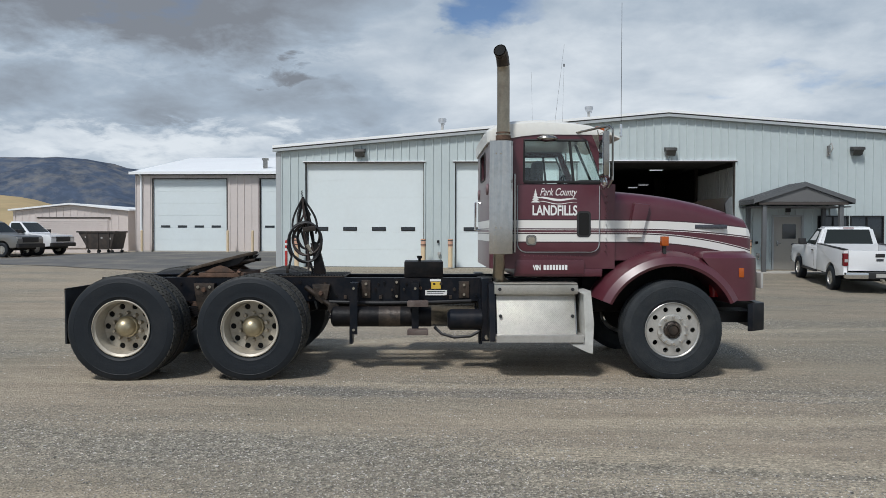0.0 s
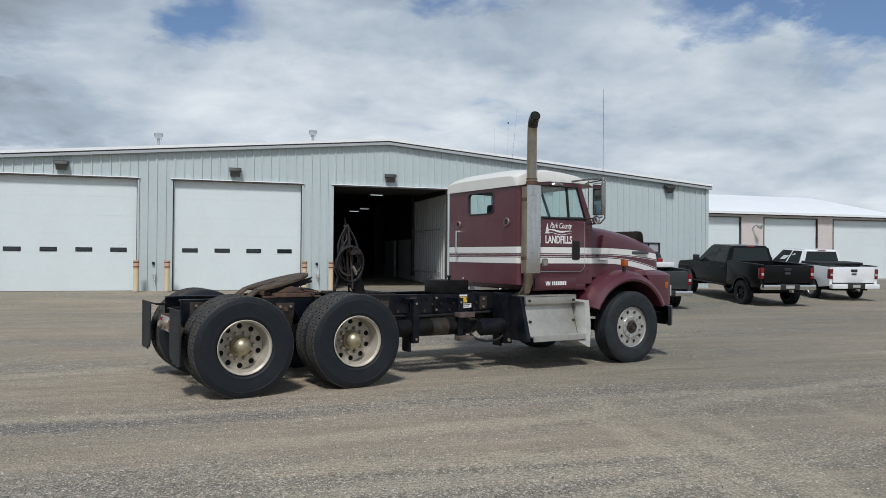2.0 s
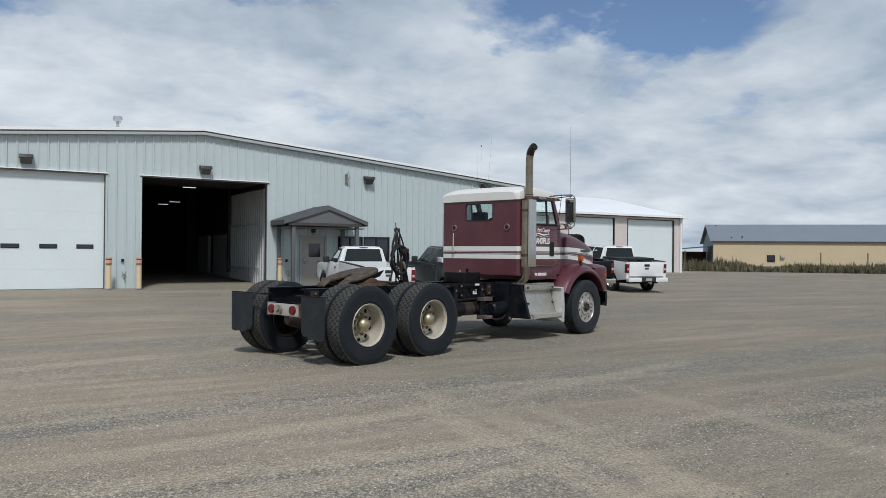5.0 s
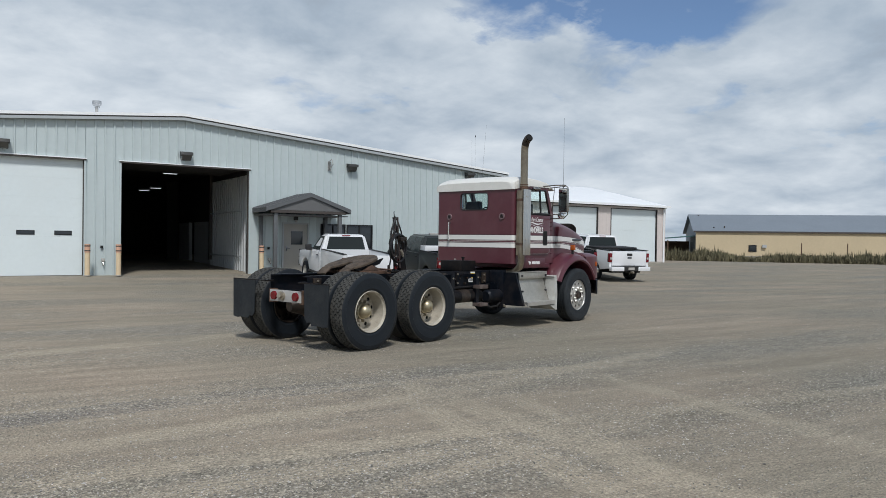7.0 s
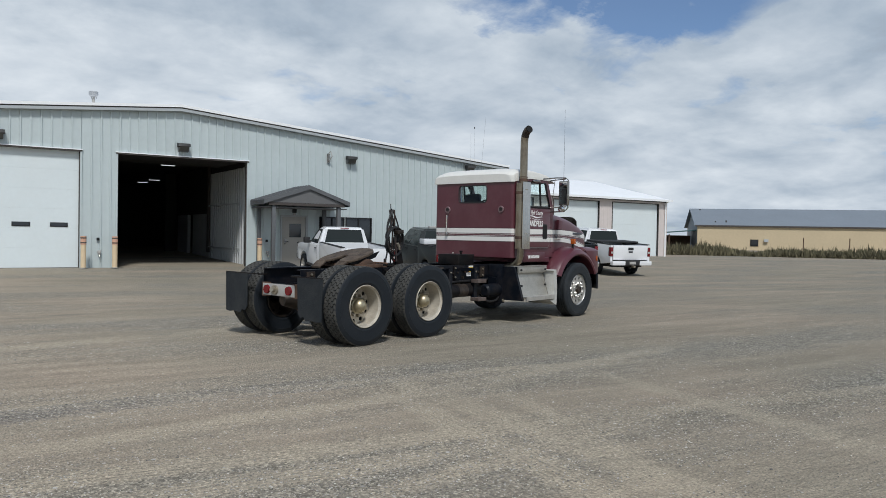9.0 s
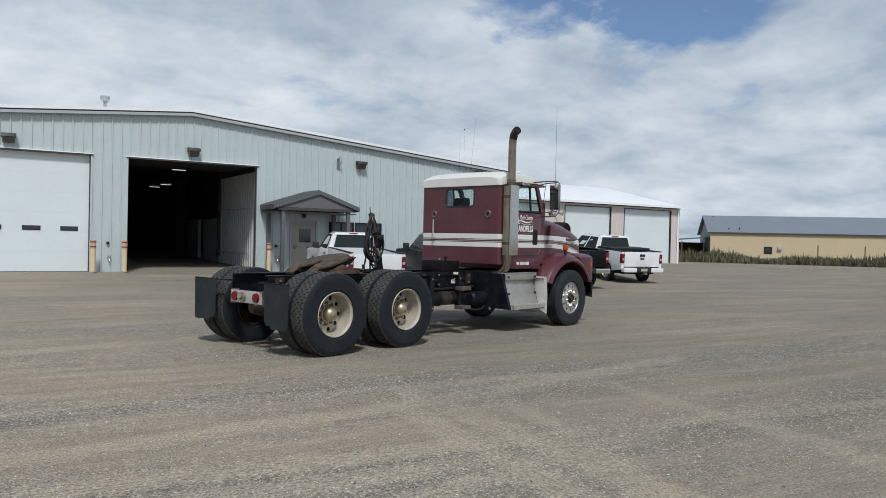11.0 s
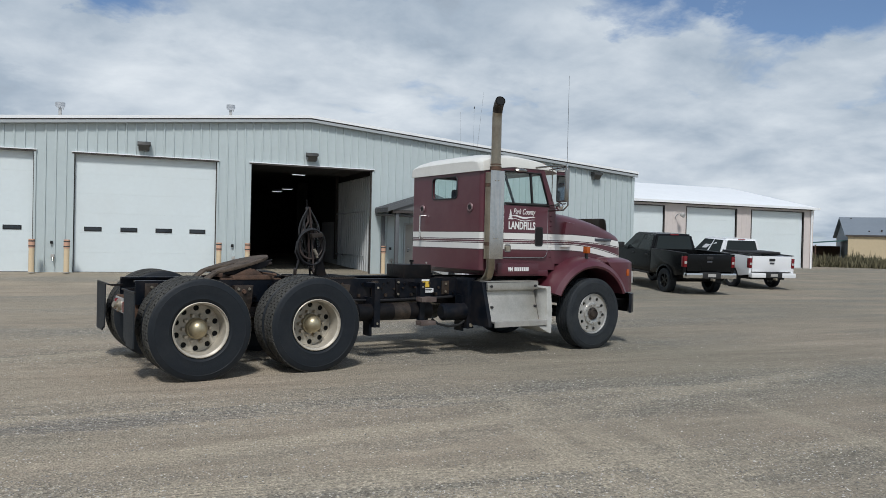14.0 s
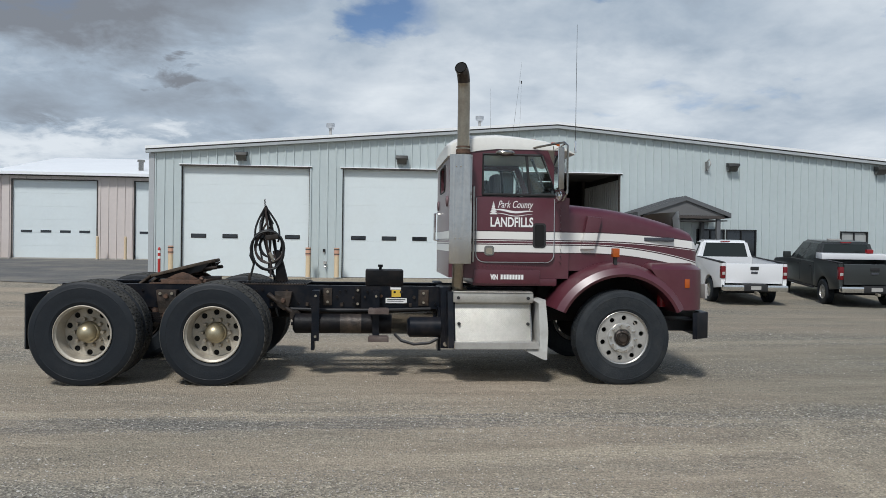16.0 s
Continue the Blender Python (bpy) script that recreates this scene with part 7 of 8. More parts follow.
def build_hoses(truck):
    """Air lines slung over a leaning spring mast: two tight coils, long bights from the mast's tip, loose ends."""
    tip, foot, cx, cz = Vector((-4.085, 0, 1.97)), Vector((-3.885, 0, 1.04)), -4.045, 1.43
    part("hose_mast", C((foot, tip, 0.020, 0.011), ((foot.x, 0, 1.03), (foot.x, 0, 1.06), 0.075), seg=10), M["black"], truck, "thin leaning hose mast")
    part("mast_foot", P([(foot.x - 0.07, 1.04), (foot.x + 0.08, 1.04), (foot.x - 0.02, 1.42), (foot.x - 0.075, 1.44)], -0.035, 0.035, "y", 0.008), M["black"], truck, "tapered steel mast foot")
    bm = bmesh.new()
    tube(bm, [tip + Vector((0.006 * math.cos(i * 1.3) - 0.0003 * i, 0.006 * math.sin(i * 1.3), -0.16 + 0.004 * i)) for i in range(60)], 0.005, 5)
    part("mast_spring", bm, M["black"], truck)
    rng = random.Random(3)
    for k in range(3):
        rx, rz = 0.195 - 0.030 * k, 0.235 - 0.045 * k
        ox, oz = 0.012 * k - 0.004, 0.030 * k
        pts = [tip + Vector((-0.01 * k, 0.015 * k - 0.02, -0.03)), Vector((cx - 0.10 + 0.07 * k, 0.02 * k - 0.03, 1.76))]
        for i in range(46):
            a = radians(118 - 760 * i / 45) + 0.5 * k
            wob = 1 + 0.035 * math.sin(2.1 * i * 0.37 + k)
            pts.append(Vector((cx + ox + rx * wob * math.cos(a), -0.07 + 0.05 * k + 0.02 * math.sin(i * 0.23 + k), cz + oz + rz * wob * math.sin(a))))
        pts += [Vector((cx + 0.02 * k, 0.04 * k, 1.16)), Vector((cx + 0.16 - 0.05 * k, 0.05 * k, 1.06))]
        part("air_hose", tube(bmesh.new(), pts, 0.0135, 7), M["hose_brown"] if k == 1 else M["hose"], truck, "coiled dusty air hose")
    for side, low, y, mat in ((-0.135, 1.50, -0.05, "hose"), (-0.085, 1.30, 0.0, "hose"), (0.075, 1.22, 0.04, "hose_brown"), (0.115, 1.55, -0.03, "hose"), (0.03, 1.12, -0.07, "hose_brown")):
        pts = []
        for i in range(15):
            u = i / 14
            pts.append((tip.x + 0.045 * u + side * math.sin(math.pi * min(u * 0.72, 1)) * (1 + 0.2 * u), y + 0.02 * math.sin(3 * u), tip.z - 0.02 - (tip.z - low) * u))
        part("air_hose", tube(bmesh.new(), pts, 0.0125, 7), M[mat], truck, "hanging air hose")
    # loose end that falls to the tail side
    part("air_hose", tube(bmesh.new(), [(cx - 0.19, -0.05, 1.50), (cx - 0.215, -0.05, 1.36), (cx - 0.17, -0.05, 1.26), (cx - 0.20, -0.05, 1.14), (cx - 0.225, -0.05, 1.06)], 0.014, 7), M["hose"], truck, "loose black hose end")
    part("air_hose", tube(bmesh.new(), [(cx + 0.06, -0.02, 1.42), (cx + 0.10, -0.02, 1.25), (cx + 0.15, -0.01, 1.12), (cx + 0.20, 0.0, 1.05)], 0.014, 7), M["hose_brown"], truck)
    part("coupler", B((cx - 0.235, cx - 0.20, -0.07, -0.03, 1.06, 1.15), bevel=0.01), M["grease"], truck, "greasy hose coupler")
    part("coupler", C(((cx + 0.02, -0.10, 1.40), (cx + 0.06, -0.10, 1.33), 0.022), ((cx + 0.06, -0.10, 1.33), (cx + 0.07, -0.10, 1.29), 0.015), seg=10), M["nut"], truck)
    bm = B((-0.075, 0.075, -0.05, 0.03, -0.03, 0.03), bevel=0.008)
    bmesh.ops.transform(bm, matrix=Matrix.Translation((cx + 0.05, -0.09, 1.585)) @ Matrix.Rotation(radians(-8), 4, "Y"), verts=bm.verts)
    part("hose_clip", bm, M["grease"], truck)


def build_exhaust(truck):
    cx, cy = -1.835, -1.05
    part("muffler", C(((cx, cy + 0.02, 1.32), (cx, cy + 0.02, 2.50), 0.098), seg=28), M["pipe"], truck, "heat-tinted muffler")
    # heat guard, a bent sheet on the outer side
    sheet = [(-0.118, -0.100), (-0.105, -0.108), (-0.06, -0.115), (0.0, -0.119), (0.06, -0.117), (0.105, -0.110), (0.128, -0.092), (0.135, -0.06), (0.135, 0.05)]
    out = [(cx + q, cy + w) for q, w in sheet] + [(cx + q - (0.005 if q > 0.12 else 0), cy + w + (0.005 if q <= 0.12 else 0)) for q, w in sheet[::-1]]
    g = part("heat_guard", P(out, 1.325, 2.515, "z"), M["guard"], truck, "tall brushed steel heat guard")
    bm = bmesh.new()
    for z in (1.6, 2.38):
        for dx in (-0.03, 0.02):
            cyl(bm, (cx + dx - 0.02, cy - 0.110, z), (cx + dx - 0.02, cy - 0.124, z), 0.008, seg=6)
    part("guard_bolts", bm, M["nut"], g)
    bm = bmesh.new()
    pts = [(cx + 0.035, cy, 2.45), (cx + 0.035, cy, 2.8), (cx + 0.035, cy, 3.10), (cx + 0.034, cy - 0.002, 3.24), (cx + 0.030, cy - 0.014, 3.32), (cx + 0.020, cy - 0.042, 3.385), (cx + 0.002, cy - 0.088, 3.43), (cx - 0.020, cy - 0.14, 3.45)]
    tube(bm, pts, 0.067, 22, False)
    part("stack_pipe", bm, M["pipe"], truck, "tall heat-tinted exhaust stack")
    bm = bmesh.new()
    tube(bm, pts[2:], 0.058, 22, True)
    part("stack_bore", bm, M["hole"], truck, "sooty black bore of the stack")
    part("stack_tip", tube(bmesh.new(), pts[4:], 0.0685, 22, False), M["grease"], truck, "sooty black end of the stack")
    part("stack_clamp", C(((cx + 0.035, cy, 2.53), (cx + 0.035, cy, 2.58), 0.080), ((cx + 0.035, cy, 2.60), (cx + 0.035, cy, 2.615), 0.076), seg=22), M["rust"], truck, "rusty clamp")
    for z in (1.5, 2.3):
        part("muffler_band", C(((cx, cy + 0.02, z), (cx, cy + 0.02, z + 0.05), 0.104), seg=24), M["rust"], truck)
        part("muffler_stay", B((cx - 0.02, cx + 0.02, cy + 0.12, -0.92, z, z + 0.05)), M["black"], truck)
    bm = bmesh.new()
    tube(bm, [(cx, cy + 0.02, 1.33), (cx, cy + 0.02, 1.20), (cx - 0.005, cy + 0.05, 1.10), (cx + 0.02, cy + 0.16, 1.02), (cx + 0.1, cy + 0.40, 0.98)], 0.062, 16)
    part("exhaust_elbow", bm, M["pipe"], truck)


def build_steps(truck):
    prof = [(-0.50, 1.0), (-0.985, 1.0), (-1.01, 0.985), (-1.01, 0.885), (-0.985, 0.87), (-1.115, 0.45), (-0.50, 0.45)]
    b = part("step_box", P(prof, -1.86, -1.02, "x", 0.004), M["diamond"], truck, "diamond-plate step and battery box")
    part("step_tread", B((-1.885, -1.0, -1.06, -0.86, 1.001, 1.016), bevel=0.004), M["diamond"], b)
    part("step_lip", B((-1.885, -0.99, -1.050, -1.012, 0.895, 0.998), bevel=0.006), M["diamond"], b)
    # raised tread marks on the sloping front
    bm = bmesh.new()
    nrm = Vector((0, -0.42, 0.13)).normalized()
    for i in range(29):
        for j in range(14):
            x = -1.84 + 0.028 * i
            u = (j + 0.5) / 14
            c_ = Vector((x, -0.985 - 0.13 * u, 0.87 - 0.42 * u)) 
            down = Vector((0, -0.13, -0.42)).normalized()
            a_ = (Vector((1, 0, 0)) + (down if (i + j) % 2 else -down)).normalized()
            w_ = a_.cross(nrm)
            q_ = [c_ + a_ * 0.013, c_ + w_ * 0.005, c_ - a_ * 0.013, c_ - w_ * 0.005]
            vs = [bm.verts.new(p_) for p_ in q_]
            tp = bm.verts.new(c_ + nrm * 0.0022)
            for k in range(4):
                bm.faces.new((vs[k], vs[(k + 1) % 4], tp))
    bmesh.ops.recalc_face_normals(bm, faces=bm.faces)
    part("tread_pattern", bm, M["diamond"], b, "raised diamond tread marks")
    part("lower_step", P([(-0.90, 0.475), (-1.21, 0.475), (-1.22, 0.468), (-1.22, 0.400), (-1.20, 0.400), (-1.195, 0.455), (-0.90, 0.455)], -1.875, -0.955, "x"), M["alloy"], b, "bright lower step")
    for x in (-1.876, -1.02):
        part("end_plate", P(prof, x, x + 0.014, "x"), M["navy"] if x < -1.5 else M["stainless"], b)
    part("end_bracket", P([(-0.50, 1.0), (-0.98, 1.0), (-1.16, 0.43), (-1.16, 0.40), (-0.5, 0.40)], -1.94, -1.881, "x"), M["navy"], truck, "dark step bracket")
    for x, z, y in ((-1.83, 0.945, -1.052), (-1.05, 0.945, -1.052), (-1.82, 0.66, -1.06), (-1.05, 0.66, -1.06)):
        part("latch", C(((x, y + 0.02, z), (x, y - 0.02, z), 0.018), seg=12), M["plastic"], b)
    # mirror box on the other side
    part("left_step_box", P([(-y, z) for y, z in prof], -1.55, -1.02, "x"), M["diamond"], truck)
    # white quarter guard behind the steer wheel
    part("quarter_guard", P([(-0.99, 0.92), (-0.885, 0.94), (-0.85, 0.60), (-0.86, 0.28), (-0.90, 0.285), (-1.08, 0.37), (-1.08, 0.385), (-0.965, 0.385), (-0.94, 0.45), (-0.96, 0.90)], -1.20, -0.62, "y"), M["splash"], truck, "dull white splash guard")


def build_mirrors(truck):
    for s in (-1, 1):
        bm = bmesh.new()
        box(bm, -0.80, -0.735, min(s * 1.16, s * 1.36), max(s * 1.16, s * 1.36), 2.14, 2.60, 0.02)
        mi = part("mirror", bm, M["stainless"], truck, "bright wing mirror")
        part("mirror_face", B((-0.806, -0.801, min(s * 1.175, s * 1.345), max(s * 1.175, s * 1.345), 2.16, 2.58)), M["mirror_face"], mi)
        bm = bmesh.new()
        tube(bm, [(-1.00, s * 0.93, 2.63), (-0.80, s * 1.10, 2.66), (-0.72, s * 1.26, 2.66), (-0.69, s * 1.30, 2.62), (-0.69, s * 1.30, 2.10), (-0.72, s * 1.24, 2.03), (-0.72, s * 0.92, 2.02)], 0.012, 7)
        tube(bm, [(-0.72, s * 0.92, 2.62), (-0.72, s * 1.26, 2.64)], 0.010, 7)
        tube(bm, [(-0.70, s * 0.92, 2.10), (-0.70, s * 1.26, 2.12)], 0.010, 7)
        tube(bm, [(-0.80, s * 1.08, 2.64), (-0.66, s * 0.92, 2.14)], 0.006, 6)
        part("mirror_arm", bm, M["stainless"], truck, "bent steel mirror arm")
        bm = bmesh.new()
        bmesh.ops.create_uvsphere(bm, u_segments=16, v_segments=8, radius=0.075)
        bmesh.ops.transform(bm, matrix=Matrix.Translation((-0.76, s * 1.20, 2.08)) @ Matrix.Diagonal((0.5, 1, 0.8, 1)), verts=bm.verts)
        part("spot_mirror", bm, M["chrome"], truck, "round chrome spot mirror")
    # convex mirror above the right door window
    bm = bmesh.new()
    bmesh.ops.create_uvsphere(bm, u_segments=16, v_segments=8, radius=0.075)
    bmesh.ops.transform(bm, matrix=Matrix.Translation((-1.32, -1.0, 2.56)) @ Matrix.Diagonal((1.5, 0.9, 0.5, 1)), verts=bm.verts)
    part("door_mirror", bm, M["stainless"], truck, "oval down-view mirror")


def build_lettering(truck):
    m0 = lambda x, z, y=-(CABW + 0.0135): Matrix.Translation((x, y, z)) @ Matrix.Rotation(radians(90), 4, "X")
    lettering("lettering", "LANDFILLS", 0.148, M["letter"], truck, m0(-1.468, 1.742), "bold white word on the door", 0, 0.485)
    lettering("lettering", "Park County", 0.115, M["letter"], truck, m0(-1.385, 1.953), "white script words on the door", 0.35, 0.40)
    lettering("lettering", "VIN", 0.075, M["letter"], truck, m0(-1.462, 1.148, -0.9425), "small white letters on the sill", 0, 0.085)
    # the number itself stays plain strokes
    for k in range(8):
        x = -1.345 + 0.0335 * k
        part("number_bar", B((x, x + 0.024, -0.9445, -0.9425, 1.148, 1.202)), M["letter"], truck)
    # emblem: tree and rolling field between the words
    bm = bmesh.new()
    y = -(CABW + 0.0135)
    for k in range(5):
        w = 0.012 + 0.009 * k
        z = 2.025 - 0.027 * k
        vs = [bm.verts.new(p) for p in ((-1.437, y, z), (-1.437 - w, y, z - 0.040), (-1.437 + w, y, z - 0.040))]
        bm.faces.new(vs)
    part("tree_emblem", bm, M["letter"], truck, "white fir tree emblem")
    for off, th in ((0.0, 0.026), (0.035, 0.009)):
        bm = bmesh.new()
        up, dn = [], []
        for k in range(15):
            x = -1.46 + 0.475 * k / 14
            z = 1.912 - off + 0.014 * math.sin(k * 0.55 + 0.4) - 0.012 * k / 14
            up.append(bm.verts.new((x, y, z + th * math.sin(math.pi * (k + 0.6) / 15.2))))
            dn.append(bm.verts.new((x, y, z)))
        for k in range(14):
            bm.faces.new((dn[k], dn[k + 1], up[k + 1], up[k]))
        part("field_emblem", bm, M["letter"], truck, "white wavy field emblem")


truck = thing("semi_truck", "maroon day-sleeper semi tractor with white bands and no trailer", "truck", pose(TRUCK_PATH[0][1], TRUCK_PATH[0][2], TRUCK_Z, 0, 0, TRUCK_PATH[0][3]))
build_wheels(truck)
build_cab(truck)
build_hood(truck)
build_chassis(truck)
build_frame_clutter(truck)
build_fifth_wheel(truck)
build_hoses(truck)
build_exhaust(truck)
build_steps(truck)
build_mirrors(truck)
build_lettering(truck)


# ---- parked pickups ----
def pickup(x, y, heading, paint, label, crew=True, tail="red", dark_trim=False, flare=False, toolbox=False, wb=3.6, lift=0.0, name="pickup_truck", size=1.0):
    """Origin under the rear axle's middle, nose along +x."""
    fx, fy = x + wb * math.cos(radians(heading)), y + wb * math.sin(radians(heading))
    za, zb = ground_z(x, y), ground_z(fx, fy)
    t = thing(name, label, "pickup truck", pose(x, y, za, 0, -math.degrees(math.atan2(zb - za, wb)), heading), group="parked pickups")
    t.scale = (size,) * 3
    L = lift
    cab1 = wb - 0.62             # base of the windscreen
    cab0 = wb - 2.85 if crew else wb - 1.95
    z0, belt, top = 0.48 + L, 1.24 + L, 1.90 + L
    nose = wb + 0.92
    r = 0.40
    W = 1.0

    def arch(cx, lo):
        return arc_pts(cx, 0.40 + L * 0.7, r + 0.07, 180, 0, 10)

    # front body: doors, wings, hood
    side = [(cab0, z0)] + [(wb - r - 0.07, z0)] + arch(wb, z0)[1:-1] + [(wb + r + 0.07, z0), (nose, z0 + 0.05), (nose + 0.02, 0.95 + L), (nose - 0.10, 1.14 + L), (cab1 + 0.15, belt + 0.02), (cab0, belt + 0.02)]
    body = part("body", P(side, -W, W, "y", 0.07), paint, t)
    # bed: two sides, floor, front wall
    bside = [(-1.15, z0 + 0.12), (-r - 0.07, z0 + 0.02)] + arch(0, z0)[1:-1] + [(r + 0.07, z0 + 0.02), (cab0 - 0.03, z0 + 0.02), (cab0 - 0.03, 1.36 + L * 0.9), (-1.15, 1.33 + L * 0.9)]
    for s in (-1, 1):
        part("bed_side", P(bside, min(s * W, s * (W - 0.12)), max(s * W, s * (W - 0.12)), "y", 0.025), paint, t)
        part("bed_rail", B((-1.13, cab0 - 0.05, min(s * (W - 0.13), s * (W - 0.005)), max(s * (W - 0.13), s * (W - 0.005)), 1.345 + L * 0.9, 1.375 + L * 0.9), bevel=0.008), M["plastic"], t)
        part("tail_lamp", B((-1.175, -1.0, min(s * (W - 0.13), s * (W + 0.006)), max(s * (W - 0.13), s * (W + 0.006)), 0.86 + L, 1.25 + L), bevel=0.03), M["car_red"], t, "red tail lamp")
        part("reverse_lens", B((-1.182, -1.10, min(s * (W - 0.115), s * (W - 0.02)), max(s * (W - 0.115), s * (W - 0.02)), 0.98 + L, 1.07 + L), bevel=0.01), M["lens"], t, "pale reversing lens")
        part("headlamp", B((nose - 0.12, nose + 0.015, min(s * 0.62, s * 0.97), max(s * 0.62, s * 0.97), 0.86 + L, 1.06 + L), bevel=0.02), M["lens"], t)
        bm = bmesh.new()
        box(bm, cab1 - 0.30, cab1 - 0.14, min(s * (W + 0.02), s * (W + 0.24)), max(s * (W + 0.02), s * (W + 0.24)), 1.25 + L, 1.47 + L, 0.03)
        cyl(bm, (cab1 - 0.2, s * (W - 0.03), 1.28 + L), (cab1 - 0.2, s * (W + 0.06), 1.30 + L), 0.03)
        part("wing_mirror", bm, M["plastic"] if dark_trim or paint == M["car_white"] else paint, t)
        for k in range(2 if crew else 1):
            hx = cab1 - 1.05 - 1.02 * k
            part("door_handle", B((hx, hx + 0.16, min(s * W, s * (W + 0.03)), max(s * W, s * (W + 0.03)), 1.10 + L, 1.14 + L), bevel=0.008), M["plastic"], t)
            bm = bmesh.new()
            box(bm, hx - 0.06, hx - 0.052, min(s * (W - 0.002), s * (W + 0.003)), max(s * (W - 0.002), s * (W + 0.003)), z0 + 0.1, belt)
            part("door_gap", bm, M["hole"], t)
        if flare:
            for cx in (0, wb):
                secs = []
                for px, pz in arch(cx, z0):
                    dx, dz = px - cx, pz - (0.40 + L * 0.7)
                    secs.append([(cx + dx * q, s * yy, 0.40 + L * 0.7 + dz * q) for q, yy in ((0.97, W - 0.03), (1.12, W - 0.03), (1.10, W + 0.05), (0.98, W + 0.055))])
                bm = bmesh.new()
                loft(bm, secs)
                part("arch_flare", bm, paint, t)
        part("rocker", B((cab0 + 0.05, wb - r - 0.12, min(s * (W - 0.08), s * (W + 0.04)), max(s * (W - 0.08), s * (W + 0.04)), z0 - 0.06, z0 + 0.0), bevel=0.015), M["plastic"], t)
    part("bed_floor", B((-1.05, cab0 - 0.08, -W + 0.13, W - 0.13, 0.82 + L, 0.86 + L)), M["plastic"], t)
    part("bed_front", B((cab0 - 0.10, cab0 - 0.035, -W + 0.125, W - 0.125, 0.82 + L, 1.36 + L * 0.9)), paint, t)
    g = part("tailgate", B((-1.165, -1.085, -W + 0.135, W - 0.135, 0.72 + L, 1.33 + L * 0.9), bevel=0.02), paint, t, "closed tailgate")
    part("tailgate_handle", B((-1.185, -1.164, -0.13, 0.13, 1.14 + L, 1.24 + L), bevel=0.012), M["plastic"], g)
    part("tailgate_badge", B((-1.178, -1.1652, -0.10, 0.10, 1.02 + L, 1.09 + L), bevel=0.006), M["badge"], g)
    part("rear_bumper", B((-1.34, -1.12, -W + 0.02, W - 0.02, 0.50 + L, 0.68 + L), bevel=0.03), M["car_white"] if tail == "white" else M["chrome"], t, "rear bumper")
    part("bumper_step", B((-1.345, -1.10, -0.36, 0.36, 0.50 + L, 0.70 + L), bevel=0.01), M["plastic"], t)
    part("number_plate", B((-1.356, -1.346, -0.155, 0.155, 0.55 + L, 0.66 + L)), M["lens"], t, "number plate with unreadable mark")
    part("tow_hitch", B((-1.50, -1.32, -0.04, 0.04, 0.42 + L, 0.50 + L), bevel=0.01), M["nut"], t)
    part("front_bumper", B((nose - 0.10, nose + 0.10, -W, W, 0.50 + L, 0.72 + L), bevel=0.04), M["plastic"] if dark_trim else M["stainless"], t)
    part("grille", B((nose - 0.05, nose + 0.035, -0.60, 0.60, 0.78 + L, 1.06 + L), bevel=0.02), M["plastic"], t)
    # greenhouse: sloped screen, drawn-in top
    lo = [(cab1 + 0.12, -0.94), (cab1 + 0.12, 0.94), (cab0 + 0.02, 0.96), (cab0 + 0.02, -0.96)]
    hi = [(cab1 - 0.62, -0.72), (cab1 - 0.62, 0.72), (cab0 + 0.10, 0.76), (cab0 + 0.10, -0.76)]
    bm = bmesh.new()
    lv, hv = [bm.verts.new((*p, belt)) for p in lo], [bm.verts.new((*p, top)) for p in hi]
    bm.faces.new(lv[::-1]), bm.faces.new(hv)
    for k in range(4):
        bm.faces.new((lv[k], lv[(k + 1) % 4], hv[(k + 1) % 4], hv[k]))
    bmesh.ops.recalc_face_normals(bm, faces=bm.faces)
    bmesh.ops.bevel(bm, geom=[e for e in bm.edges if not (e.verts[0].co.z < belt + 0.01 and e.verts[1].co.z < belt + 0.01)], offset=0.07, segments=3, affect="EDGES")
    cab = part("cab", bm, paint, t)

    def at(a, b, c, d, u, v_):
        """A place on a sloped side, by its four corners."""
        p = [Vector(q) for q in (a, b, c, d)]
        return p[0] * (1 - u) * (1 - v_) + p[1] * u * (1 - v_) + p[2] * u * v_ + p[3] * (1 - u) * v_

    def pane(nm, a, b, c, d, u0, u1, v0, v1, slant=0.0):
        q = [at(a, b, c, d, u0, v0), at(a, b, c, d, u1, v0), at(a, b, c, d, u1 - slant, v1), at(a, b, c, d, u0, v1)]
        n = (q[1] - q[0]).cross(q[3] - q[0]).normalized()
        mid = Vector((cab1 - 0.8, 0, 1.5 + L))
        if n.dot(q[0] - mid) < 0:
            n = -n
        bm_ = bmesh.new()
        f0, f1 = [bm_.verts.new(p - n * 0.01) for p in q], [bm_.verts.new(p + n * 0.006) for p in q]
        bm_.faces.new(f1), bm_.faces.new(f0[::-1])
        for k in range(4):
            bm_.faces.new((f0[k], f0[(k + 1) % 4], f1[(k + 1) % 4], f1[k]))
        part(nm, bm_, M["car_glass"], cab)

    c3 = lambda p, z: (p[0], p[1], z)
    pane("windscreen", c3(lo[0], belt), c3(lo[1], belt), c3(hi[1], top), c3(hi[0], top), 0.07, 0.93, 0.10, 0.90)
    pane("rear_window", c3(lo[2], belt), c3(lo[3], belt), c3(hi[3], top), c3(hi[2], top), 0.09, 0.91, 0.16, 0.88)
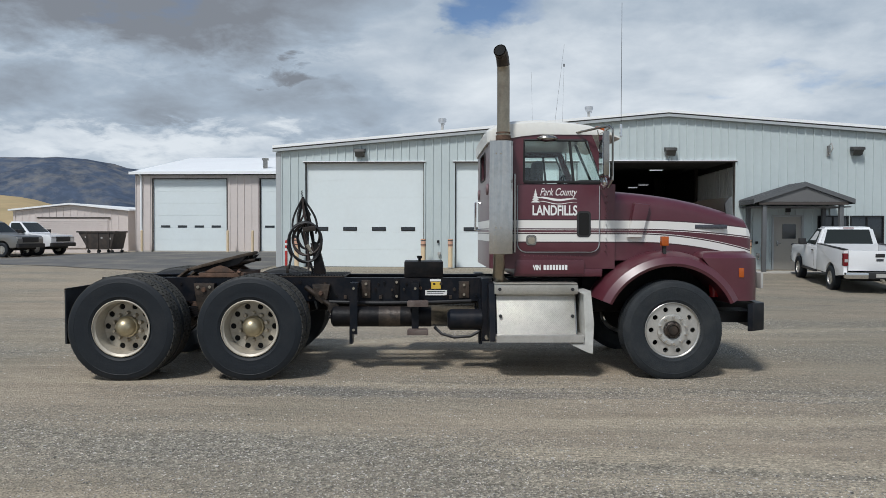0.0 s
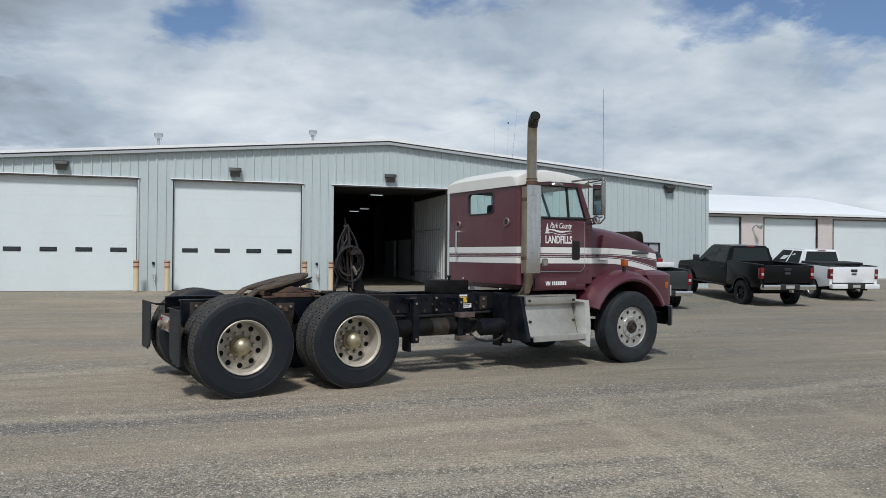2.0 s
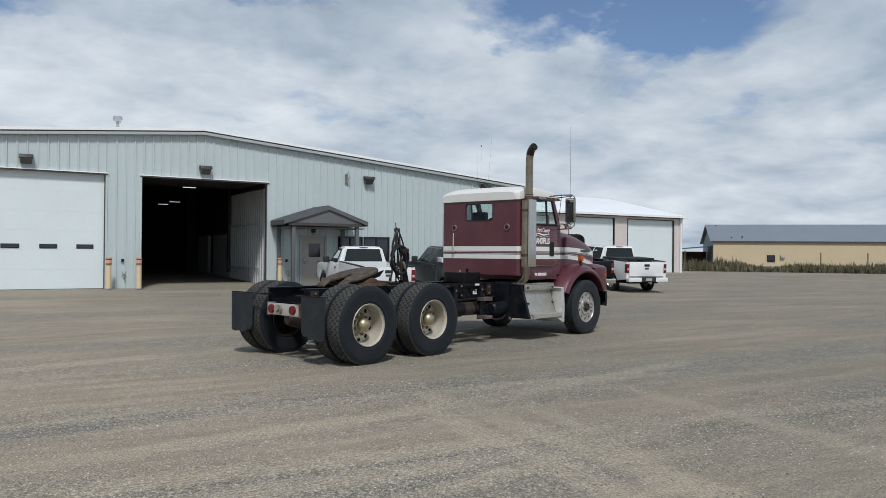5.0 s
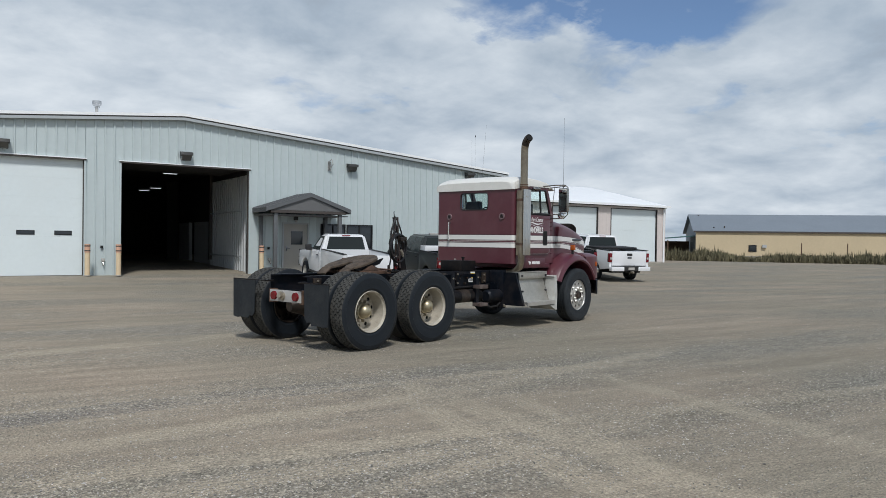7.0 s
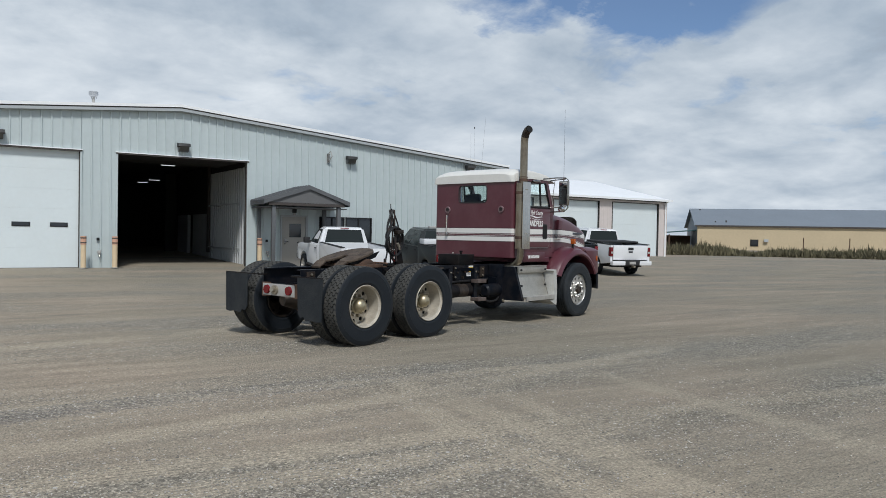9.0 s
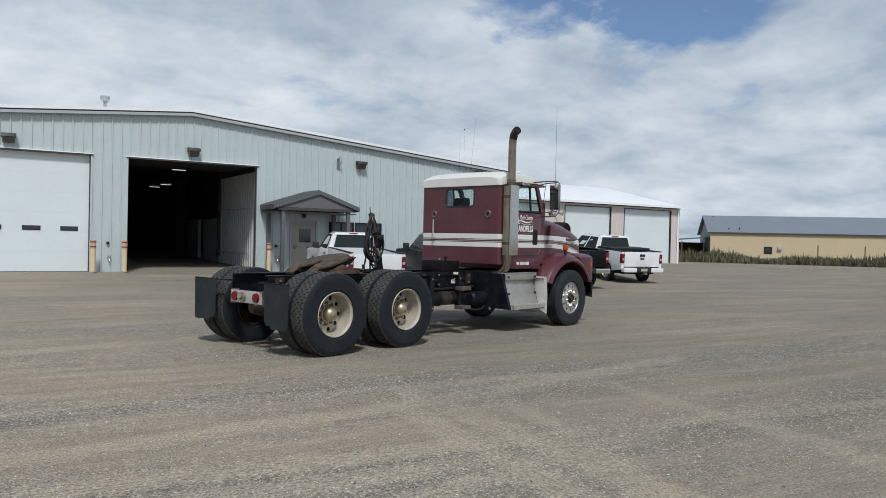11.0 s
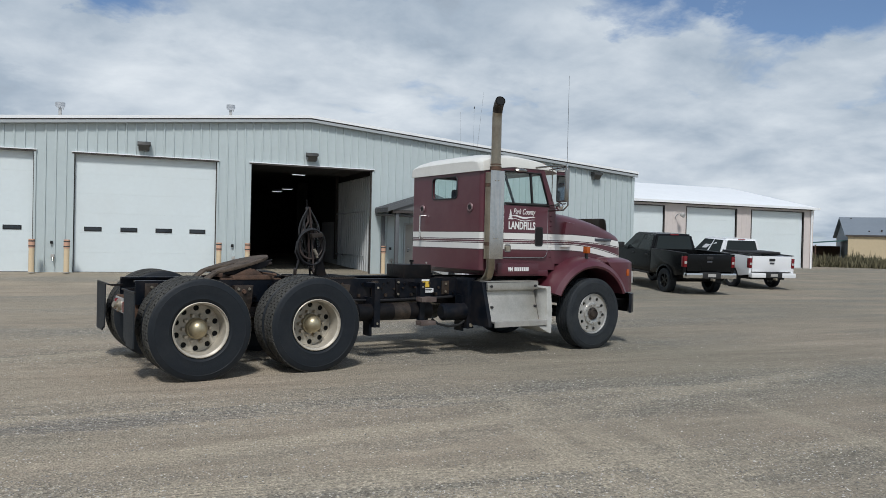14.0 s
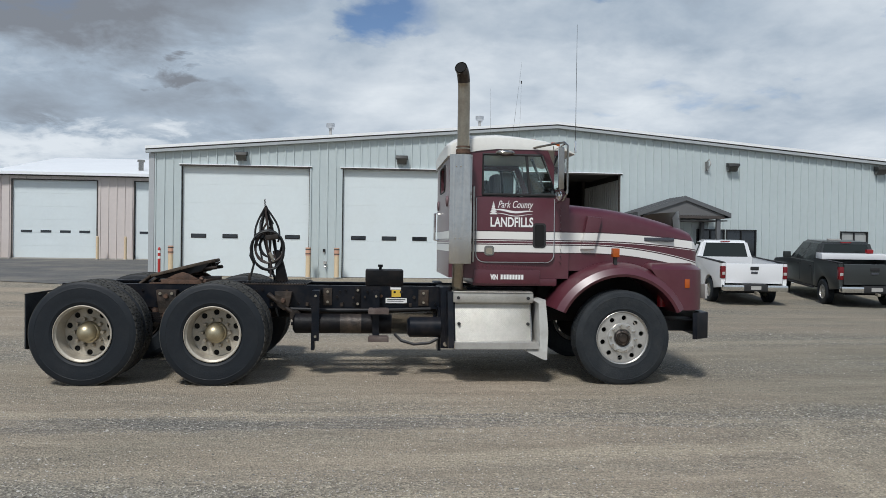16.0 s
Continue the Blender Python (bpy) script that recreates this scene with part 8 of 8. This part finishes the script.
    for i, j in ((3, 0), (2, 1)):
        if crew:
            pane("side_window", c3(lo[i], belt), c3(lo[j], belt), c3(hi[j], top), c3(hi[i], top), 0.06, 0.44, 0.08, 0.88)
            pane("side_window", c3(lo[i], belt), c3(lo[j], belt), c3(hi[j], top), c3(hi[i], top), 0.49, 0.93, 0.08, 0.88)
        else:
            pane("side_window", c3(lo[i], belt), c3(lo[j], belt), c3(hi[j], top), c3(hi[i], top), 0.20, 0.92, 0.08, 0.88)
    part("brake_lamp", B((cab0 + 0.05, cab0 + 0.10, -0.16, 0.16, top - 0.045, top - 0.012), bevel=0.006), M["redlens"], cab)
    if tail == "white":
        part("bed_cover", B((-0.35, cab0 - 0.06, -W + 0.03, W - 0.03, 1.376, 1.45), bevel=0.02), M["plastic"], t, "black folding bed cover")
    if not crew and not dark_trim:
        bm = bmesh.new()
        for yy in (-0.42, 0.42):
            box(bm, nose + 0.12, nose + 0.20, yy - 0.03, yy + 0.03, 0.45, 1.22, 0.01)
        for zz in (0.62, 0.86, 1.12):
            tube(bm, [(nose + 0.02, -0.98, zz), (nose + 0.16, -0.80, zz), (nose + 0.17, 0.80, zz), (nose + 0.02, 0.98, zz)], 0.028, 8)
        for yy in (-0.93, 0.93):
            box(bm, nose + 0.02, nose + 0.09, yy - 0.03, yy + 0.03, 0.55, 1.16, 0.01)
        part("brush_guard", bm, M["plastic"], t, "black tubular brush guard")
    if toolbox:
        part("tool_box", B((cab0 - 0.62, cab0 - 0.12, -W + 0.02, W - 0.02, 1.38, 1.56), bevel=0.015), M["car_white"], t, "white tool box across the bed")
        part("fuel_can", B((cab0 - 0.46, cab0 - 0.30, -0.62, -0.42, 1.56, 1.69), bevel=0.03), M["redlens"], t, "red fuel can")
        part("roof_light_bar", B((cab1 - 1.3, cab1 - 1.15, -0.2, 0.2, top, top + 0.06), bevel=0.01), M["lens"], t)
    # chassis and wheels
    part("underbody", B((-0.95, nose - 0.25, -0.75, 0.75, 0.40 + L, 0.60 + L)), M["hole"], t)
    for cx in (0, wb):
        part("axle", C(((cx, -0.85, 0.40 + L * 0.3), (cx, 0.85, 0.40 + L * 0.3), 0.06)), M["black"], t)
    R = 0.385 + L * 0.35
    for cx in (0, wb):
        for s in (-1, 1):
            w = child("wheel", PICK_RIM_DARK if flare else PICK_RIM, t, pose(cx, s * 0.90, R, 0, 0, 0 if s < 0 else 180), "spoked wheel")
            w.scale = (R / 0.40,) * 3
            child("tyre", PICK_TYRE, w)
    return t


def pick_meshes():
    ty = tyre_mesh(0.40, 0.25, False)
    bm = bmesh.new()
    lathe(bm, [(0.212, -0.115), (0.225, -0.11), (0.215, -0.09), (0.205, 0.0), (0.22, 0.11)], 32)
    for k in range(6):
        m = Matrix.Rotation(2 * math.pi * k / 6, 4, "Y")
        box(bm, -0.032, 0.032, -0.09, -0.06, 0.04, 0.21, m=m)
    lathe(bm, [(0.0, -0.10), (0.06, -0.10), (0.07, -0.085), (0.07, -0.05)], 20)
    lathe(bm, [(0.0, -0.03), (0.205, -0.03)], 24)
    return ty, mesh_of(bm, "rim", M["alloy"])


PICK_TYRE, PICK_RIM = pick_meshes()
PICK_RIM_DARK = PICK_RIM.copy()
PICK_RIM_DARK.materials[0] = M["car_black"]
pickup(10.75, 22.4, 84, M["car_white"], "white regular-cab pickup parked facing the shop", crew=False, wb=3.38, size=0.92)
pickup(14.05, 21.9, 80, M["car_grey"], "dark grey crew-cab pickup with a white tool box", crew=True, toolbox=True, wb=3.65, size=0.95)
pickup(19.0, 22.1, 82, M["car_black"], "black lifted crew-cab pickup with wide flares", crew=True, dark_trim=True, flare=True, wb=3.9, lift=0.14)
pickup(23.8, 23.9, 80, M["car_white"], "white extended-cab pickup with a white bumper", crew=True, tail="white", wb=3.65)
pickup(-28.9, 39.07, -6, M["car_silver"], "silver-grey pickup with a black front bumper", crew=True, dark_trim=True, wb=3.6)
pickup(-28.4, 41.6, -6, M["car_white"], "white pickup with a black front bumper", crew=False, dark_trim=True, wb=3.4)


# ---- loose stones ----
def build_stones():
    rng = random.Random(11)
    verts, faces = [], []
    base_v = [(0, 0, 0.6), (0.9, 0, 0), (0.25, 0.85, 0), (-0.75, 0.5, 0.05), (-0.7, -0.55, 0), (0.3, -0.8, 0.04), (0, 0, -0.4)]
    base_f = [(0, 1, 2), (0, 2, 3), (0, 3, 4), (0, 4, 5), (0, 5, 1), (6, 2, 1), (6, 3, 2), (6, 4, 3), (6, 5, 4), (6, 1, 5)]
    for k in range(110000):
        a = radians(rng.uniform(14, 132))
        d = 3.0 + 15 * rng.random() ** 1.35
        x, y = d * math.cos(a), d * math.sin(a)
        stray = noise.noise(Vector((x * 0.9, y * 2.6, 0.0)))
        heap = abs(y - (7.28 + 0.033 * (x - 0.7))) < 0.32 + 0.2 * stray and -3.4 < x < 4.8
        if not heap and lane_wave(x, y) + 1.4 * stray > rng.uniform(-1.3, 0.9) and rng.random() < 0.86:
            continue
        if (abs(x - 3.82) < 0.22 or abs(x - 5.85) < 0.2 or abs(y - 5.12) < 0.2 and 0.6 < x < 3.8) and 3.2 < y < 6.4 and rng.random() < 0.85:
            continue
        s = rng.uniform(0.0032, 0.0085) * (rng.uniform(1.3, 1.8) if rng.random() < 0.06 else 1)
        c, sn = math.cos(rng.uniform(0, 6.3)), math.sin(rng.uniform(0, 6.3))
        n0 = len(verts)
        for vx, vy, vz in base_v:
            j = rng.uniform(0.75, 1.25)
            verts.append((x + s * j * (vx * c - vy * sn), y + s * j * (vx * sn + vy * c), ground_z(x, y) + s * (vz + 0.25)))
        faces += [tuple(n0 + i for i in f) for f in base_f]
    me = bpy.data.meshes.new("loose_stones")
    me.from_pydata(verts, [], faces)
    me.materials.append(M["pebble"])
    tagged(new("loose_stones", me), "scattered pale gravel stones on the yard", "gravel", kind="stuff")


build_stones()


# ---- what moves ----
def truck_at(t):
    """Smooth place of the truck between the rows."""
    r = TRUCK_PATH
    i = max(k for k in range(len(r) - 1) if r[k][0] <= t + 1e-6)
    t0, t1 = r[i][0], r[i + 1][0]
    u = (t - t0) / (t1 - t0)
    out = []
    for c in (1, 2, 3):
        s0 = (r[i + 1][c] - r[i - 1][c]) / (r[i + 1][0] - r[i - 1][0]) if i > 0 else (r[i + 1][c] - r[i][c]) / (t1 - t0)
        s1 = (r[i + 2][c] - r[i][c]) / (r[i + 2][0] - r[i][0]) if i + 2 < len(r) else (r[i + 1][c] - r[i][c]) / (t1 - t0)
        h = t1 - t0
        out.append((2 * u ** 3 - 3 * u * u + 1) * r[i][c] + (u ** 3 - 2 * u * u + u) * h * s0 + (3 * u * u - 2 * u ** 3) * r[i + 1][c] + (u ** 3 - u * u) * h * s1)
    return out


def motions():
    times = [0.25 * k for k in range(65)]
    places = [truck_at(t) for t in times]
    walk(truck, [(t, pose(x, y, TRUCK_Z, 0, 0, a)) for t, (x, y, a) in zip(times, places)])
    run, way = [0.0], 0.0
    for p, q in zip(places, places[1:]):
        a = radians((p[2] + q[2]) / 2)
        way += (q[0] - p[0]) * math.cos(a) + (q[1] - p[1]) * math.sin(a)
        run.append(way)
    for w, x, y, r, turned, inner in WHEELS:
        flip = 180 if (turned != inner) else 0
        sign = -1 if flip else 1
        walk(w, [(t, Matrix.Translation((x, y, r)) @ Matrix.Rotation(radians(flip), 4, "Z") @ Matrix.Rotation(sign * s / r, 4, "Y")) for t, s in zip(times, run)])


motions()
